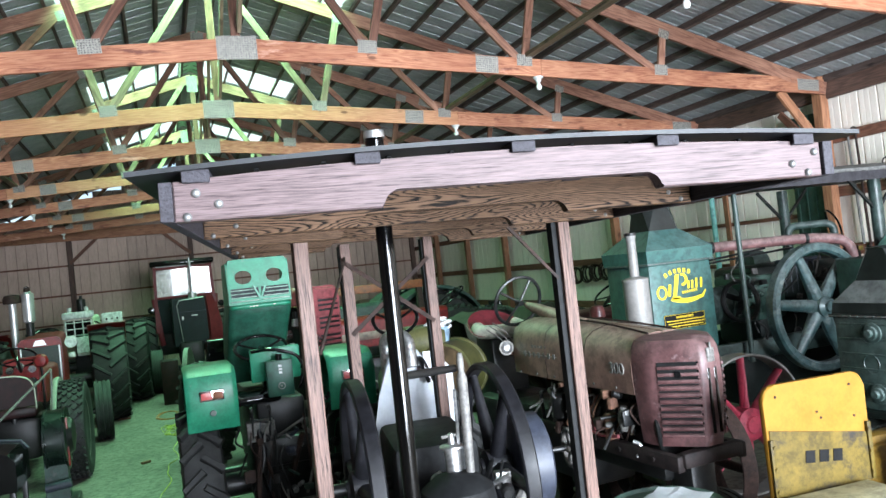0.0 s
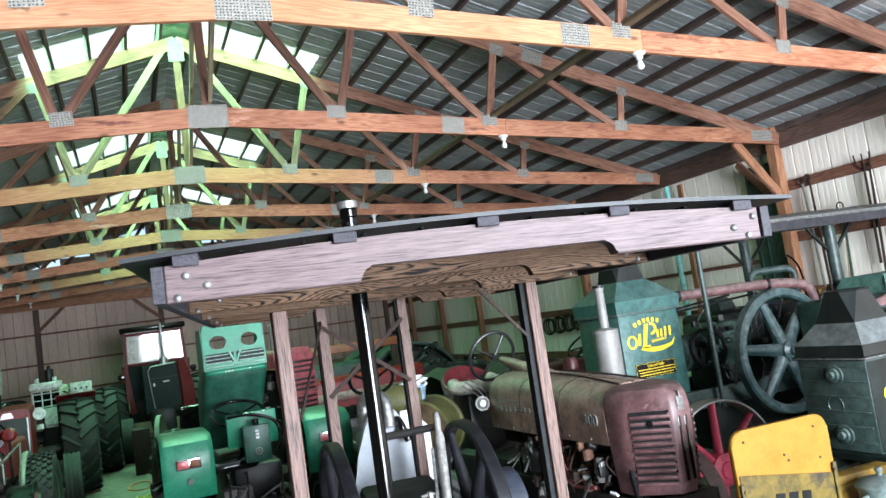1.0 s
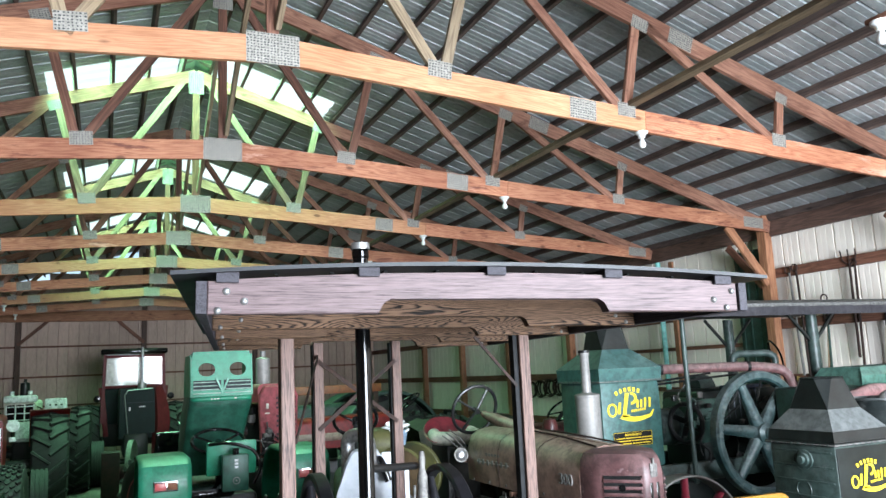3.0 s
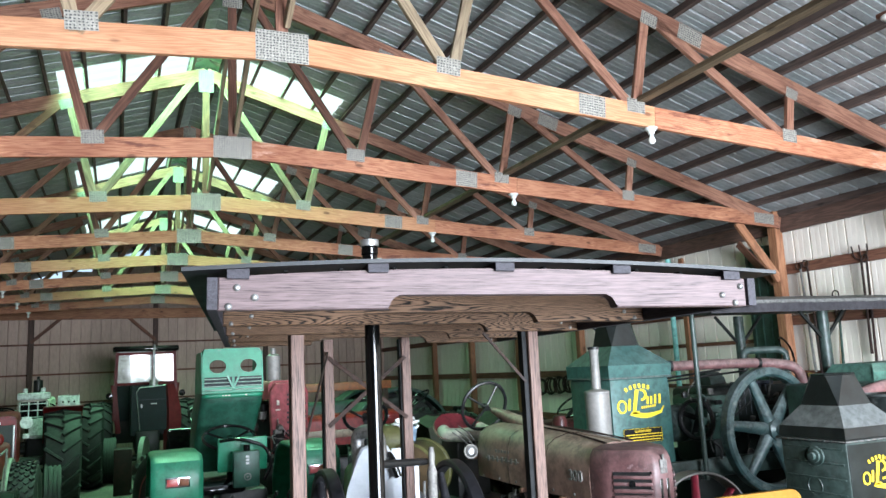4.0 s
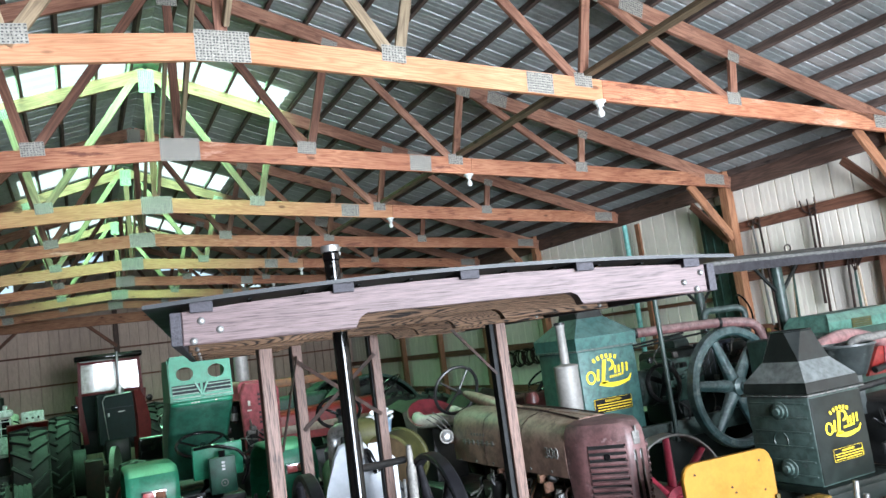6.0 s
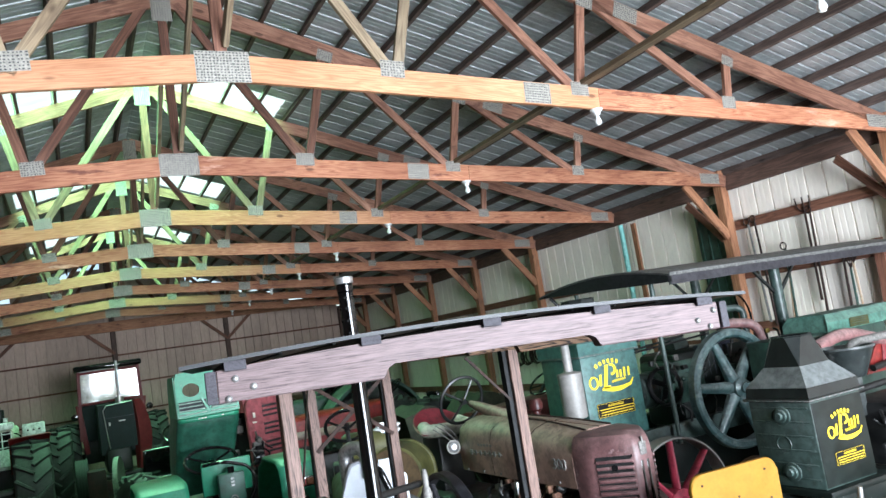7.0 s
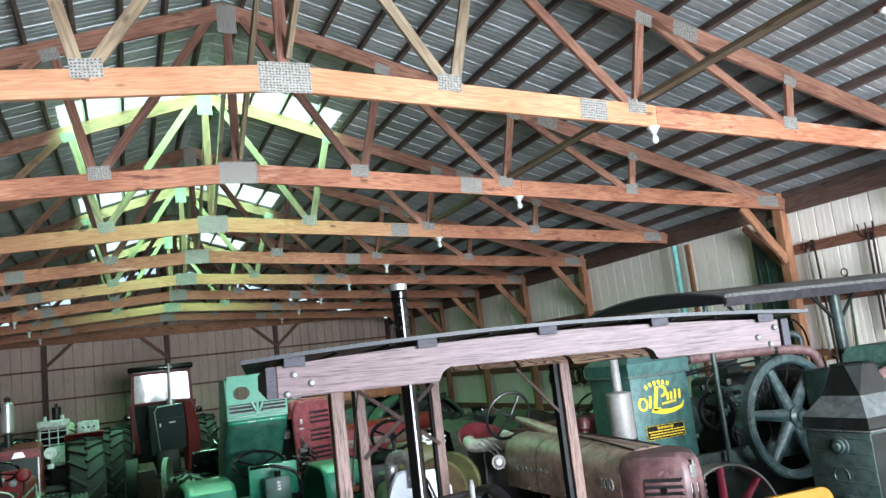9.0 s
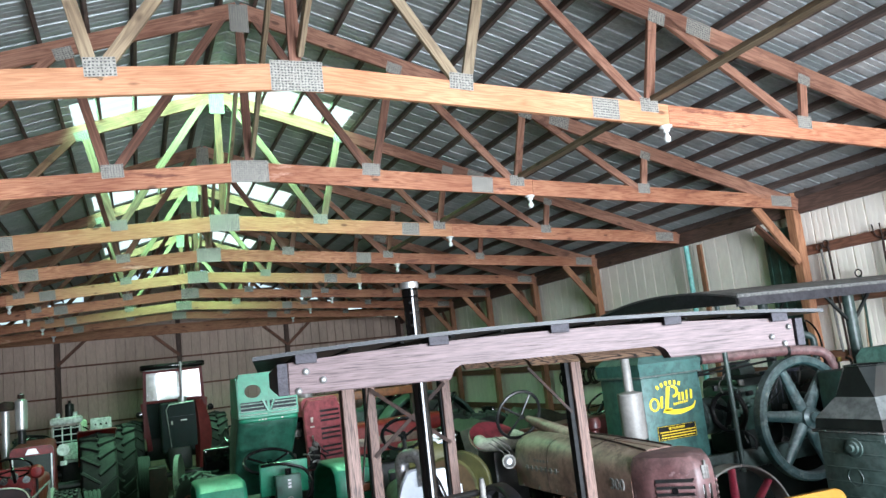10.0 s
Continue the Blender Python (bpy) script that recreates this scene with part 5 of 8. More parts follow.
def make_green_tractor():
    t = thing("green_tractor", pose(-0.10, 8.30, 0), "bright green compact tractor with its bonnet tipped open", "tractor", "parked tractors")
    R = 0.60
    for s in (-1, 1):
        wheel(t, (s * 0.60, 0.08, R), R, 0.29, 0.36, M_GREEN, lugs=18, turn=0 if s > 0 else 180)
        # box mudguard with rounded shoulders
        bm = nb()
        sec = [(-0.44, 1.13), (-0.47, 1.40), (-0.43, 1.50), (-0.33, 1.545), (0.12, 1.545), (0.32, 1.46), (0.46, 1.22), (0.46, 1.05)]
        rings = []
        for x, q in ((-0.175, 0.965), (-0.165, 0.985), (-0.14, 1.0), (0.14, 1.0), (0.165, 0.985), (0.175, 0.965)):
            rings.append([Vector((s * 0.50 + x, y * q, 1.1 + (z - 1.1) * q)) for y, z in sec] + [Vector((s * 0.50 + x, y * q * 0.985, 1.1 + (z - 1.1) * q - 0.012)) for y, z in sec[::-1]])
        loft(bm, rings)
        f = part("fender", bm, M_GREEN, t, "rounded bright green sheet-metal mudguard")
        bm = nb()
        bx(bm, (s * 0.50, -0.478, 1.365), (0.165, 0.035, 0.075), 0.008)
        lamp = part("tail_lamp", bm, M_CHROME, f, "tail lamp with red and orange lenses")
        bm = nb()
        bx(bm, (s * 0.50 - 0.035, -0.50, 1.365), (0.075, 0.014, 0.05), 0.004)
        part("red_lens", bm, M_LENS, lamp)
        bm = nb()
        bx(bm, (s * 0.50 + 0.04, -0.50, 1.365), (0.065, 0.014, 0.05), 0.004)
        part("orange_lens", bm, M_ORANGE, lamp)
        bm = nb()
        lathe(bm, [(0.001, 0), (0.022, 0), (0.02, 0.012), (0.001, 0.012)], (s * 0.50, -0.465, 1.24), (0, -1, 0.1), 16)
        part("reflector", bm, M_DKGREEN, f)
    # rear housing, linkage, drawbar
    bm = nb()
    bx(bm, (0, 0.05, 0.72), (0.5, 0.62, 0.5), 0.05)
    bx(bm, (0.02, -0.33, 0.88), (0.4, 0.14, 0.2), 0.03)
    cy(bm, (-0.58, 0.08, R), (0.58, 0.08, R), 0.09)
    part("rear_housing", bm, M_IRON, t, "greasy dark cast rear housing")
    bm = nb()
    for u in (-0.2, 0.22):
        cy(bm, (u, -0.4, 0.96), (u * 1.4, -0.55, 0.45), 0.018, n=8)
        cy(bm, (u * 0.9, -0.2, 0.98), (u, -0.42, 0.98), 0.026, n=8)
    for u in (-0.3, 0.3):
        bx(bm, (u, -0.35, 0.45), (0.04, 0.7, 0.05), 0.01)
    cy(bm, (0.0, -0.4, 0.7), (0.09, -0.48, 1.0), 0.02, n=8)
    part("lift_linkage", bm, M_RUSTDARK, t, "rusty lift arms and rods")
    bm = nb()
    bx(bm, (0, -0.46, 0.38), (0.62, 0.05, 0.06), 0.01)
    part("drawbar", bm, M_IRON, t)
    bm = nb()
    bx(bm, (-0.18, -0.3, 1.04), (0.2, 0.12, 0.14), 0.01)
    part("valve_block", bm, M_LEVER, t, "grey hydraulic valve block")
    rg = random.Random(21)
    for k in range(9):
        x = rg.uniform(-0.3, 0.3)
        bm = nb()
        tube(bm, bend([(x, -0.34, rg.uniform(0.95, 1.12)), (x + rg.uniform(-0.1, 0.1), -0.46, rg.uniform(0.75, 1.0)), (x + rg.uniform(-0.12, 0.12), -0.42, rg.uniform(0.45, 0.7))], 5), rg.choice((0.009, 0.012, 0.016)), 7)
        part("hydraulic_hose", bm, rg.choice((M_BLACK, M_IRON, M_RUSTDARK, M_LEVER)), t)
    for x in (-0.24, -0.12, 0.2, 0.3):
        bm = nb()
        cy(bm, (x, -0.36, 1.0), (x + rg.uniform(-0.03, 0.03), -0.4, 1.2), 0.008, n=7)
        lathe(bm, [(0.001, 0.02), (0.014, 0.012), (0.014, -0.012), (0.001, -0.02)], (x, -0.4, 1.21), (0, 0, 1), 10)
        part("control_lever", bm, M_IRON, t)
    bm = nb()
    lathe(bm, [(0.001, 0.0), (0.04, 0.0), (0.045, 0.02), (0.03, 0.04), (0.001, 0.04)], (0.22, -0.4, 1.0), (0, -1, 0), 14)
    part("oil_cap", bm, M_OLIVE, t)
    clutter(t, (-0.34, 0.34), (-0.5, -0.32), (0.5, 1.15), 46, 33, (M_IRON, M_IRON, M_LEVER, M_RUSTDARK, M_GREYSTEEL, M_DKGREEN, M_STEEL))
    # panel, control box, hose
    bm = nb()
    bx(bm, (-0.01, -0.16, 1.49), (0.37, 0.03, 0.25), 0.012, (6, 0, 0))
    part("seat_panel", bm, M_GREEN, t, "green sheet back panel")
    bm = nb()
    bx(bm, (-0.005, -0.3, 1.395), (0.19, 0.07, 0.26), 0.008)
    box = part("control_box", bm, M_MIDGREEN, t, "dark green control box with dial")
    bm = nb()
    lathe(bm, [(0.02, 0), (0.027, 0.003), (0.02, 0.006)], (0.0, -0.337, 1.34), (0, -1, 0), 20, closed=True)
    bx(bm, (0, -0.339, 1.34), (0.012, 0.006, 0.012), 0, (0, 45, 0))
    part("dial", bm, M_SILVER, box)
    bm = nb()
    for k in range(3):
        bx(bm, (0, -0.338, 1.485 - k * 0.024), (0.024, 0.004, 0.016))
    part("sticker", bm, M_WHITE, box)
    bm = nb()
    cy(bm, (0, -0.3, 1.52), (0, -0.3, 1.57), 0.025, n=14)
    part("filler_cap", bm, M_BLACK, box)
    bm = nb()
    tube(bm, bend([(-0.18, -0.2, 1.6), (-0.05, -0.28, 1.615), (0.14, -0.3, 1.55), (0.19, -0.3, 1.42), (0.13, -0.28, 1.3)]), 0.013)
    part("hose", bm, M_BLACK, t)
    bm = nb()
    bx(bm, (-0.2, -0.05, 1.25), (0.42, 0.36, 0.08), 0.035)
    part("seat", bm, M_BLACK, t)
    bm = nb()
    bx(bm, (0, 0.0, 1.08), (0.36, 0.34, 0.3), 0.03)
    part("seat_box", bm, M_IRON, t)
    steering_wheel(t, pose(-0.07, 0.12, 1.60, 24, 0, 0), 0.20)
    bm = nb()
    cy(bm, (-0.07, 0.14, 1.58), (-0.02, 0.45, 1.05), 0.025)
    part("steering_column", bm, M_BLACK, t)
    # engine and front
    bm = nb()
    bx(bm, (0, 0.95, 0.95), (0.38, 1.0, 0.55), 0.05)
    bx(bm, (0, 1.1, 0.6), (0.3, 1.5, 0.3), 0.03)
    part("engine", bm, M_IRON, t, "dark air-cooled engine")
    for s in (-1, 1):
        wheel(t, (s * 0.52, 1.6, 0.36), 0.36, 0.17, 0.2, M_GREEN, ribs=4, turn=0 if s > 0 else 180)
    bm = nb()
    cy(bm, (-0.52, 1.6, 0.36), (0.52, 1.6, 0.36), 0.04)
    bx(bm, (0, 1.6, 0.45), (0.2, 0.2, 0.25), 0.02)
    part("front_axle", bm, M_IRON, t)
    # tipped bonnet: hollow shell and a nose plate with lamp holes
    bm = nb()
    Y = 0.40
    rings = [soft_ring(-0.30, 0.17, Y + 0.16, Y + 0.55, 1.30), soft_ring(-0.30, 0.18, Y + 0.10, Y + 0.6, 1.55), soft_ring(-0.275, 0.24, Y + 0.01, Y + 0.6, 1.84, 0.06),
             soft_ring(-0.265, 0.25, Y - 0.02, Y + 0.58, 1.90, 0.07), soft_ring(-0.26, 0.25, Y - 0.02, Y + 0.56, 1.945, 0.07)]
    loft(bm, rings, cap=False)
    bonnet = part("bonnet", bm, M_MIDGREEN, t, "bonnet shell tipped up on end, dull green below")
    bm = nb()
    x0, x1, z0, z1 = -0.255, 0.245, 1.945, 2.315
    outer = [(x0, z0), (x1, z0), (x1 - 0.006, z1 - 0.05), (x1 - 0.02, z1 - 0.012), (x1 - 0.05, z1), (x0 + 0.05, z1), (x0 + 0.02, z1 - 0.012), (x0 + 0.006, z1 - 0.05)]
    loops = [outer, ellipse(-0.127, 2.165, 0.068, 0.055, 24), ellipse(0.125, 2.165, 0.068, 0.055, 24)]
    edges = []
    for lp in loops:
        vs = [bm.verts.new((x, Y - 0.02 + (z - z0) * 0.12, z)) for x, z in lp]
        edges += [bm.edges.new((vs[k], vs[(k + 1) % len(vs)])) for k in range(len(vs))]
    bmesh.ops.triangle_fill(bm, use_beauty=True, edges=edges)
    bmesh.ops.solidify(bm, geom=bm.faces[:], thickness=0.012)
    nose = part("nose_plate", bm, M_GREEN, bonnet, "bright green nose with two empty lamp holes", sharp=30)
    bm = nb()
    for sx in (x0 - 0.004, x1 - 0.004):
        rings = []
        for z, back in ((1.945, 0.55), (2.2, 0.5), (2.29, 0.42)):
            y = Y - 0.01 + (z - z0) * 0.12
            rings.append([Vector((sx, y, z)), Vector((sx + 0.008, y, z)), Vector((sx + 0.008, Y + back, z)), Vector((sx, Y + back, z))])
        loft(bm, rings)
    rings = [[Vector((x0 + 0.02, Y + 0.03, z1 - 0.01)), Vector((x1 - 0.02, Y + 0.03, z1 - 0.01)), Vector((x1 - 0.02, Y + 0.03, z1)), Vector((x0 + 0.02, Y + 0.03, z1))],
             [Vector((x0 + 0.01, Y + 0.46, z1 - 0.05)), Vector((x1 - 0.01, Y + 0.46, z1 - 0.05)), Vector((x1 - 0.01, Y + 0.46, z1 - 0.04)), Vector((x0 + 0.01, Y + 0.46, z1 - 0.04))]]
    loft(bm, rings)
    part("nose_side", bm, M_GREEN, bonnet)
    for sgn in (-1, 1):
        for k in range(4):
            z = 1.972 + k * 0.030
            inner, outer_x = 0.016 + 0.012 * k, 0.232
            bm = nb()
            bx(bm, (sgn * (inner + outer_x) / 2 - 0.004, Y - 0.040 + (z - z0) * 0.12, z), (outer_x - inner, 0.012, 0.009), 0.002)
            part("grille_bar", bm, M_GRILLEPALE, nose)
        bm = nb()
        bx(bm, (sgn * 0.122 - 0.003, Y - 0.033 + 0.075 * 0.12, 2.015), (0.222, 0.004, 0.125))
        part("grille_backing", bm, M_CABDARK, nose)
    for sgn in (-1, 1):
        bm = nb()
        prism(bm, [(sgn * 0.058, 2.088), (sgn * 0.040, 2.088), (0.0, 1.995), (0.0, 1.965)][::sgn], pose(-0.004, Y - 0.034, 0), -0.008)
        part("badge", bm, M_GREEN, nose)
    bm = nb()
    tube(bm, bend([(x0 + 0.01, Y + 0.06, 1.925), (x0 + 0.03, Y - 0.022, 1.925), (x1 - 0.03, Y - 0.022, 1.925), (x1 - 0.01, Y + 0.06, 1.925)], 6), 0.020, 10)
    part("nose_lip", bm, M_GREEN, nose, "scuffed bright green rolled lip")
    for x in (-0.09, -0.065, -0.04, 0.10):
        bm = nb()
        bx(bm, (x, Y - 0.043, 1.925), (0.016, 0.004, 0.012))
        part("name_bar", bm, M_CREAM, nose)


# ---- faded row-crop tractor ----
def make_row_crop():
    t = thing("row_crop_tractor", pose(1.655, 7.70, 0, 0, 0, 183), "dusty faded red row-crop tractor with louvred nose", "tractor", "parked tractors")
    R = 0.72
    for s in (-1, 1):
        wheel(t, (s * 0.78, -0.05, R), R, 0.33, 0.46, M_REDFADE, lugs=22, turn=0 if s > 0 else 180)
    bm = nb()
    bx(bm, (0, 0.5, 0.82), (0.34, 1.4, 0.44), 0.04)
    bx(bm, (0, 0, 0.8), (0.5, 0.5, 0.5), 0.06)
    cy(bm, (-0.78, -0.05, R), (0.78, -0.05, R), 0.09)
    part("gearbox_housing", bm, M_IRON, t, "greasy dark cast gearbox housing")
    bm = nb()
    bx(bm, (0, 1.45, 0.98), (0.30, 0.85, 0.42), 0.04)
    bx(bm, (0.0, 1.3, 1.2), (0.2, 0.6, 0.12), 0.03)
    for k in range(4):
        cy(bm, (0.19, 1.15 + k * 0.17, 1.03), (0.13, 1.15 + k * 0.17, 1.12), 0.03, n=10)
    part("engine", bm, M_IRON, t, "oily four-cylinder engine")
    bm = nb()
    lathe(bm, [(0.001, 0.05), (0.02, 0.05), (0.03, 0.03), (0.036, -0.03), (0.02, -0.09), (0.001, -0.09)], (0.22, 1.66, 1.13), (0, 0.1, 1), 14)
    part("carburettor", bm, M_LEVER, t, "pale dusty carburettor")
    bm = nb()
    tube(bm, bend([(0.2, 1.24, 1.26), (0.245, 1.27, 1.12), (0.24, 1.36, 0.98), (0.23, 1.6, 1.0)]), 0.011)
    tube(bm, bend([(0.2, 1.27, 1.26), (0.25, 1.31, 1.13), (0.245, 1.4, 1.01)]), 0.009)
    part("fuel_hose", bm, M_PINKRED, t, "pink-red rubber hose")
    bm = nb()
    for s in (-1, 1):
        bx(bm, (s * 0.21, 1.26, 0.93), (0.045, 1.67, 0.085), 0.008)
        for y in (0.9, 1.3, 1.6, 1.9):
            cy(bm, (s * 0.233, y, 0.93), (s * 0.243, y, 0.93), 0.014, n=6)
    bx(bm, (0, 2.08, 0.945), (0.40, 0.07, 0.085), 0.02)
    part("frame_rail", bm, M_FRAMEIRON, t, "dark rusty bolted frame rails")
    bm = nb()
    bx(bm, (0, 1.92, 0.62), (0.18, 0.2, 0.6), 0.04)
    cy(bm, (-0.14, 1.92, 0.36), (0.14, 1.92, 0.36), 0.04)
    part("front_pedestal", bm, M_IRON, t)
    for s in (-1, 1):
        wheel(t, (s * 0.16, 1.92, 0.34), 0.34, 0.15, 0.2, M_REDFADE, ribs=4, turn=0 if s > 0 else 180)
    # tank bonnet
    bm = nb()
    def sec(y, w, zb, zt):
        pts = []
        for x, z in ((-w, zb), (-w * 1.02, zb + 0.12), (-w, zt - 0.13), (-w * 0.9, zt - 0.06), (-w * 0.66, zt - 0.02), (-w * 0.3, zt), (-0.012, zt + 0.003), (-0.01, zt - 0.004), (0.01, zt - 0.004), (0.012, zt + 0.003),
                     (w * 0.3, zt), (w * 0.66, zt - 0.02), (w * 0.9, zt - 0.06), (w, zt - 0.13), (w * 1.02, zb + 0.12), (w, zb)):
            pts.append(Vector((x, y, z)))
        return pts
    loft(bm, [sec(0.42, 0.21, 1.30, 1.60), sec(0.46, 0.235, 1.28, 1.64), sec(0.7, 0.24, 1.275, 1.645), sec(1.2, 0.24, 1.265, 1.62), sec(1.80, 0.235, 1.26, 1.585)])
    hood = part("bonnet", bm, M_REDFADE, t, "faded red bonnet thick with tan dust")
    letters("300", 0.094, hood, pose(0.2445, 1.67, 1.368, 90, 0, 90), M_SILVER, 0.004)
    for k in range(7):
        bm = nb()
        bx(bm, (0.243, 0.63 + k * 0.062, 1.42), (0.006, 0.030, 0.036), 0.002)
        part("name_bar", bm, M_LEVER, hood, "dull chrome name block")
    bm = nb()
    bx(bm, (0.2425, 0.82, 1.42), (0.004, 0.44, 0.008))
    part("name_strip", bm, M_STEEL, hood, "thin chrome name strip")
    for k in range(5):
        bm = nb()
        bx(bm, (0.241, 0.74 + k * 0.04, 1.475), (0.004, 0.024, 0.018))
        part("name_bar", bm, M_LEVER, hood)
    # seams, rods and bolts on the bonnet
    for y in (1.36, 0.9):
        bm = nb()
        pts = [(p.x * 1.006, p.y, p.z + 0.001) for p in sec(y, 0.24, 1.275, 1.612 + (1.36 - y) * 0.045)]
        tube(bm, pts, 0.0022, 5)
        part("seam", bm, M_RUSTDARK, hood)
    for x in (-0.05, 0.05):
        bm = nb()
        tube(bm, bend([(x, 1.0, 1.64), (x * 1.3, 1.4, 1.622), (x * 2.0, 1.8, 1.585)], 6), 0.006, 6)
        part("rod", bm, M_RUSTDARK, hood)
    for k in range(6):
        bm = nb()
        cy(bm, (0.243, 0.55 + k * 0.22, 1.29), (0.249, 0.55 + k * 0.22, 1.29), 0.008, n=8)
        part("bolt", bm, M_LEVER, hood)
    rg = random.Random(14)
    for k in range(16):
        y = 0.75 + k * 0.075
        bm = nb()
        tube(bm, bend([(0.17, y, rg.uniform(1.15, 1.27)), (0.17 + rg.uniform(0.03, 0.08), y + rg.uniform(-0.08, 0.08), rg.uniform(1.05, 1.18)), (0.19, y + rg.uniform(-0.1, 0.1), rg.uniform(0.95, 1.05))], 5), rg.choice((0.006, 0.009, 0.014)), 7)
        part("engine_line", bm, rg.choice((M_IRON, M_RUSTDARK, M_LEVER, M_RUST)), t)
    for y, z, r in ((0.95, 1.1, 0.055), (1.12, 1.02, 0.04), (1.5, 1.05, 0.045)):
        bm = nb()
        lathe(bm, [(0.001, 0.07), (r * 0.7, 0.07), (r, 0.05), (r, -0.08), (r * 0.6, -0.1), (0.001, -0.1)], (0.2, y, z), (0, 0, 1), 16)
        part("filter_bowl", bm, M_RUST if r < 0.05 else M_IRON, t)
    clutter(t, (0.17, 0.25), (0.7, 1.75), (0.95, 1.26), 40, 34, (M_IRON, M_IRON, M_LEVER, M_RUSTDARK, M_RUST, M_STEEL))
    # nose cowl
    bm = nb()
    def plan(q, z, inset=0.0):
        p = [(-0.235, 0), (-0.235, 0.10), (-0.218, 0.165), (-0.07, 0.345), (-0.055, 0.355), (0.055, 0.355), (0.07, 0.345), (0.218, 0.165), (0.235, 0.10), (0.235, 0)]
        return [Vector((x * q, 1.805 + y * (q if y > 0.05 else 1) - inset, z)) for x, y in p]
    loft(bm, [plan(0.90, 1.0), plan(0.95, 1.12), plan(1.0, 1.3), plan(1.0, 1.46), plan(0.97, 1.52), plan(0.87, 1.56), plan(0.6, 1.578)])
    cowl = part("nose_cowl", bm, M_GRILLERED, t, "dull dark red nose cowl")
    for s in (-1, 1):
        a = math.degrees(math.atan2(0.14, 0.14))
        for k in range(11):
            z = 1.06 + k * 0.036
            q = 0.93 + 0.07 * min(1, (z - 1.0) / 0.3)
            cx, cyy = s * 0.146 * q, 1.805 + 0.257 * q
            bm = nb()
            bx(bm, (cx, cyy + 0.005, z), (0.215, 0.016, 0.019), 0.005, (0, 0, -s * 50.5))
            part("louvre", bm, M_GRILLERED, cowl)
            bm = nb()
            bx(bm, (cx, cyy + 0.001, z + 0.018), (0.205, 0.006, 0.009 if k < 8 else 0.022), 0, (0, 0, -s * 50.5))
            part("louvre_slot", bm, M_IRON, cowl)
        for k in range(8):
            bm = nb()
            bx(bm, (s * 0.079, 2.144, 1.13 + k * 0.045), (0.006, 0.006, 0.012))
            part("edge_slot", bm, M_BLACK, cowl)
    for x in (-0.022, 0.022):
        bm = nb()
        bx(bm, (x, 2.158, 1.24), (0.02, 0.008, 0.34), 0.004)
        part("centre_slot", bm, M_BLACK, cowl)
    bm = nb()
    bx(bm, (0, 2.16, 1.475), (0.05, 0.008, 0.075), 0.004)
    bx(bm, (0, 2.16, 1.5), (0.012, 0.014, 0.08), 0.003)
    bx(bm, (0.018, 2.16, 1.47), (0.01, 0.012, 0.06), 0.003)
    bx(bm, (-0.018, 2.16, 1.47), (0.01, 0.012, 0.06), 0.003)
    part("badge", bm, M_LEVER, cowl, "dull chrome badge")
    bm = nb()
    cy(bm, (0.14, 2.06, 1.385), (0.155, 2.073, 1.385), 0.018, n=14)
    part("crank_hole", bm, M_BLACK, cowl)
    # lamps, steering, seat
    for s in (-1, 1):
        bm = nb()
        lathe(bm, [(0.001, -0.09), (0.03, -0.075), (0.048, -0.02), (0.052, 0.0), (0.052, 0.014), (0.046, 0.016)], (s * 0.29, 0.45, 1.455), (s * 0.25, 1, 0.1), 22)
        lamp = part("headlamp", bm, M_SILVER, t, "round headlamp with clear ribbed lens")
        bm = nb()
        lathe(bm, [(0.046, 0.012), (0.036, 0.022), (0.016, 0.028), (0.001, 0.029)], (s * 0.29, 0.45, 1.455), (s * 0.25, 1, 0.1), 22)
        part("lens", bm, M_STEEL, lamp)
        bm = nb()
        cy(bm, (s * 0.2, 0.42, 1.40), (s * 0.29, 0.42, 1.42), 0.012, n=8)
        part("lamp_bracket", bm, M_RUST, lamp)
    for k in range(3):
        bm = nb()
        tube(bm, bend([(0.18 + 0.02 * k, 0.42, 1.42), (0.22 + 0.03 * k, 0.35, 1.56 - 0.02 * k), (0.25 + 0.03 * k, 0.2, 1.62 - 0.02 * k)]), 0.0045, 6)
        part("control_rod", bm, M_LEVER, t)
    bm = nb()
    lathe(bm, [(0.06, 0), (0.055, 0.3), (0.042, 0.6), (0.024, 0.76), (0.001, 0.78)], (0.0, 1.05, 1.575), (0, -0.98, 0.2), 18)
    part("steering_shaft_cover", bm, M_REDFADE, t, "tapered dusty steering shaft housing")
    sw = pose(0.04, 0.24, 1.76, 70, 0, 0)
    steering_wheel(t, sw, 0.19, 4, M_IRON)
    # bucket seat: red shell rising at the back, pale roll round the cushion
    def shell(q, grow):
        ring = []
        for k in range(40):
            a = 2 * math.pi * k / 40
            back = max(0.0, -math.sin(a) * 0.75 + 0.28)
            rise = 0.05 + 0.16 * back ** 1.3
            ring.append(Vector((math.cos(a) * (0.235 + grow) * q, -0.19 + math.sin(a) * (0.20 + grow) * q - 0.07 * back * q, 1.465 - grow + rise * max(0.0, q - 0.35) / 0.65)))
        return ring
    bm = nb()
    loft(bm, [shell(q, 0.012) for q in (0.2, 0.5, 0.75, 0.92, 1.0)] + [shell(q, 0.0) for q in (1.0, 0.9, 0.72, 0.5, 0.2)])
    seat = part("seat", bm, M_SEATRED, t, "round crimson vinyl bucket seat")
    bm = nb()
    pts = []
    for k in range(19):
        a = math.radians(-28 + 236 * k / 18)
        pts.append((math.cos(a) * 0.185, -0.17 + math.sin(a) * 0.16, 1.530 + (0.05 if math.sin(a) < 0 else 0.0) * -math.sin(a)))
    tube(bm, pts, 0.054, 14)
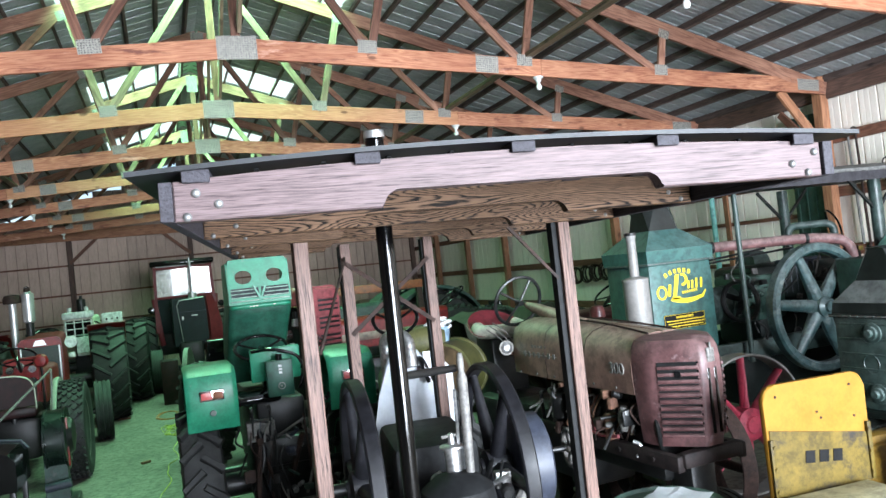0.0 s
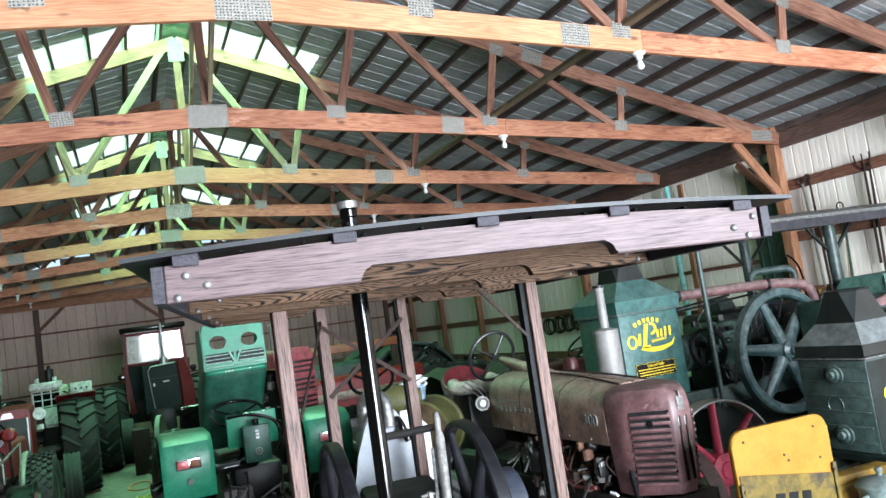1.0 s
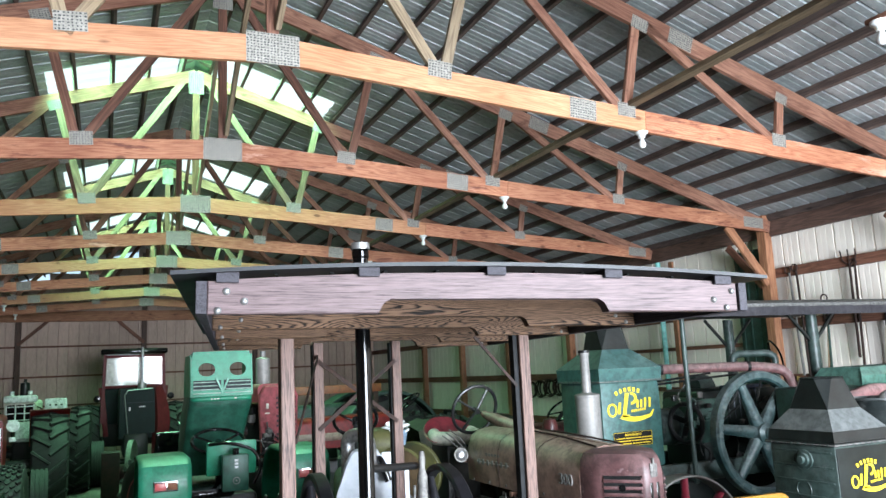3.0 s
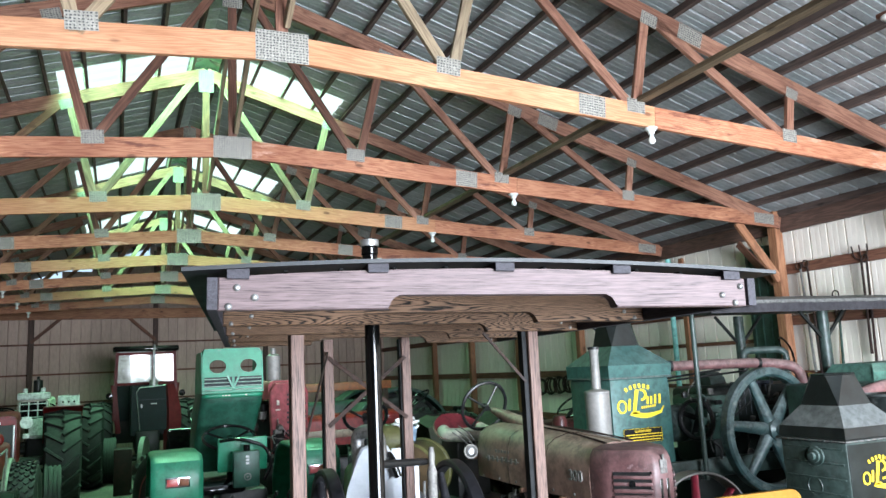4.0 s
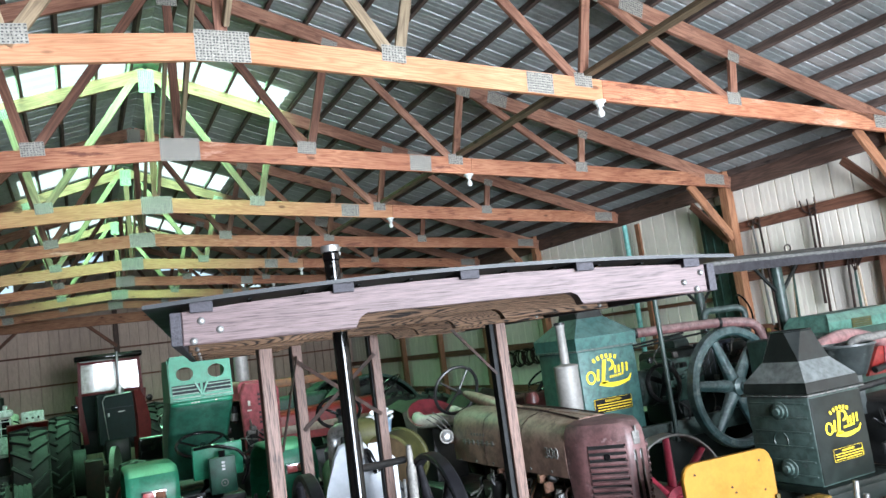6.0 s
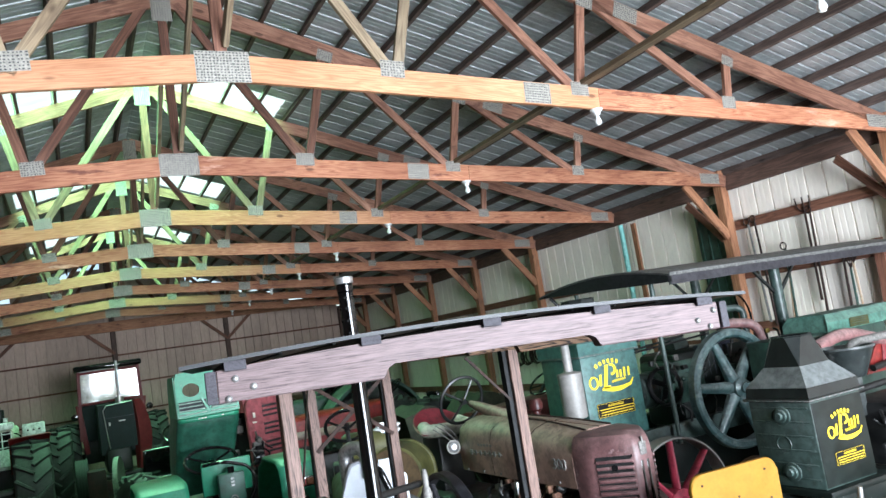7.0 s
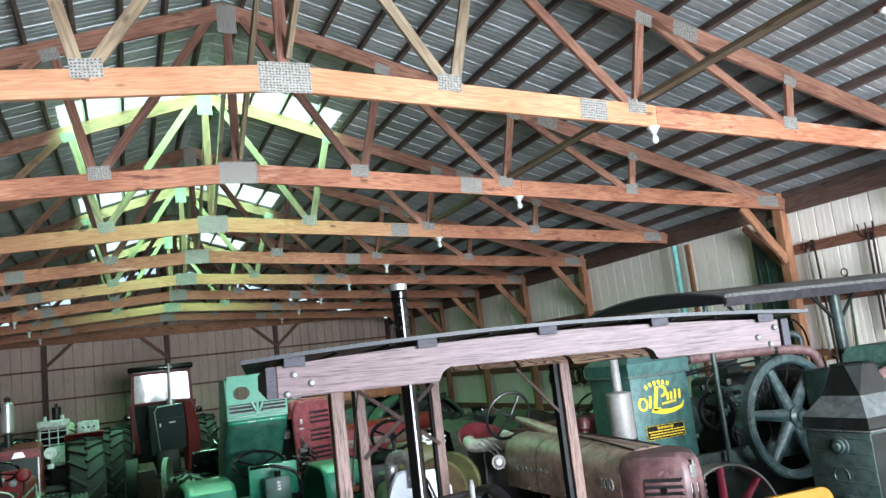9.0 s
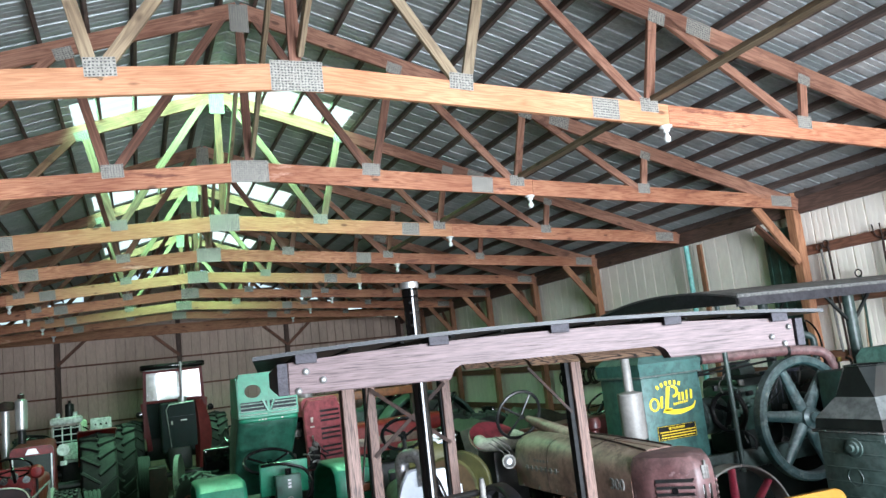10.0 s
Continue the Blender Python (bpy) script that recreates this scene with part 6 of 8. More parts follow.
    part("cushion_roll", bm, M_CREAM, seat, "pale cream vinyl roll round the cushion")
    bm = nb()
    bmesh.ops.create_uvsphere(bm, u_segments=28, v_segments=12, radius=1.0, matrix=pose(0, -0.19, 1.515, 6, 0, 0) @ Matrix.Diagonal((0.17, 0.14, 0.035, 1)))
    part("cushion", bm, M_SEATRED, seat)
    bm = nb()
    bx(bm, (0, -0.2, 1.23), (0.3, 0.3, 0.5), 0.03)
    part("seat_support", bm, M_IRON, t)


# ---- tractor hidden behind, with red iron wheels and a silver stack ----
def make_iron_wheel_tractor():
    t = thing("iron_wheel_tractor", pose(2.55, 7.3, 0, 0, 0, 176), "old dark green tractor with an upright silver muffler", "tractor", "parked tractors")
    for s in (-1, 1):
        steel_wheel(t, (s * 0.30, 0.3, 0.45), 0.45, 0.12, M_RUSTDARK, 6, 0.10, 0.12, rim_t=0.016, spoke_w=0.06, m=pose(s * 0.30, 0.3, 0.45))
        steel_wheel(t, (s * 0.42, -0.75, 0.62), 0.62, 0.25, M_RUSTDARK, 8, 0.12, 0.2, rim_t=0.016, spoke_w=0.05)
    bm = nb()
    bx(bm, (0, -0.3, 0.75), (0.36, 1.6, 0.35), 0.04)
    cy(bm, (-0.36, 0.3, 0.45), (0.36, 0.3, 0.45), 0.04)
    bx(bm, (0, 0.3, 0.55), (0.2, 0.2, 0.3), 0.02)
    cy(bm, (-0.42, -0.75, 0.62), (0.42, -0.75, 0.62), 0.05)
    part("chassis", bm, M_IRON, t)
    bm = nb()
    hood_shape(bm, -0.5, 0.42, 0.95, 1.25, 0.34, 0.34, 0.08)
    part("bonnet", bm, M_IRON, t)
    bm = nb()
    p = (0.13, 0.25, 0)
    lathe(bm, [(0.03, 1.25), (0.03, 1.478), (0.085, 1.482), (0.094, 1.487), (0.096, 1.495), (0.096, 1.815), (0.0985, 1.818), (0.0985, 1.832), (0.09, 1.838), (0.05, 1.846), (0.036, 1.852), (0.034, 2.13), (0.04, 2.14), (0.04, 2.165), (0.032, 2.17), (0.028, 2.17), (0.028, 2.0)], p, (0, 0, 1), 26)
    st = part("muffler_pipe", bm, M_SILVER, t, "silver painted muffler on an upright pipe")
    bm = nb()
    lathe(bm, [(0.03, 0), (0.045, 0.004), (0.045, 0.022), (0.03, 0.026)], (p[0], p[1], 2.15), (0, 0, 1), 20, closed=True)
    part("clamp", bm, M_IRON, st)
    bm = nb()
    lathe(bm, [(0.001, 0.30), (0.05, 0.29), (0.065, 0.25), (0.065, 0.2), (0.04, 0.18), (0.035, 0.0), (0.001, 0.0)], (0.05, -0.55, 1.32), (0, 0, 1), 18)
    part("air_cleaner", bm, M_DKRED, t, "red mushroom air cleaner")


# ---- oil-cooled tractors with square radiator towers ----
def tower(parent, m, w, z0, z1, body_mat, hop_mat, skirt, shoulder_z, shoulder, top_z, top, ports, top_mat=None, flare=0.0):
    """Radiator tower: body, flanged hopper with two slopes, rivets; local origin under its middle."""
    def sq(a, z):
        return [Vector((-a, -a, z)), Vector((a, -a, z)), Vector((a, a, z)), Vector((-a, a, z))]
    bm = nb()
    bx(bm, (0, 0, (z0 + z1) / 2), (2 * w, 2 * w, z1 - z0), 0.008)
    body = part("radiator_body", bm, body_mat, parent, m=m)
    bm = nb()
    f = w + 0.022
    loft(bm, [sq(w + flare, z1 + skirt), sq(shoulder, shoulder_z)])
    part("hopper", bm, hop_mat, parent, m=m, sharp=20)
    bm = nb()
    loft(bm, [sq(f, z1 + 0.002), sq(f, z1 + 0.02), sq(w + 0.008 + flare * 0.4, z1 + 0.022), sq(w + flare, z1 + skirt - 0.001)])
    part("collar", bm, top_mat if hop_mat is M_HOODGREY else hop_mat, parent, m=m)
    bm = nb()
    for sx, sy in ((0, -1), (0, 1), (-1, 0), (1, 0)):
        bx(bm, (sx * (f + 0.001), sy * (f + 0.001), z1 + 0.011), (2 * f if sx == 0 else 0.006, 2 * f if sy == 0 else 0.006, 0.008), 0.001)
    part("flange_edge", bm, M_LEVER, body, "bare worn metal flange edge")
    bm = nb()
    vs0 = [bm.verts.new(p) for p in sq(shoulder * 0.99, shoulder_z - 0.002)]
    vs1 = [bm.verts.new((top * 1.36 * math.cos(math.radians(202.5 + 45 * k)), top * 1.36 * math.sin(math.radians(202.5 + 45 * k)), top_z)) for k in range(8)]
    for k in range(4):
        bm.faces.new((vs0[k], vs1[(2 * k + 1) % 8], vs1[2 * k]))
        bm.faces.new((vs0[k], vs0[(k + 1) % 4], vs1[(2 * k + 2) % 8], vs1[(2 * k + 1) % 8]))
    part("chimney", bm, top_mat or hop_mat, parent, m=m, sharp=10)
    bm = nb()
    rim = [(top * 1.36 * math.cos(math.radians(22.5 + 45 * k)), top * 1.36 * math.sin(math.radians(22.5 + 45 * k)), top_z) for k in range(9)]
    tube(bm, rim, 0.007, 6)
    part("chimney_rim", bm, top_mat or hop_mat, parent, m=m)
    for k in range(9):
        u = -w + 2 * w * (k + 0.5) / 9
        for x, y in ((u, -f), (-f, u)):
            bm = nb()
            bx(bm, (x, y, z1 + 0.011), (0.012, 0.012, 0.012), 0.002)
            part("rivet", bm, M_OPGREEN, body)
    if ports:
        for z in ports:
            bm = nb()
            lathe(bm, [(0.001, 0.05), (0.022, 0.05), (0.024, 0.03), (0.04, 0.028), (0.042, 0.012), (0.06, 0.01), (0.062, 0.0), (0.001, 0.0)], (-w, -w * 0.08, z), (-1, 0, 0), 24)
            part("port", bm, M_OPGREEN, body)
        for k in range(6):
            bm = nb()
            bx(bm, (-w - 0.003, 0, z0 + 0.06 + (z1 - z0 - 0.1) * k / 5), (0.006, 2 * w * 0.9, 0.012), 0.002)
            part("pressed_rib", bm, body_mat, body)
        for z in (z0 + 0.1, (z0 + z1) / 2, z1 - 0.1):
            bm = nb()
            ringtorus(bm, (-w - 0.001, w * 0.05, z), (1, 0, 0), 0.055, 0.004, 24, 6)
            part("pressed_ring", bm, body_mat, body)
    return body


def make_tower_tractor_large():
    t = thing("oil_tractor", pose(3.235, 7.92, 0), "large blue-green oil-cooled tractor with tall radiator tower", "tractor", "oil-cooled tractors")
    body = tower(t, Matrix(), 0.315, 0.95, 1.895, M_TEAL, M_TEAL, 0.125, 2.19, 0.15, 2.42, 0.115, None, M_CHIMNEY, 0.024)
    emblem(body, 0.60, pose(-0.014, -0.3185, 1.695))
    # side frame, engine, belt wheel
    bm = nb()
    for y in (-0.36, 0.5):
        bx(bm, (1.3, y, 1.08), (3.2, 0.07, 0.16), 0.01)
    bx(bm, (0.0, 0.07, 0.98), (0.5, 0.9, 0.1), 0.01)
    part("frame_rail", bm, M_OPGREEN, t, "dark green riveted frame rails")
    bm = nb()
    bx(bm, (1.45, 0.05, 1.42), (1.2, 0.56, 0.72), 0.06)
    bx(bm, (1.5, 0.1, 0.8), (1.7, 0.4, 0.5), 0.04)
    part("engine", bm, M_OPDARK, t, "near-black green two-cylinder engine block")
    bm = nb()
    bx(bm, (0.98, 0.0, 1.50), (0.4, 0.5, 0.42), 0.05)
    part("crankcase", bm, M_DKGREEN, t)
    bm = nb()
    lathe(bm, [(0.001, 0), (0.15, 0), (0.17, 0.02), (0.17, 0.18), (0.18, 0.19), (0.18, 0.22), (0.17, 0.23), (0.17, 0.4), (0.001, 0.4)], (0.5, 0.05, 1.45), (1, 0, 0), 26)
    part("cylinder", bm, M_OPGREEN, t)
    bm = nb()
    bx(bm, (2.3, 0.1, 1.35), (0.7, 0.7, 0.6), 0.05)
    part("gearbox", bm, M_OPGREEN, t)
    for k in range(6):
        bm = nb()
        cy(bm, (1.2 + k * 0.07, -0.22, 1.5), (1.2 + k * 0.07, -0.22, 1.78), 0.012, n=8)
        part("pushrod", bm, M_GREYSTEEL, t)
    bm = nb()
    bx(bm, (1.38, -0.22, 1.79), (0.46, 0.1, 0.035), 0.01)
    part("rocker_bar", bm, M_GREYSTEEL, t)
    fm = pose(1.115, -0.66, 1.395, 0, 0, 90) @ pose(0, 0, 0, 8, 0, 0)
    steel_wheel(t, (0, 0, 0), 0.545, 0.11, M_FLYTEAL, 6, 0.09, 0.2, rim_t=0.08, spoke_w=0.095, name="flywheel", m=fm)
    bm = nb()
    cy(bm, (1.125, -0.75, 1.39), (1.125, 0.3, 1.39), 0.04)
    part("crankshaft", bm, M_STEEL, t)
    bm = nb()
    tube(bm, bend([(0.25, 0.0, 1.985), (0.9, -0.15, 1.985), (1.5, -0.32, 1.975), (1.77, -0.44, 1.93), (1.83, -0.46, 1.68)], 10), 0.047, 18)
    part("cooling_pipe", bm, M_REDPIPE, t, "thick dull red cooling pipe")
    bm = nb()
    cy(bm, (0.52, -0.062, 1.985), (0.56, -0.072, 1.985), 0.053, n=18)
    part("pipe_clamp", bm, M_IRON, t)
    bm = nb()
    cy(bm, (1.40, -0.292, 1.977), (1.43, -0.30, 1.976), 0.053, n=18)
    part("pipe_clamp", bm, M_IRON, t)
    bm = nb()
    tube(bm, bend([(1.72, 0.2, 1.7), (1.72, 0.2, 2.06), (1.78, 0.19, 2.1), (2.1, 0.08, 2.1), (2.16, 0.05, 2.06), (2.16, 0.05, 1.75)], 8), 0.036, 14)
    part("intake_elbow", bm, M_OPGREEN, t, "dull green elbow pipe")
    bm = nb()
    lathe(bm, [(0.001, 0.1), (0.12, 0.1), (0.13, 0.06), (0.13, -0.1), (0.001, -0.1)], (1.25, 0.2, 1.78), (1, 0, 0), 24)
    part("magneto_drum", bm, M_OPGREEN, t)
    bm = nb()
    ringtorus(bm, (0.6, -0.3, 1.5), (1, 0.25, 0), 0.17, 0.022, 30, 8)
    for a in range(4):
        q = math.radians(20 + 90 * a)
        bx(bm, (0.61, -0.3 + 0.085 * math.cos(q), 1.5 + 0.085 * math.sin(q)), (0.014, 0.15, 0.05), 0.004, (20 + 90 * a, 0, 20))
    part("fan_wheel", bm, M_IRON, t, "black iron cooling fan")
    clutter(t, (0.42, 2.1), (-0.42, -0.28), (1.15, 1.85), 46, 35, (M_IRON, M_DKGREEN, M_OPGREEN, M_LEVER, M_IRON))
    # rods and lines from the tower
    for z, x in ((1.885, 0.9), (1.86, 1.2)):
        bm = nb()
        tube(bm, [(0.3, -0.33, z), (x, -0.34, z + 0.05)], 0.01)
        part("rod", bm, M_IRON, t)
    # awning: posts, braces, roof
    aw = [(0.50, -0.48), (0.62, 0.85), (2.10, -0.5), (2.35, 0.85)]
    for k, (x, y) in enumerate(aw):
        bm = nb()
        r = 0.022 if x < 1 else 0.055
        cy(bm, (x, y, 1.0), (x, y, 2.50), r, n=14)
        po = part("awning_post", bm, M_OPGREEN, t)
        for d in ((), (-0.34,), (-0.35, 0.35), (-0.35, 0.35))[k]:
            bm = nb()
            bx(bm, (x + d / 2, y, 2.33), (0.48, 0.025, 0.03), 0.004, (0, 45 if d < 0 else -45, 0))
            part("awning_brace", bm, M_CHIMNEY, po)
    bm = nb()
    bx(bm, (1.82, -0.52, 1.84), (0.05, 0.012, 0.042), 0.003)
    tag = part("yellow_tag", bm, M_MUDYELLOW, t)
    bm = nb()
    bx(bm, (1.82, -0.5, 1.74), (0.02, 0.02, 0.25), 0.003)
    part("tag_stem", bm, M_IRON, tag)
    x0, x1, y0, y1 = 0.32, 3.75, -0.93, 0.95
    rise = lambda y: 0.105 * (1 - ((y - 0.01) / 0.94) ** 2) + 0.02 * (y - y0) / (y1 - y0)
    skew = lambda y: -0.12 * (y - y0) / (y1 - y0)
    ys = [y0 + (y1 - y0) * k / 14 for k in range(15)]
    bm = nb()
    rings = []
    for k in range(25):
        z = 2.505 + 0.0015 * math.sin(k * 1.1) + 0.02 * (k / 24)
        x = x0 + (x1 - x0) * k / 24
        rings.append([Vector((x + skew(y), y, z + rise(y))) for y in ys] + [Vector((x + skew(y), y, z + rise(y) - 0.016)) for y in ys[::-1]])
    loft(bm, rings)
    roof = part("awning_roof", bm, M_AWNING, t, "long dusty dark awning roof")
    # closed arched end, flat below
    bm = nb()
    rings = []
    for y in ys:
        e = x0 + skew(y) + 0.012
        low = 2.435 + 0.085 * (y - y0) / (y1 - y0)
        rings.append([Vector((e, y, 2.49 + rise(y))), Vector((e + 0.014, y, 2.49 + rise(y))), Vector((e + 0.014, y, min(low, 2.486 + rise(y)))), Vector((e, y, min(low, 2.486 + rise(y))))])
    loft(bm, rings)
    part("awning_end", bm, M_ENGINE, roof, "black arched end sheet")
    rng = random.Random(77)
    bm = nb()
    rings, ragged = [], []
    for k in range(90):
        f = k / 89
        x = x0 + 0.01 + (x1 - x0 - 0.02) * f
        z = 2.50 + 0.02 * f
        d = 0.085 + 0.0015 * math.sin(k * 0.6)
        rings.append([Vector((x, y0 + 0.01, z)), Vector((x, y0 + 0.03, z)), Vector((x, y0 + 0.03, z - d)), Vector((x, y0 + 0.01, z - d))])
        h = rng.uniform(0.001, 0.012)
        ragged.append([Vector((x, y0 - 0.004, z + 0.02)), Vector((x, y0 + 0.012, z + 0.026)), Vector((x, y0 + 0.006, z - h)), Vector((x, y0 - 0.002, z - h))])
    loft(bm, rings)
    part("awning_valance", bm, M_VALANCE, roof, "dark hanging front edge")
    bm = nb()
    loft(bm, ragged)
    part("ragged_edge", bm, M_FRAY, roof, "dusty frayed sheet edge")
    # road wheels
    for y in (-0.35, 0.75):
        steel_wheel(t, (0, 0, 0), 0.56, 0.16, M_CRIMSON, 8, 0.13, 0.16, rim_t=0.018, spoke_w=0.045, m=pose(0.2, -0.66 if y < 0 else 0.8, 0.56, 0, 0, 90) @ pose(0, 0, 0, 1), mat_rim=M_SILVER)
        steel_wheel(t, (0, 0, 0), 0.78, 0.35, M_OPGREEN, 12, 0.13, 0.3, rim_t=0.025, spoke_w=0.06, m=pose(2.6, y * 1.1 - 0.05, 0.78, 0, 0, 90))
    bm = nb()
    cy(bm, (0.2, -0.66, 0.56), (0.2, 0.8, 0.56), 0.05)
    cy(bm, (2.6, -0.5, 0.78), (2.6, 0.9, 0.78), 0.06)
    bx(bm, (0, 0.1, 0.72), (0.3, 0.3, 0.5), 0.03)
    part("axle", bm, M_IRON, t)


def make_tower_tractor_small():
    t = thing("oil_tractor", pose(3.37, 5.74, 0), "small bottle-green oil-cooled tractor with hopper-topped radiator", "tractor", "oil-cooled tractors")
    body = tower(t, Matrix(), 0.25, 0.93, 1.49, M_OPGREEN, M_HOODGREY, 0.092, 1.709, 0.15, 1.905, 0.10, (1.40, 1.03), M_CHIMNEY)
    bm = nb()
    bx(bm, (0, -0.252, 1.21), (0.49, 0.006, 0.54), 0.002)
    part("side_plate", bm, M_OPDARK, body, "glossy near-black side plate")
    emblem(body, 0.41, pose(0.02, -0.2565, 1.295))
    bm = nb()
    bx(bm, (0.05, 0, 0.905), (0.66, 0.6, 0.045), 0.008)
    bx(bm, (1.0, -0.22, 0.83), (2.4, 0.06, 0.13), 0.008)
    bx(bm, (1.0, 0.24, 0.83), (2.4, 0.06, 0.13), 0.008)
    part("frame_rail", bm, M_OPDARK, t, "black frame rails")
    bm = nb()
    bx(bm, (0.98, 0.0, 1.12), (0.8, 0.42, 0.46), 0.05)
    part("engine", bm, M_IRON, t)
    bm = nb()
    bx(bm, (1.6, 0.0, 1.1), (0.5, 0.5, 0.42), 0.05)
    part("gearbox", bm, M_IRON, t)
    bm = nb()
    lathe(bm, [(0.001, 0.0), (0.10, 0.0), (0.11, 0.02), (0.185, 0.2), (0.195, 0.205), (0.195, 0.22), (0.178, 0.22), (0.10, 0.05), (0.001, 0.05)], (0.56, 0.02, 1.53), (0, 0, 1), 28)
    bx(bm, (0.56, 0.02, 1.4), (0.1, 0.1, 0.3), 0.01)
    part("funnel", bm, M_HOODGREY, t, "dark open funnel hopper")
    bm = nb()
    tube(bm, bend([(0.58, 0.0, 1.65), (0.58, 0.0, 1.75), (0.66, 0.0, 1.77), (1.3, -0.02, 1.78), (2.0, -0.05, 1.79)], 8), 0.03, 14)
    part("exhaust_pipe", bm, M_LEVER, t, "dull grey bent exhaust pipe")
    bm = nb()
    tube(bm, bend([(0.25, -0.05, 1.42), (0.62, -0.09, 1.46), (1.0, -0.12, 1.47), (1.3, -0.1, 1.4)], 6), 0.024, 12)
    part("intake_pipe", bm, M_IRON, t)
    rg = random.Random(8)
    for k in range(12):
        x = 0.4 + k * 0.09
        bm = nb()
        tube(bm, bend([(x, -0.2, rg.uniform(1.2, 1.45)), (x + rg.uniform(-0.1, 0.1), -0.28, rg.uniform(1.1, 1.4)), (x + rg.uniform(-0.05, 0.15), -0.22, rg.uniform(0.95, 1.15))], 5), rg.choice((0.008, 0.012, 0.018)), 8)
        part("oil_line", bm, rg.choice((M_IRON, M_IRON, M_LEVER, M_STEEL)), t)
    clutter(t, (0.4, 1.6), (-0.32, -0.18), (0.95, 1.5), 36, 36, (M_IRON, M_IRON, M_LEVER, M_OPGREEN, M_STEEL))
    steel_wheel(t, (0, 0, 0), 0.36, 0.07, M_IRON, 6, 0.06, 0.1, rim_t=0.05, spoke_w=0.06, name="flywheel", m=pose(1.25, -0.36, 1.2, 0, 0, 90))
    bm = nb()
    for k in range(3):
        lathe(bm, [(0.02, 0.0), (0.035, 0.02), (0.035, 0.1), (0.02, 0.12)], (0.85 + k * 0.14, -0.1, 1.36), (0, 0, 1), 12)
    part("oil_cup", bm, M_STEEL, t)
    for y in (-0.3, 0.3):
        steel_wheel(t, (0, 0, 0), 0.38, 0.12, M_OPGREEN, 8, 0.08, 0.12, rim_t=0.015, m=pose(0.05, y, 0.38, 0, 0, 90))
        steel_wheel(t, (0, 0, 0), 0.58, 0.2, M_OPGREEN, 10, 0.1, 0.2, rim_t=0.02, m=pose(1.9, y * 1.3, 0.58, 0, 0, 90))
    bm = nb()
    cy(bm, (0.05, -0.3, 0.38), (0.05, 0.3, 0.38), 0.04)
    cy(bm, (1.9, -0.4, 0.58), (1.9, 0.4, 0.58), 0.05)
    bx(bm, (0.05, 0, 0.6), (0.2, 0.2, 0.5), 0.02)
    bx(bm, (1.7, 0, 0.72), (0.5, 0.4, 0.3), 0.03)
    part("axle", bm, M_IRON, t)


def make_green_chest_machine():
    t = thing("green_thresher", pose(5.1, 6.95, -0.1), "green sheet-metal farm machine with a pale maker's panel", "farm machine")
    bm = nb()
    sec = [(-0.24, 1.87), (-0.25, 1.96), (-0.2, 2.035), (0.2, 2.035), (0.24, 1.96), (0.24, 1.87)]
    loft(bm, [[Vector((x + (0.05 if z > 2 else 0), y, z + 0.01 * x)) for y, z in sec] for x in (-0.08, 0.92)])
    part("green_hood", bm, M_CHEST, t, "long pale green sheet-metal hood")
    bm = nb()
    bx(bm, (0.36, -0.252, 1.925), (0.27, 0.008, 0.085), 0.003)
    panel = part("maker_panel", bm, M_OLIVE, t, "pale panel with unreadable lettering")
    for k in range(4):
        bm = nb()
        bx(bm, (0.36, -0.258, 1.955 - k * 0.02), (0.23 - 0.04 * (k % 2), 0.004, 0.006))
        part("text_line", bm, M_DKGREEN, panel)
    bm = nb()
    tube(bm, bend([(-0.4, -0.34, 1.78), (-0.1, -0.35, 1.845), (0.1, -0.35, 1.83), (0.5, -0.34, 1.72)], 8), 0.055, 14)
    part("pink_belt_guard", bm, M_DUSTPINK, t, "faded pink-red rolled belt cover")
    bm = nb()
    prism(bm, [(0.16, 1.45), (0.66, 1.45), (0.50, 1.70), (0.36, 1.69)], pose(0, -0.36, 0), 0.03)
    part("red_guard", bm, M_RED, t, "bright red triangular guard")
    bm = nb()
    bx(bm, (0.43, -0.37, 1.575), (0.04, 0.012, 0.22), 0.002, (0, 12, 0))
    part("guard_rib", bm, M_PINKRED, t)
    for p0, p1 in (((0.5, -0.42, 1.8), (0.75, -0.42, 1.3)), ((0.2, -0.4, 1.5), (0.8, -0.42, 1.56))):
        bm = nb()
        cy(bm, p0, p1, 0.03, n=12)
        part("black_arm", bm, M_IRON, t)
    bm = nb()
    bx(bm, (0.1, 0.02, 1.2), (1.4, 0.46, 1.36), 0.03)
    part("body", bm, M_DKGREEN, t)
    for x in (-0.7, 0.7):
        for y in (-0.3, 0.3):
            steel_wheel(t, (0, 0, 0), 0.38, 0.1, M_RUST, 8, 0.07, 0.1, rim_t=0.014, flat=False, m=pose(x, y, 0.48, 0, 0, 90))
        bm = nb()
        cy(bm, (x, -0.3, 0.48), (x, 0.3, 0.48), 0.03)
        bx(bm, (x, 0, 0.6), (0.12, 0.4, 0.3), 0.02)
        part("axle", bm, M_IRON, t)


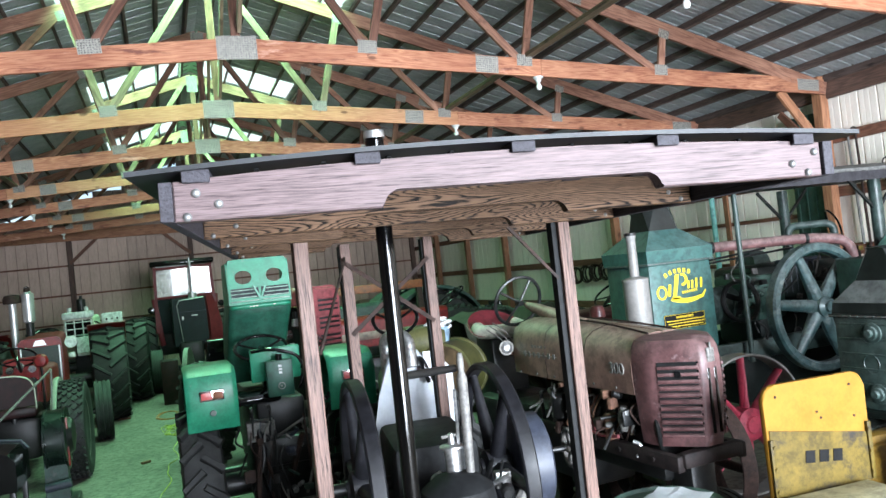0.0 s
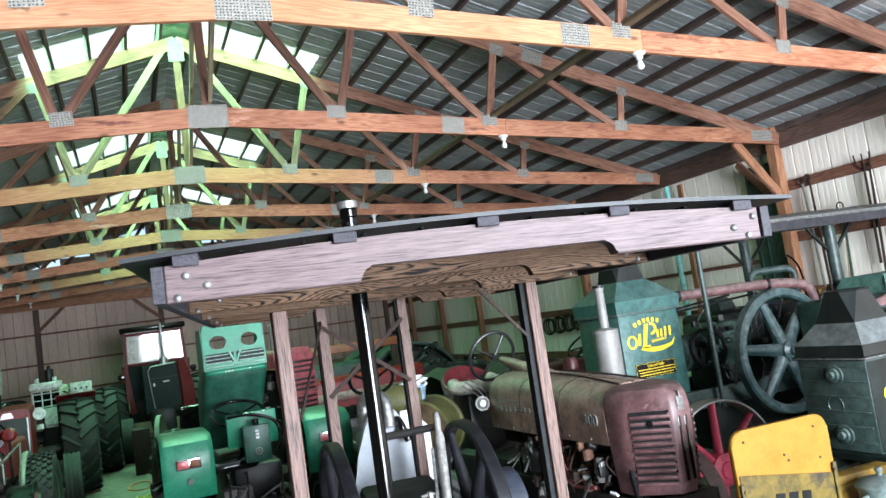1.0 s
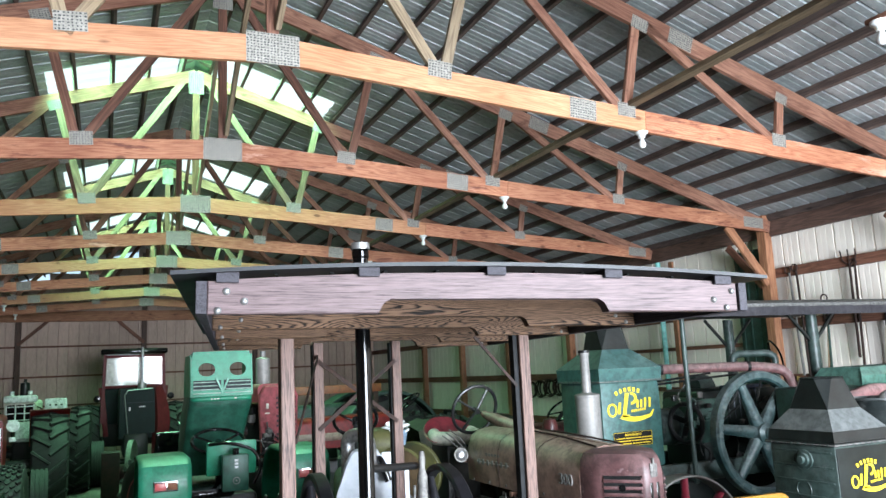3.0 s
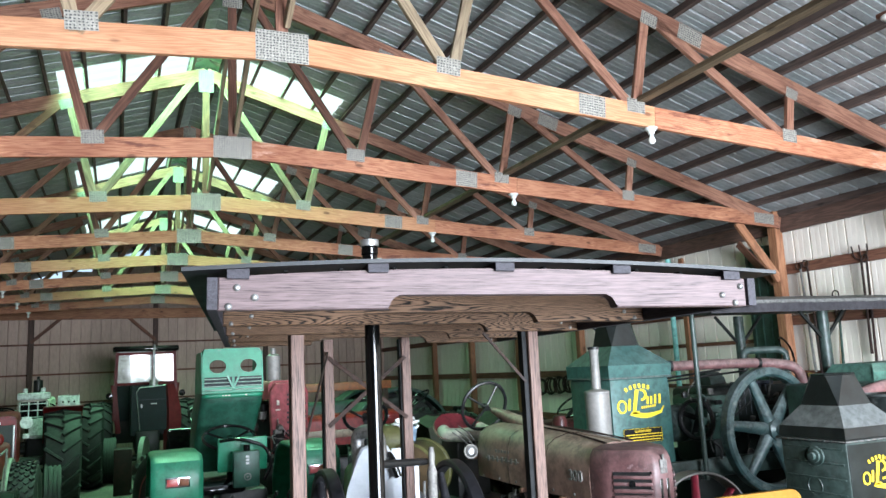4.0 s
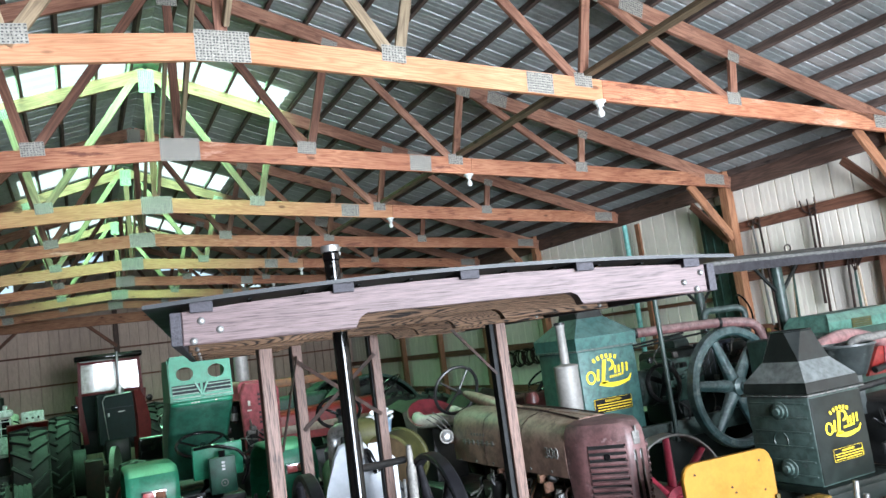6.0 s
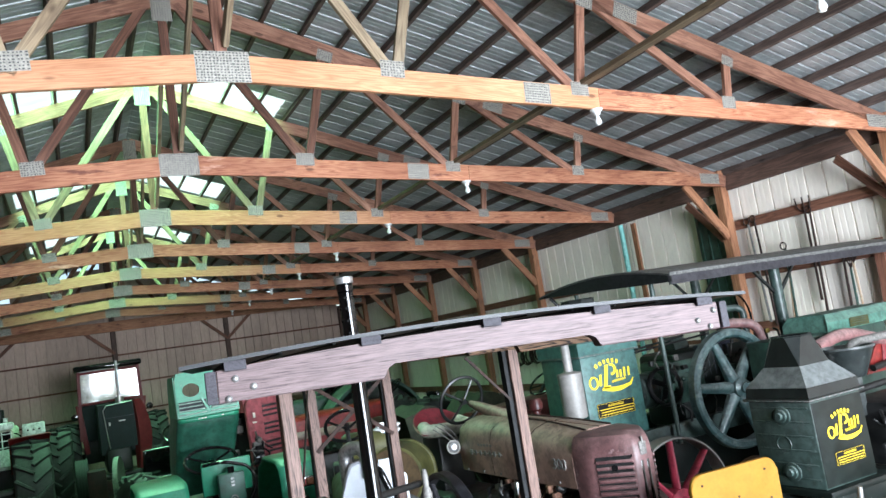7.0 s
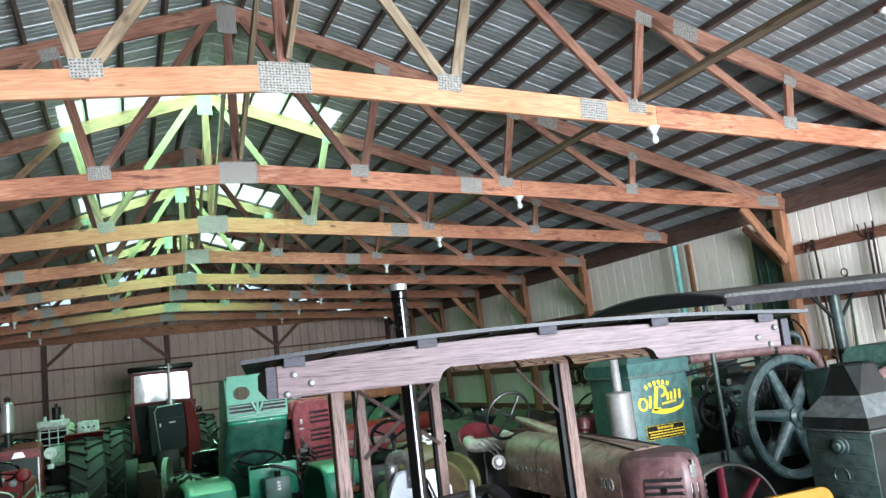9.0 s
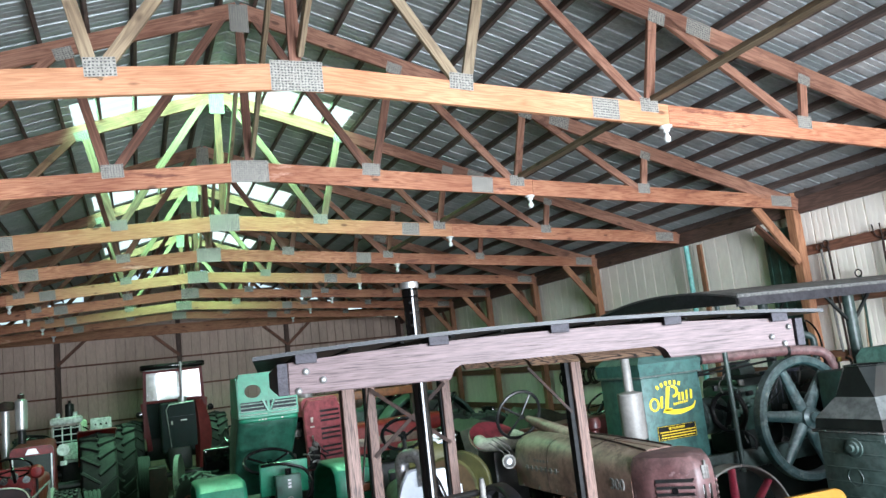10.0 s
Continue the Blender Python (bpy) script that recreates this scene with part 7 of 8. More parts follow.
# ---- yellow crawler ----
def make_crawler():
    t = thing("yellow_crawler", pose(1.93, 5.05, 0, 0, 0, -4), "scuffed yellow crawler with an upright seat back", "crawler tractor")
    def slab(w, z0, z1, r):
        pts = [(-w, z0), (w, z0)]
        for cx, a0 in ((w - r, 0), (-w + r, 90)):
            for a in np.radians(np.linspace(a0, a0 + 90, 7)):
                pts.append((cx + r * math.cos(a), z1 - r + r * math.sin(a)))
        return pts
    bm = nb()
    prism(bm, slab(0.288, 0.86, 1.375, 0.07), pose(0, 0, 0), 0.028, 0.006)
    back = part("seat_back", bm, M_YELLOW, t, "bright yellow sheet seat back with bolt holes")
    bm = nb()
    for x, z in ((-0.22, 1.32), (0.2, 1.32), (0.0, 1.22), (0.21, 1.17), (0.02, 1.19)):
        cy(bm, (x, -0.004, z), (x, 0.001, z), 0.006, n=10)
    part("bolt_hole", bm, M_RUSTDARK, back)
    bm = nb()
    prism(bm, [(-0.276, 0.86), (0.276, 0.86), (0.276, 1.085), (-0.276, 1.175)], pose(0, -0.006, 0), 0.004, 0.001)
    low = part("lower_panel", bm, M_MUDYELLOW, t, "stained lower panel with a black trade mark")
    bm = nb()
    for k in range(3):
        x = -0.07 + k * 0.077
        bx(bm, (x, -0.0085, 1.025 - 0.008 * k), (0.052, 0.003, 0.056), 0.0, (0, 7, 0))
    part("mark_block", bm, M_DECALBLK, low)
    for x in (-0.269, 0.269):
        bm = nb()
        bx(bm, (x * 1.02, -0.012, 1.0), (0.022, 0.012, 0.27), 0.003)
        for z in (0.9, 1.0, 1.1):
            cy(bm, (x, -0.015, z), (x, -0.024, z), 0.009, n=6)
        part("side_strap", bm, M_MUDYELLOW, back)
    bm = nb()
    bx(bm, (-0.05, -0.24, 0.84), (0.54, 0.42, 0.09), 0.03)
    part("seat_cushion", bm, M_PALEYELLOW, t, "pale yellow-green seat cushion")
    bm = nb()
    bx(bm, (0.52, 0.12, 0.93), (0.42, 0.1, 0.2), 0.01)
    bx(bm, (0.28, -0.1, 0.6), (0.98, 0.75, 0.38), 0.03)
    bx(bm, (0.28, 0.1, 0.84), (0.7, 0.1, 0.3), 0.01)
    part("body", bm, M_MUSTARD, t, "stained mustard yellow crawler body")
    for s in (-1, 1):
        bm = nb()
        sec = [(-0.68, 0.25), (-0.55, 0.05), (0.25, 0.05), (0.38, 0.25), (0.25, 0.5), (-0.55, 0.5)]
        x = 0.28 + s * 0.6
        loft(bm, [[Vector((x + d, y, z)) for y, z in sec] for d in (-0.13, 0.13)])
        for k in range(8):
            bx(bm, (x, -0.52 + k * 0.105, 0.515), (0.27, 0.03, 0.04))
            bx(bm, (x, -0.52 + k * 0.105, 0.025), (0.27, 0.03, 0.05))
        part("track", bm, M_RUST, t, "rusty crawler track")
    for k in range(2):
        bm = nb()
        x = 0.62 + k * 0.06
        cy(bm, (x, -0.15, 0.7), (x, -0.2, 1.16 - 0.08 * k), 0.014, n=10)
        part("hand_lever", bm, M_STEEL, t)


def make_lidded_can():
    t = thing("lidded_can", pose(2.385, 4.93, 0.79), "small teal-grey metal can with a knobbed lid", "can")
    bm = nb()
    lathe(bm, [(0.001, 0), (0.095, 0), (0.10, 0.01), (0.105, 0.2), (0.001, 0.2)], axis=(0, 0, 1), n=28)
    part("can", bm, M_CAN, t)
    bm = nb()
    lathe(bm, [(0.115, 0.2), (0.118, 0.212), (0.09, 0.235), (0.03, 0.252), (0.012, 0.255), (0.012, 0.268), (0.02, 0.28), (0.012, 0.292), (0.001, 0.293)], axis=(0, 0, 1), n=28)
    part("lid", bm, M_CAN, t, "domed lid with a knob")
    bm = nb()
    tube(bm, bend([(-0.1, 0, 0.17), (-0.16, 0, 0.16), (-0.16, 0, 0.06), (-0.1, 0, 0.05)]), 0.012)
    part("handle", bm, M_CAN, t)


make_green_tractor()
make_row_crop()
make_iron_wheel_tractor()
make_tower_tractor_large()
make_tower_tractor_small()
make_green_chest_machine()
make_crawler()
make_lidded_can()


# ---- small olive tractor with a white nose ----
def make_olive_tractor():
    t = thing("olive_tractor", pose(0.62, 7.25, 0, 0, 0, 180 - 16), "small olive yellow tractor with a chalky white nose", "tractor", "parked tractors")
    bm = nb()
    hood_shape(bm, -0.1, 1.15, 1.0, 1.46, 0.36, 0.30, 0.11)
    part("bonnet", bm, M_OLIVE, t, "dusty olive bonnet")
    bm = nb()
    poly = [(-0.21, 0.95), (0.21, 0.95), (0.195, 1.25), (0.15, 1.45), (0.105, 1.6), (0.07, 1.66), (0.0, 1.68), (-0.07, 1.66), (-0.105, 1.6), (-0.15, 1.45), (-0.195, 1.25)]
    prism(bm, poly, pose(0, 1.16, 0), 0.06, 0.012)
    part("nose_panel", bm, M_GUARD, t, "pale blue-white tapered nose panel")
    bm = nb()
    prism(bm, [(-0.265, 1.0), (-0.10, 1.0), (-0.11, 1.61), (-0.17, 1.61), (-0.265, 1.5)], pose(0, 0.83, 0), 0.03)
    part("side_panel", bm, M_GUARD, t, "pale side panel behind the nose")
    bm = nb()
    tube(bm, bend([(0.09, 1.1, 1.5), (0.09, 1.12, 1.74), (-0.02, 1.2, 1.74), (-0.03, 1.24, 1.58)], 8), 0.038, 14)
    part("exhaust_elbow", bm, M_STEEL, t, "bright curved exhaust elbow")
    bm = nb()
    tube(bm, bend([(-0.06, 1.16, 1.6), (-0.08, 1.25, 1.62), (-0.12, 1.26, 1.5)], 6), 0.02, 10)
    part("drain_hose", bm, M_BLACK, t)
    bm = nb()
    lathe(bm, [(0.001, 0.0), (0.105, 0.0), (0.12, 0.025), (0.12, 0.35), (0.105, 0.38), (0.001, 0.38)], (-0.32, -0.28, 1.56), (1, 0, 0), 26)
    part("fuel_tank", bm, M_OLIVE, t, "round olive fuel tank")
    bm = nb()
    bx(bm, (0, -0.18, 1.25), (0.3, 0.2, 0.5), 0.02)
    bx(bm, (0, 0.4, 0.8), (0.28, 1.3, 0.5), 0.03)
    cy(bm, (-0.3, -0.1, 0.45), (0.3, -0.1, 0.45), 0.05)
    cy(bm, (-0.26, 0.8, 0.3), (0.26, 0.8, 0.3), 0.035)
    part("chassis", bm, M_IRON, t)
    steering_wheel(t, pose(0.02, -0.02, 1.76, 50, 0, 0), 0.15)
    bm = nb()
    cy(bm, (0.02, 0.0, 1.74), (0.02, 0.16, 1.5), 0.015, n=8)
    part("steering_column", bm, M_IRON, t)
    for s in (-1, 1):
        wheel(t, (s * 0.3, -0.1, 0.45), 0.45, 0.18, 0.28, M_OLIVE, lugs=14, turn=0 if s > 0 else 180)
        wheel(t, (s * 0.26, 0.8, 0.3), 0.3, 0.13, 0.17, M_OLIVE, ribs=3, turn=0 if s > 0 else 180)
    b = thing("plastic_tub", pose(0.965, 7.44, 1.545), "blue plastic tub with tangled straps", "tub")
    bm = nb()
    lathe(bm, [(0.001, 0), (0.07, 0), (0.085, 0.1), (0.09, 0.1), (0.09, 0.11), (0.08, 0.11), (0.066, 0.01), (0.001, 0.01)], axis=(0, 0, 1), n=20)
    part("tub", bm, M_BLUEPL, b)
    bm = nb()
    rg = random.Random(5)
    pts = [(rg.uniform(-0.11, 0.11), rg.uniform(-0.09, 0.09), 0.09 + rg.uniform(0, 0.08)) for _ in range(26)]
    tube(bm, bend(pts, 4), 0.009, 6)
    part("strap", bm, M_WHITE, b)


# ---- the row on the west side ----
def make_cab_tractor():
    t = thing("cab_tractor", pose(-0.36, 22.2, 0, 0, 0, 180), "maroon cab tractor with black bonnet front", "tractor", "parked tractors")
    for s in (-1, 1):
        wheel(t, (s * 0.95, 0.2, 0.82), 0.82, 0.5, 0.5, M_CABRED, lugs=20, turn=0 if s > 0 else 180)
        wheel(t, (s * 0.74, 2.0, 0.47), 0.47, 0.26, 0.27, M_CABRED, ribs=5, turn=0 if s > 0 else 180)
    bm = nb()
    bx(bm, (0, 1.0, 0.8), (0.5, 2.4, 0.5), 0.05)
    cy(bm, (-0.95, 0.2, 0.82), (0.95, 0.2, 0.82), 0.1)
    cy(bm, (-0.74, 2.0, 0.47), (0.74, 2.0, 0.47), 0.06)
    part("chassis", bm, M_IRON, t)
    bm = nb()
    hood_shape(bm, 1.1, 2.15, 0.95, 2.0, 0.7, 0.66, 0.05)
    part("bonnet", bm, M_CABDARK, t)
    bm = nb()
    prism(bm, [(-0.42, 1.04), (0.16, 1.04), (0.24, 1.86), (0.17, 1.97), (-0.42, 2.0)], pose(0, 2.2, 0), -0.05)
    g = part("front_grille", bm, M_CABDARK, t, "flat blue-black front grille")
    bm = nb()
    tube(bm, [(0.16, 2.205, 1.05), (0.235, 2.205, 1.86), (0.17, 2.205, 1.965), (-0.34, 2.205, 1.995)], 0.009)
    part("trim", bm, M_STACK, g, "bright thin edge trim")
    bm = nb()
    bx(bm, (-0.12, 2.205, 1.70), (0.66, 0.008, 0.008))
    part("seam_strip", bm, M_GREYSTEEL, g)
    for x, w in ((0.13, 0.035), (-0.12, 0.13)):
        bm = nb()
        bx(bm, (x, 2.206, 1.57 if w < 0.1 else 1.61), (w, 0.012, 0.075 if w < 0.1 else 0.022), 0.004)
        part("badge", bm, M_STACK, g)
    bm = nb()
    rings = []
    for k, z in enumerate(np.linspace(0.55, 2.02, 9)):
        b = 0.24 * math.sin(math.pi * (k + 1) / 10)
        rings.append([Vector((-0.45 - b, 2.0, z)), Vector((-0.45 - b, 2.24, z)), Vector((-0.36 - b * 0.3, 2.32, z)), Vector((-0.33, 2.05, z))])
    loft(bm, rings)
    part("side_shield", bm, M_CABRED, t, "curved dark red side shield")
    # cab frame
    x0, x1, y0, y1, z0, z1 = -0.66, 0.68, -0.4, 1.05, 1.25, 2.78
    for x, dx in ((x0, 0.05), (x1, -0.05)):
        for y in (y0, y1):
            beam("cab_pillar", (x, y, z0), (x + dx, y, z1), 0.07, 0.07, M_CABRED, t)
    bm = nb()
    bx(bm, (0.01, 0.32, z1 + 0.07), (1.44, 1.62, 0.13), 0.04)
    part("cab_roof", bm, M_BLACK, t, "black cab roof")
    bm = nb()
    bx(bm, (0.01, 0.32, 1.62), (1.34, 1.42, 0.8), 0.03)
    part("cab_base", bm, M_CABDARK, t)
    for x in (-0.62, 0.64):
        bm = nb()
        bx(bm, (x, 1.03, 1.5), (0.11, 0.06, 1.1), 0.015, (0, -6 if x < 0 else 6, 0))
        part("cab_corner", bm, M_CABRED, t)
    bm = nb()
    bx(bm, (0.28, 1.06, 2.79), (0.72, 0.03, 0.05), 0.01)
    part("visor", bm, M_WHITE, t, "white visor strip under the roof")
    for y in (y1 + 0.02, ):
        bm = nb()
        bx(bm, (0.01, y, 2.4), (1.2, 0.01, 0.66), 0.0, (0, 0, 0))
        w = part("windscreen", bm, M_GLASS, t, "wide bright windscreen")
        w.visible_shadow = False
    bm = nb()
    bx(bm, (0.01, y1 + 0.01, 2.74), (1.25, 0.05, 0.06), 0.01)
    bx(bm, (0.01, y1 + 0.01, 2.05), (1.25, 0.05, 0.06), 0.01)
    bx(bm, (-0.14, y1 + 0.03, 2.4), (0.05, 0.03, 0.66), 0.01)
    part("window_frame", bm, M_CABRED, t)
    # pale panels behind the glass stand in for the sky's reflection in it
    bm = nb()
    bx(bm, (0.01, y0 + 0.05, 2.35), (1.24, 0.02, 0.8), 0.0)
    bx(bm, (x0 + 0.04, 0.3, 2.35), (0.02, 1.35, 0.8), 0.0)
    bx(bm, (x1 - 0.04, 0.3, 2.35), (0.02, 1.35, 0.8), 0.0)
    part("cab_lining", bm, M_CREAM, t, "pale cab lining, also standing in for sky reflected in the windscreen")
    bm = nb()
    cy(bm, (-0.12, 2.0, 1.95), (-0.12, 1.98, 2.9), 0.028)
    cy(bm, (-0.12, 2.0, 1.98), (-0.12, 2.0, 2.12), 0.09, n=18)
    part("muffler_pipe", bm, M_STEEL, t, "thin bright exhaust stack")
    for s in (-1, 1):
        bm = nb()
        lathe(bm, [(0.001, -0.05), (0.06, -0.04), (0.075, 0.03), (0.001, 0.04)], (s * 0.78, 1.1, 1.8), (0, 1, 0), 16)
        part("work_lamp", bm, M_BLACK, t)
    bm = nb()
    bx(bm, (0.0, 0.3, 1.0), (1.3, 1.3, 0.55), 0.03)
    part("cab_floor", bm, M_IRON, t)


def make_white_grille_tractor():
    t = tractor("white_tractor", "dusty white tractor with a gridded nose", -2.52, 21.9, 180, M_CREAM, M_CREAM, Rr=0.8, wr=0.45, track=1.75, wb=2.2, Rf=0.42, hood_z=(1.3, 1.86),
                hood_w=0.56, hood_y=(0.6, 2.35), exhaust=(1.5, 2.3, 0.09, M_IRON), group="parked tractors")
    bm = nb()
    bx(bm, (0, 2.37, 1.56), (0.5, 0.02, 0.46))
    g = part("grille", bm, M_BLACK, t)
    for k in range(4):
        bm = nb()
        bx(bm, (-0.24 + 0.16 * k, 2.39, 1.56), (0.022, 0.02, 0.46), 0.004)
        part("grille_bar", bm, M_WHITE, g)
        bm = nb()
        bx(bm, (0, 2.388, 1.36 + 0.13 * k), (0.5, 0.016, 0.02), 0.004)
        part("grille_bar", bm, M_WHITE, g)
    bm = nb()
    bx(bm, (0, 2.34, 1.9), (0.6, 0.16, 0.14), 0.04)
    part("nose_cap", bm, M_WHITE, g)
    for s in (-1, 1):
        bm = nb()
        cy(bm, (s * 0.16, 2.3, 1.96), (s * 0.16, 2.3, 2.06), 0.04, n=12)
        part("lamp", bm, M_WHITE, g)


def make_west_row():
    t = tractor("red_tractor", "red tractor with grey mesh grille and huge lugged tyres", -2.78, 17.2, 184, M_REDTOP, M_CREAM, Rr=0.82, wr=0.58, track=1.86, wb=2.05, Rf=0.45, wf=0.24,
                fender_mat=M_RED, fa=(82, 165), hood_z=(0.85, 1.70), hood_w=0.58, hood_y=(0.55, 2.2), lug=18, group="parked tractors")
    bm = nb()
    bx(bm, (0, 2.212, 1.18), (0.54, 0.02, 0.72), 0.006)
    g = part("grille", bm, M_MESH, t, "dark grey wire mesh grille")
    for x in (-0.255, 0.255):
        bm = nb()
        bx(bm, (x, 2.228, 1.18), (0.022, 0.014, 0.72), 0.004)
        part("grille_edge", bm, M_STACK, g)
    bm = nb()
    prism(bm, [(-0.09, 1.56), (0.09, 1.56), (0.05, 1.64), (-0.05, 1.64)], pose(0, 2.24, 0), -0.02)
    part("nose_badge", bm, M_STACK, t)
    bm = nb()
    lathe(bm, [(0.001, -0.03), (0.07, -0.02), (0.09, 0.02), (0.085, 0.03), (0.001, 0.036)], (-0.41, 2.05, 1.555), (0, 1, 0), 18)
    part("round_lamp", bm, M_WHITE, t, "white round lamp")
    bm = nb()
    bx(bm, (-0.41, 2.06, 1.36), (0.09, 0.03, 0.07), 0.006)
    part("plate", bm, M_WHITE, t)
    bm = nb()
    lathe(bm, [(0.001, 1.66), (0.05, 1.66), (0.055, 1.9), (0.085, 1.92), (0.09, 2.36), (0.06, 2.38), (0.04, 2.40), (0.04, 2.47), (0.001, 2.47)], (0.18, 1.2, 0), (0, 0, 1), 24)
    st = part("muffler_pipe", bm, M_STACK, t, "bright upright muffler")
    bm = nb()
    cy(bm, (0.18, 1.2, 1.6), (0.18, 1.2, 1.9), 0.062, n=18)
    part("pipe_base", bm, M_IRON, st)
    bm = nb()
    lathe(bm, [(0.001, 2.38), (0.045, 2.38), (0.05, 2.46), (0.001, 2.49)], (0.18, 1.2, 0), (0, 0, 1), 18)
    part("rain_cap", bm, M_RUSTDARK, st)
    bm = nb()
    lathe(bm, [(0.055, 1.5), (0.055, 2.22), (0.10, 2.24), (0.10, 2.33), (0.001, 2.35)], (0.40, 1.2, 0), (0, 0, 1), 24)
    st = part("air_intake", bm, M_STACK, t, "bright air intake stack")
    bm = nb()
    lathe(bm, [(0.05, 2.225), (0.125, 2.23), (0.135, 2.30), (0.11, 2.36), (0.001, 2.38)], (0.40, 1.2, 0), (0, 0, 1), 24)
    part("cap", bm, M_RUSTDARK, st)
    clutter(t, (-0.36, 0.36), (0.7, 2.1), (0.75, 1.15), 30, 41, (M_IRON, M_LEVER, M_STEEL, M_RUSTDARK, M_IRON))
    t = tractor("grey_tractor", "dusty grey-green tractor with tall lugged tyres", -2.35, 19.6, 0, M_DKGREEN, M_CREAM, Rr=0.84, wr=0.5, track=1.75, wb=2.0, hood_z=(1.0, 1.5), lug=18, seat_mat=M_WHITE, group="parked tractors")
    bm = nb()
    bx(bm, (0.48, -0.35, 1.74), (0.4, 0.05, 0.3), 0.03, (-8, 0, 0))
    p = part("white_plate", bm, M_WHITE, t, "white back plate with bolt holes")
    bm = nb()
    bx(bm, (0.48, -0.2, 1.3), (0.08, 0.3, 0.8), 0.01)
    part("plate_bracket", bm, M_IRON, t)
    bm = nb()
    for k in range(3):
        cy(bm, (0.38 + 0.1 * k, -0.39, 1.76), (0.38 + 0.1 * k, -0.37, 1.76), 0.018, n=10)
    part("bolt_hole", bm, M_BLACK, p)
    make_white_grille_tractor()
    make_cab_tractor()
    # low red utility tractor with turf tyres
    t = tractor("utility_tractor", "low red utility tractor with turf tyres", -2.62, 12.75, 0, M_RED, M_SILVER, Rr=0.585, wr=0.32, track=1.24, wb=1.7, Rf=0.34, wf=0.18, hood_z=(0.9, 1.35), hood_w=0.5,
                hood_y=(0.6, 1.95), lug=0, wheel_z=1.52, seat=False, group="parked tractors")
    for s in (-1, 1):
        arc_fender(t, (s * 0.46, 0, 0.585), 0.66, 0.06, 60, 170, M_SILVER)
    # turf tread blocks
    bm = nb()
    for k in range(34):
        for j in range(5):
            a = 360 / 34 * (k + 0.5 * (j % 2))
            tm = pose(0.62 - 0.11 + 0.055 * j, 0, 0.585) @ pose(0, 0, 0, a) @ pose(0, 0, 0.588, 0, 0, 45) @ Matrix.Diagonal((0.042, 0.042, 0.04, 1))
            bmesh.ops.create_cube(bm, size=1.0, matrix=tm)
    ob = part("tread", bm, M_RUBBER, t, "blocky turf tread")
    ob["kind"] = "stuff"
    bm = nb()
    lathe(bm, [(0.001, -0.05), (0.06, -0.045), (0.085, 0.0), (0.06, 0.045), (0.001, 0.05)], (0.29, 0.1, 1.46), (0, 1, 0), 20)
    lp = part("red_lamp", bm, M_REDTOP, t, "round red lamp on a stalk")
    bm = nb()
    cy(bm, (0.29, 0.12, 0.8), (0.29, 0.1, 1.40), 0.015, n=8)
    part("stalk", bm, M_IRON, lp)
    # rounded seat with pale piping
    bm = nb()
    back = [(-0.33, 0.9), (0.27, 0.9), (0.29, 1.2), (0.25, 1.3), (0.12, 1.35), (-0.2, 1.36), (-0.33, 1.3)]
    prism(bm, back, pose(-0.02, -0.44, 0, -6, 0, 0), 0.1)
    bx(bm, (-0.02, -0.2, 0.92), (0.6, 0.5, 0.12), 0.04)
    st = part("seat", bm, M_SEATDARK, t, "dark maroon glossy seat")
    bm = nb()
    tube(bm, bend([(x - 0.02, -0.46, z) for x, z in ((0.30, 0.95), (0.295, 1.2), (0.25, 1.305), (0.12, 1.355), (-0.2, 1.365), (-0.33, 1.3))], 4), 0.008, 8)
    part("piping", bm, M_CREAM, st, "pale seat piping")
    bm = nb()
    cy(bm, (0, -0.2, 0.6), (0, -0.2, 0.9), 0.05)
    part("seat_post", bm, M_IRON, t)
    bm = nb()
    hood_shape(bm, 0.5, 0.66, 1.05, 1.5, 0.4, 0.44, 0.06)
    dash = part("dash_panel", bm, M_REDTOP, t, "red dash panel with bright dials")
    for x, z in ((-0.12, 1.36), (0.0, 1.4), (0.13, 1.35), (0.13, 1.2)):
        bm = nb()
        lathe(bm, [(0.001, -0.02), (0.045, -0.02), (0.052, 0.0), (0.045, 0.012), (0.001, 0.012)], (x, 0.485, z), (0, 1, 0), 18)
        part("dial", bm, M_CHROME, dash)
    # belt machine in front of it
    b = thing("belt_grinder", pose(-2.1, 11.3, 0), "dark green belt machine with a shiny pulley on an iron stand", "grinder")
    bm = nb()
    lathe(bm, [(0.001, -0.11), (0.30, -0.11), (0.325, -0.105), (0.325, -0.085), (0.31, -0.08), (0.31, 0.08), (0.325, 0.085), (0.325, 0.105), (0.30, 0.11), (0.001, 0.11)], (0.06, 0.1, 0.70), (1, 0, 0), 48)
    pu = part("pulley", bm, M_PULLEYGREEN, b, "glossy dark green flanged pulley")
    bm = nb()
    lathe(bm, [(0.001, 0.11), (0.2, 0.11), (0.17, 0.16), (0.05, 0.18), (0.001, 0.18)], (0.06, 0.1, 0.72), (1, 0, 0), 30)
    part("hub", bm, M_IRON, pu)
    bm = nb()
    prism(bm, [(-0.07, 0.1), (0.16, 0.1), (0.15, 0.68), (-0.06, 0.68)], pose(0.0, -0.09, 0), 0.16)
    part("casing", bm, M_DKGREEN, b, "dark green casing")
    bm = nb()
    bx(bm, (0.03, 0, 0.05), (0.42, 0.4, 0.1), 0.02)
    part("stand", bm, M_IRON, b)
    bm = nb()
    cy(bm, (-0.04, -0.26, 0.27), (0.2, -0.26, 0.29), 0.045, n=20)
    part("stub_pipe", bm, M_GREYSTEEL, b, "blue-grey pipe stub")
    bm = nb()
    cy(bm, (0.0, -0.26, 0.27), (0.0, 0, 0.27), 0.03, n=12)
    part("bracket", bm, M_IRON, b)
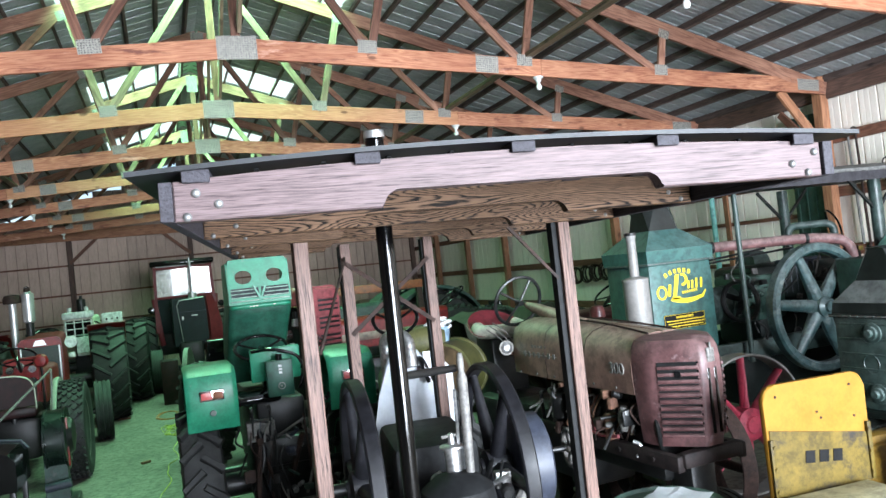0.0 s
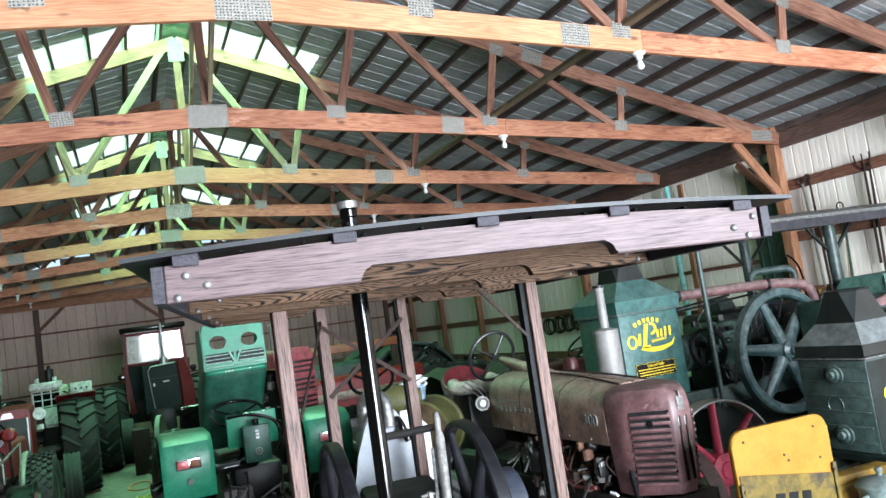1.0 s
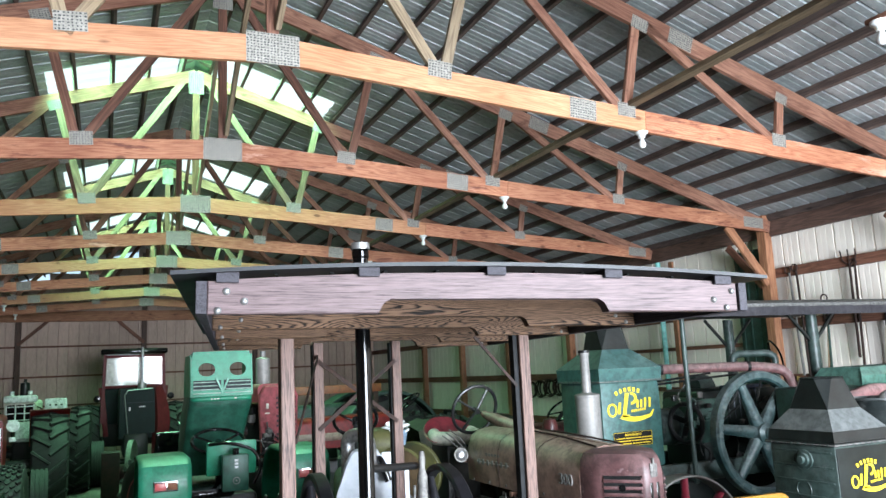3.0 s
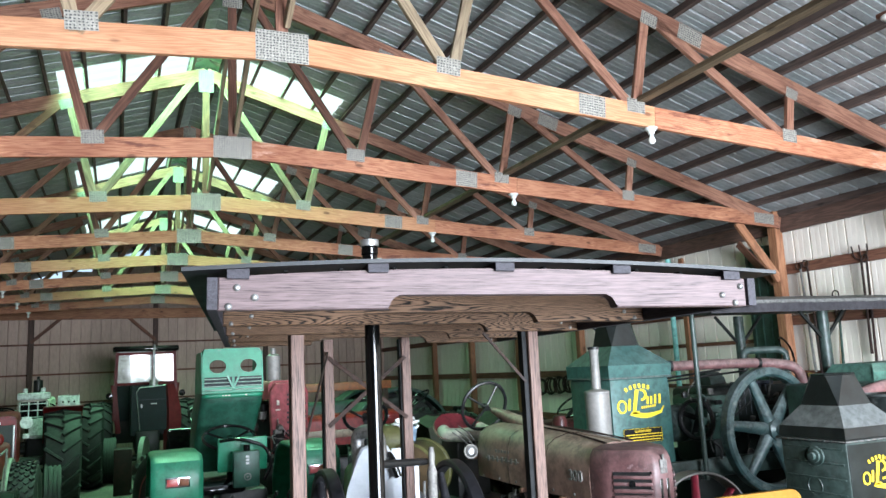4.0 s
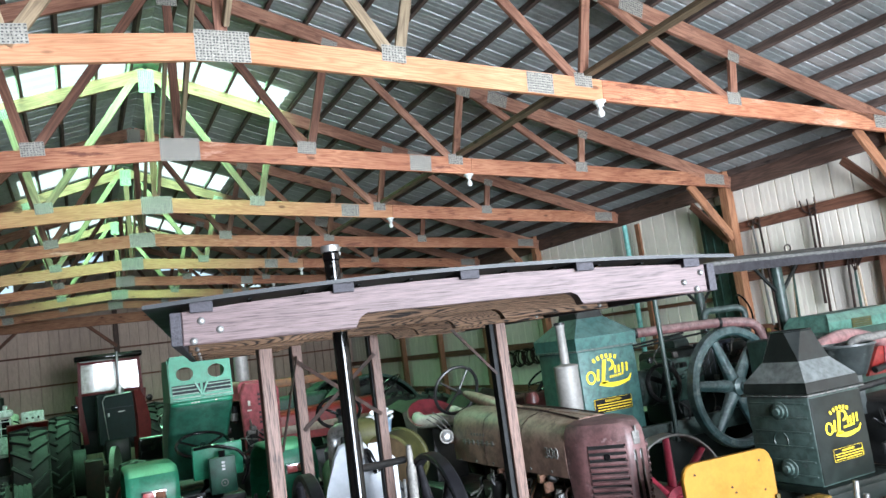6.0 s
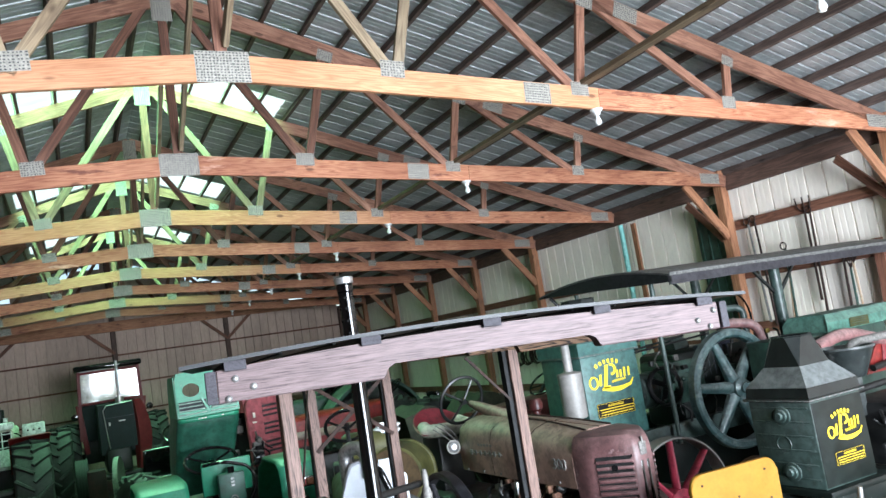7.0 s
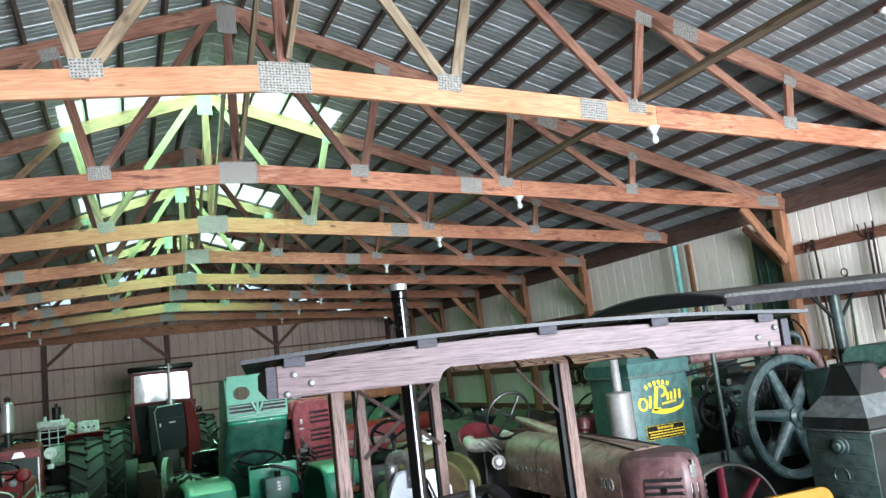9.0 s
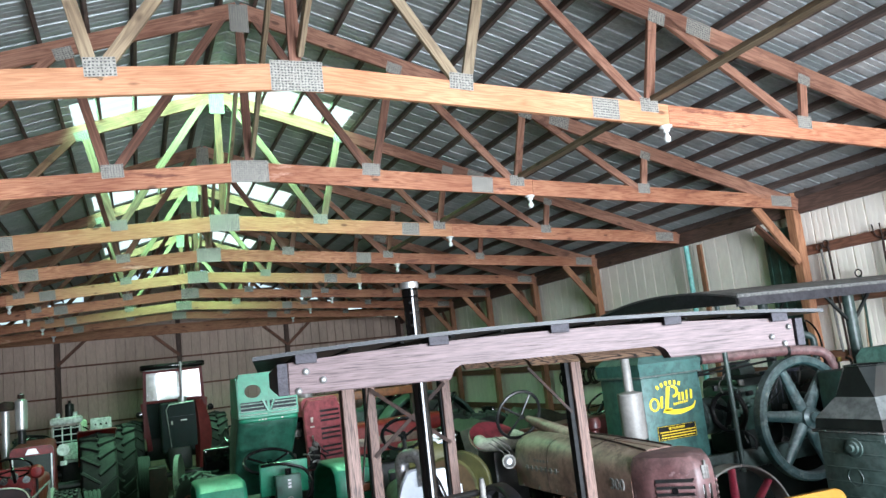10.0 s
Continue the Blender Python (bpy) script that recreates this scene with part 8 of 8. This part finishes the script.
    bm = nb()
    bx(bm, (0.17, -0.05, 0.68), (0.03, 0.04, 0.5), 0.006)
    part("red_strip", bm, M_RED, b)
    bm = nb()
    tube(bm, [(-0.5, -0.3, 0.92), (0.02, 0.4, 1.42)], 0.014)
    tube(bm, [(0.02, 0.4, 1.42), (0.02, 0.1, 0.6)], 0.012)
    part("bar", bm, M_LEVER, b)
    c = thing("black_hood_cover", pose(-2.55, 10.6, 0), "glossy black curved machine cover on legs", "machine cover")
    bm = nb()
    sec = [(-0.3, 0.45), (-0.3, 0.72), (-0.24, 0.8), (0.0, 0.84), (0.24, 0.8), (0.3, 0.72), (0.3, 0.45)]
    loft(bm, [[Vector((x, y, z)) for x, z in sec] for y in (-0.35, 0.35)])
    part("cover", bm, M_BLACK, c)
    bm = nb()
    tube(bm, [(x, 0.36, z + 0.006) for x, z in sec[1:-1]], 0.016, 8)
    part("lip", bm, M_GREYSTEEL, c, "pale rolled edge")
    bm = nb()
    for x in (-0.25, 0.25):
        for y in (-0.3, 0.3):
            bx(bm, (x, y, 0.23), (0.05, 0.05, 0.46), 0.006)
    part("leg_frame", bm, M_IRON, c)
    # crate and flanged wheel past the cord
    d = thing("maroon_box", pose(-0.86, 18.2, 0), "dark maroon steel box standing on the floor", "box")
    bm = nb()
    bx(bm, (0, 0, 0.42), (0.32, 0.5, 0.84), 0.015)
    part("box", bm, M_SEATDARK, d)
    e = thing("flanged_wheel", pose(-0.55, 16.6, 0), "dull grey flanged iron wheel on a stub stand", "wheel")
    bm = nb()
    lathe(bm, [(0.001, -0.04), (0.08, -0.04), (0.1, -0.01), (0.36, 0.0), (0.40, -0.03), (0.42, -0.03), (0.42, 0.05), (0.40, 0.05), (0.36, 0.02), (0.001, 0.02)], (0, 0, 0.72), (1, -0.2, 0), 40)
    part("wheel_disc", bm, M_LEVER, e)
    bm = nb()
    cy(bm, (0.05, 0, 0.72), (0.3, 0, 0.72), 0.06)
    bx(bm, (0.25, 0, 0.36), (0.12, 0.3, 0.72), 0.01)
    part("stub_stand", bm, M_DKGREEN, e)


# ---- the row beyond the middle ----
def make_middle_row():
    t = tractor("red_tractor", "tall red tractor with a louvred red nose", -0.08, 12.09, 198, M_REDFADE, M_RED, Rr=0.62, wr=0.28, track=0.9, wb=2.0, Rf=0.4, hood_z=(1.2, 2.0), hood_w=0.42, hood_y=(0.5, 1.15),
                exhaust=(1.95, 2.36, 0.075, M_SILVER), group="parked tractors")
    bm = nb()
    prism(bm, [(-0.2, 1.3), (0.2, 1.3), (0.22, 1.9), (0.16, 2.0), (-0.16, 2.0), (-0.22, 1.9)], pose(0, 2.24, 0), 0.05, 0.01)
    g = part("nose_panel", bm, M_PINKRED, t, "faded red nose panel with dark louvres")
    for k in range(9):
        bm = nb()
        z = 1.42 + 0.048 * k + 0.035 * (k // 3)
        bx(bm, (-0.075, 2.292, z), (0.225, 0.008, 0.022), 0.004)
        part("louvre", bm, M_IRON, g)
        bm = nb()
        bx(bm, (-0.075, 2.297, z + 0.017), (0.225, 0.014, 0.012), 0.004)
        part("louvre_lip", bm, M_PINKRED, g)
    bm = nb()
    bx(bm, (0.135, 2.288, 1.42), (0.13, 0.012, 0.22), 0.006)
    part("side_opening", bm, M_ENGINE, g, "dark opening beside the louvres")
    bm = nb()
    hood_shape(bm, 1.16, 2.235, 1.84, 2.02, 0.42, 0.43, 0.06)
    part("hood_top", bm, M_PINKRED, t)
    bm = nb()
    bx(bm, (0, 1.72, 1.5), (0.3, 1.0, 0.62), 0.04)
    part("engine", bm, M_ENGINE, t, "oily dark engine under the hood")
    clutter(t, (0.15, 0.2), (1.3, 2.2), (1.3, 1.8), 30, 52, (M_IRON, M_LEVER, M_STEEL, M_RUSTDARK, M_IRON))
    clutter(t, (0.09, 0.19), (2.29, 2.32), (1.36, 1.56), 12, 51, (M_IRON, M_LEVER, M_STEEL, M_IRON))
    bm = nb()
    bx(bm, (0.14, 2.296, 1.80), (0.028, 0.006, 0.05), 0.002)
    part("maker_mark", bm, M_CREAM, g)
    bm = nb()
    bx(bm, (0.14, 2.296, 1.73), (0.05, 0.006, 0.014), 0.002)
    part("maker_mark", bm, M_CREAM, g)
    bm = nb()
    bx(bm, (0, 2.1, 1.05), (0.5, 0.3, 0.3), 0.04)
    part("engine_front", bm, M_IRON, t)
    # long low red tractor seen from its side
    t = tractor("red_tractor", "old red tractor parked sideways with cream stripe", 3.6, 13.2, 90, M_REDTOP, M_CREAM, Rr=0.72, wr=0.35, track=1.4, wb=1.95, hood_z=(1.05, 1.50), hood_w=0.5, hood_y=(0.5, 2.2), group="parked tractors")
    bm = nb()
    bx(bm, (-0.256, 1.35, 1.21), (0.012, 1.66, 0.11), 0.003)
    part("side_stripe", bm, M_REDFADE, t, "tan faded side stripe")
    tractor("green_tractor", "dark green tractor with arched mudguards", 3.4, 15.3, 90, M_DKGREEN, M_DKGREEN, Rr=0.85, wr=0.5, track=1.6, wb=2.0, fender_mat=M_DKGREEN, hood_z=(1.0, 1.6), group="parked tractors")
    o = thing("loader_frame", pose(2.3, 13.9, 0), "orange steel loader boom on two dark legs", "loader")
    bm = nb()
    bx(bm, (0, 0, 1.86), (1.6, 0.1, 0.13), 0.01)
    part("boom", bm, M_ORANGE, o)
    for x in (-0.7, 0.7):
        bm = nb()
        bx(bm, (x, 0, 0.9), (0.09, 0.09, 1.8), 0.008)
        part("leg", bm, M_RUSTDARK, o)
    m2 = thing("canvas_machine", pose(3.55, 11.6, 0), "machine under a grey-brown dusty tarpaulin", "covered machine")
    bm = nb()
    sec0 = []
    rg = random.Random(9)
    for k, x in enumerate(np.linspace(-0.9, 0.9, 13)):
        h = 1.35 + 0.2 * math.sin(k * 0.9) * (1 - abs(x))
        sec0.append([Vector((x, y, (h if abs(y) < 0.45 else h * 0.75 if abs(y) < 0.6 else 0.0) + rg.uniform(-0.03, 0.03) * (abs(y) < 0.6))) for y in (-0.65, -0.55, -0.4, -0.1, 0.15, 0.4, 0.55, 0.65)])
    loft(bm, sec0, closed=False)
    part("tarpaulin", bm, M_TARP, m2)
    tractor("rusty_tractor", "small rusty red tractor half hidden behind others", 4.35, 10.0, 100, M_DKRED, M_RUST, Rr=0.6, wr=0.3, track=1.1, wb=1.4, Rf=0.34, hood_z=(0.9, 1.42), hood_w=0.42, hood_y=(0.4, 1.5), lug=16, wheel_z=1.55, group="parked tractors")
    tractor("orange_tractor", "faded orange tractor near the end wall", 1.8, 18.6, 180, M_ORANGE, M_CREAM, hood_z=(1.0, 1.6), lug=16, group="parked tractors")
    tractor("red_tractor", "dusty red tractor near the end wall", 4.2, 19.2, 180, M_DKRED, M_CREAM, hood_z=(1.0, 1.6), fender_mat=M_DKRED, lug=16, group="parked tractors")
    # round guard drum beside the red tractor, its open end towards the doorway
    f = thing("guard_drum", pose(1.19, 7.75, 0.98, 0, 0, 3), "dusty olive round guard drum on a bracket", "guard")
    o, d = (-0.30, -0.44, 0.345), (0.72, 0.69, 0)
    bm = nb()
    lathe(bm, [(0.212, 0.0), (0.224, 0.004), (0.227, 0.02), (0.222, 0.04), (0.222, 0.26), (0.232, 0.268), (0.232, 0.30), (0.205, 0.33), (0.001, 0.33), (0.001, 0.31), (0.195, 0.31), (0.212, 0.29)], o, d, 40)
    part("drum", bm, M_OLIVE, f, "dusty olive drum shell")
    bm = nb()
    lathe(bm, [(0.001, 0.0), (0.207, 0.0), (0.207, 0.008), (0.001, 0.008)], (o[0] - 0.004, o[1] - 0.004, o[2]), d, 40)
    part("end_disc", bm, M_OLIVEDARK, f, "dark oily olive end disc")
    bm = nb()
    bx(bm, (-0.15, -0.28, -0.32), (0.05, 0.06, 1.32), 0.006)
    bx(bm, (-0.15, -0.28, -0.93), (0.30, 0.30, 0.1), 0.006)
    part("bracket", bm, M_IRON, f)


# ---- along the east wall ----
def make_wall_tools():
    # (foot y, foot z, head y, head z, kind of head, handle material)
    tools = [(9.10, 1.75, 9.130, 3.16, "hook", M_RUSTDARK), (9.19, 1.80, 9.240, 3.14, "hook", M_LEVER), (8.37, 2.00, 8.350, 3.13, "fork", M_RUSTDARK),
             (8.35, 1.15, 8.280, 3.10, "hook", M_RUSTDARK), (8.88, 1.20, 8.755, 2.40, "tines", M_BOARD), (8.80, 1.25, 8.740, 2.72, "hook", M_DKGREEN),
             (7.93, 1.25, 7.905, 2.33, "tines", M_DKGREEN), (7.84, 1.25, 7.860, 2.40, "tines", M_BOARD), (8.02, 1.25, 7.970, 2.52, "hook", M_RUSTDARK)]
    for y0, z0, y1, z1, head, mat in tools:
        t = thing("hand_tool", pose(7.202, y0, z0), "long-handled hand tool hung on the wall girt", "hand tool", "hand tools on the wall")
        dy, dz = y1 - y0, z1 - z0
        bm = nb()
        cy(bm, (0, 0, 0), (0, dy, dz), 0.017, 0.014, 8)
        part("handle", bm, mat, t)
        bm = nb()
        if head == "fork":
            for q in (-0.09, 0.0, 0.09):
                tube(bm, bend([(0, dy, dz - 0.02), (0, dy + q, dz + 0.03), (-0.01, dy + q * 1.15, dz + 0.17)], 5), 0.008, 6)
        elif head == "tines":
            for q in (-0.17, -0.1, -0.03, 0.04):
                tube(bm, bend([(0, dy, dz), (-0.01, dy + q * 0.5, dz + 0.09), (-0.02, dy + q, dz + 0.22)], 4), 0.008, 6)
        else:
            ringtorus(bm, (-0.005, dy + 0.02, dz + 0.03), (1, 0, 0), 0.045, 0.009, 16, 6)
        part("head", bm, M_RUSTDARK, t)
    ob = beam("leaning_plank", (7.16, 7.55, 0.02), (7.19, 7.50, 2.62), 0.12, 0.035, M_FRAME, up=(1, 0, 0))
    tagged(ob, "dark brown plank leaning on the wall girts", "plank")
    for k, (y, z) in enumerate(((16.0, 1.72), (15.6, 1.74), (15.25, 1.76), (14.9, 1.78), (14.55, 1.8))):
        t = thing("hose_coil", pose(7.21, y, z), "coil of dusty dark hose hung on the wall", "hose", "hose coils on the wall")
        bm = nb()
        for j in range(3):
            ringtorus(bm, (-0.02 - 0.03 * j, 0.01 * j, -0.12), (1, 0.1 * j, 0), 0.14 + 0.012 * j, 0.018, 26, 6)
        part("hose", bm, M_RUSTDARK, t)
    bm = nb()
    cy(bm, (7.05, 11.62, 0.0), (7.05, 11.62, 3.62), 0.04, n=16)
    tagged(part("standpipe", bm, M_TEALPIPE), "upright turquoise painted pipe against the wall", "pipe")
    ob = beam("leaning_board", (7.12, 11.40, 0.02), (7.12, 11.40, 3.6), 0.09, 0.04, M_POST, up=(1, 0, 0))
    tagged(ob, "upright orange-brown board beside the pipe", "board")
    # the sheet's dark tone also stands in for a soft-edged shadow on the wall
    bm = nb()
    bx(bm, (7.185, 9.86, 1.78), (0.03, 0.56, 3.5), 0.004)
    for k in range(4):
        bx(bm, (7.165, 9.64 + 0.145 * k, 1.78), (0.02, 0.02, 3.5))
    tagged(part("green_sheet", bm, M_DKGREEN), "dark green sheet against the wall, also standing in for soft shade", "steel sheet")
    bm = nb()
    tube(bm, bend([(6.2, 8.6, 1.2), (6.2, 8.6, 2.1), (6.3, 8.9, 2.3), (6.5, 9.0, 1.9)], 6), 0.012, 8)
    ob = part("cable", bm, M_BLACK)
    tagged(ob, "loose black cable rising behind the machine", "cable")


# ---- on the floor ----
def make_floor_clutter():
    rg = random.Random(4)
    pts = [(-1.07, 10.5)]
    y = 10.5
    while y < 13.2:
        y += rg.uniform(0.18, 0.4)
        pts.append((-1.04 + 0.055 * (y - 10.5) + rg.uniform(-0.07, 0.07), y))
    for k in range(30):
        a = k * 1.7
        pts.append((-0.86 + 0.24 * math.cos(a) + rg.uniform(-0.12, 0.12), 15.0 + 0.55 * math.sin(a) + rg.uniform(-0.35, 0.35)))
    bm = nb()
    tube(bm, bend([(x, y, 0.007) for x, y in pts], 4), 0.006, 6)
    tagged(part("extension_cord", bm, M_CORD), "tangled yellow extension cord on the floor", "extension cord")
    pts = []
    for k in range(14):
        a = k * 0.9
        pts.append((-0.95 + 0.2 * math.cos(a) + rg.uniform(-0.05, 0.05), 16.6 + 0.5 * math.sin(a), 0.009))
    bm = nb()
    tube(bm, bend(pts, 4), 0.008, 6)
    tagged(part("extension_cord", bm, M_CORDOR), "coiled orange extension cord on the floor", "extension cord")
    for x, y, r, l in ((-1.55, 20.6, 20, 1.6), (-1.69, 16.97, 5, 0.2), (-1.25, 12.8, 40, 0.12)):
        bm = nb()
        bx(bm, (0, 0, 0.015), (l, 0.12 if l > 1 else 0.05, 0.03), 0.004)
        ob = part("wood_scrap", bm, M_FRAME, m=pose(x, y, 0, 0, 0, r))
        tagged(ob, "dark scrap of timber lying on the floor", "scrap wood", "timber scraps")
    d = thing("steel_drum", pose(1.22, 5.28, 0), "dull green steel drum beside the red tractor", "drum")
    bm = nb()
    lathe(bm, [(0.001, 0), (0.26, 0), (0.265, 0.01), (0.26, 0.03), (0.255, 0.28), (0.265, 0.3), (0.255, 0.32), (0.255, 0.56), (0.265, 0.58), (0.255, 0.6), (0.258, 0.85), (0.268, 0.87), (0.262, 0.885), (0.25, 0.87), (0.001, 0.868)], axis=(0, 0, 1), n=36)
    part("drum", bm, M_DKGREEN, d)
    bm = nb()
    n = 9
    vs = [[bm.verts.new((-0.18 + 0.36 * i / (n - 1), -0.13 + 0.26 * j / (n - 1), 0.012 + 0.02 * (noise.noise((i * 0.7, j * 0.7, 3.1)) + 0.6))) for j in range(n)] for i in range(n)]
    for i in range(n - 1):
        for j in range(n - 1):
            bm.faces.new((vs[i][j], vs[i + 1][j], vs[i + 1][j + 1], vs[i][j + 1]))
    bmesh.ops.solidify(bm, geom=bm.faces[:], thickness=0.004)
    ob = part("paper_sheet", bm, M_PAPER, m=pose(1.2, 5.24, 0.885, 0, 0, 24), sharp=15)
    tagged(ob, "crumpled white paper lying on the drum", "paper")


make_olive_tractor()
make_west_row()
make_middle_row()
make_wall_tools()
make_floor_clutter()
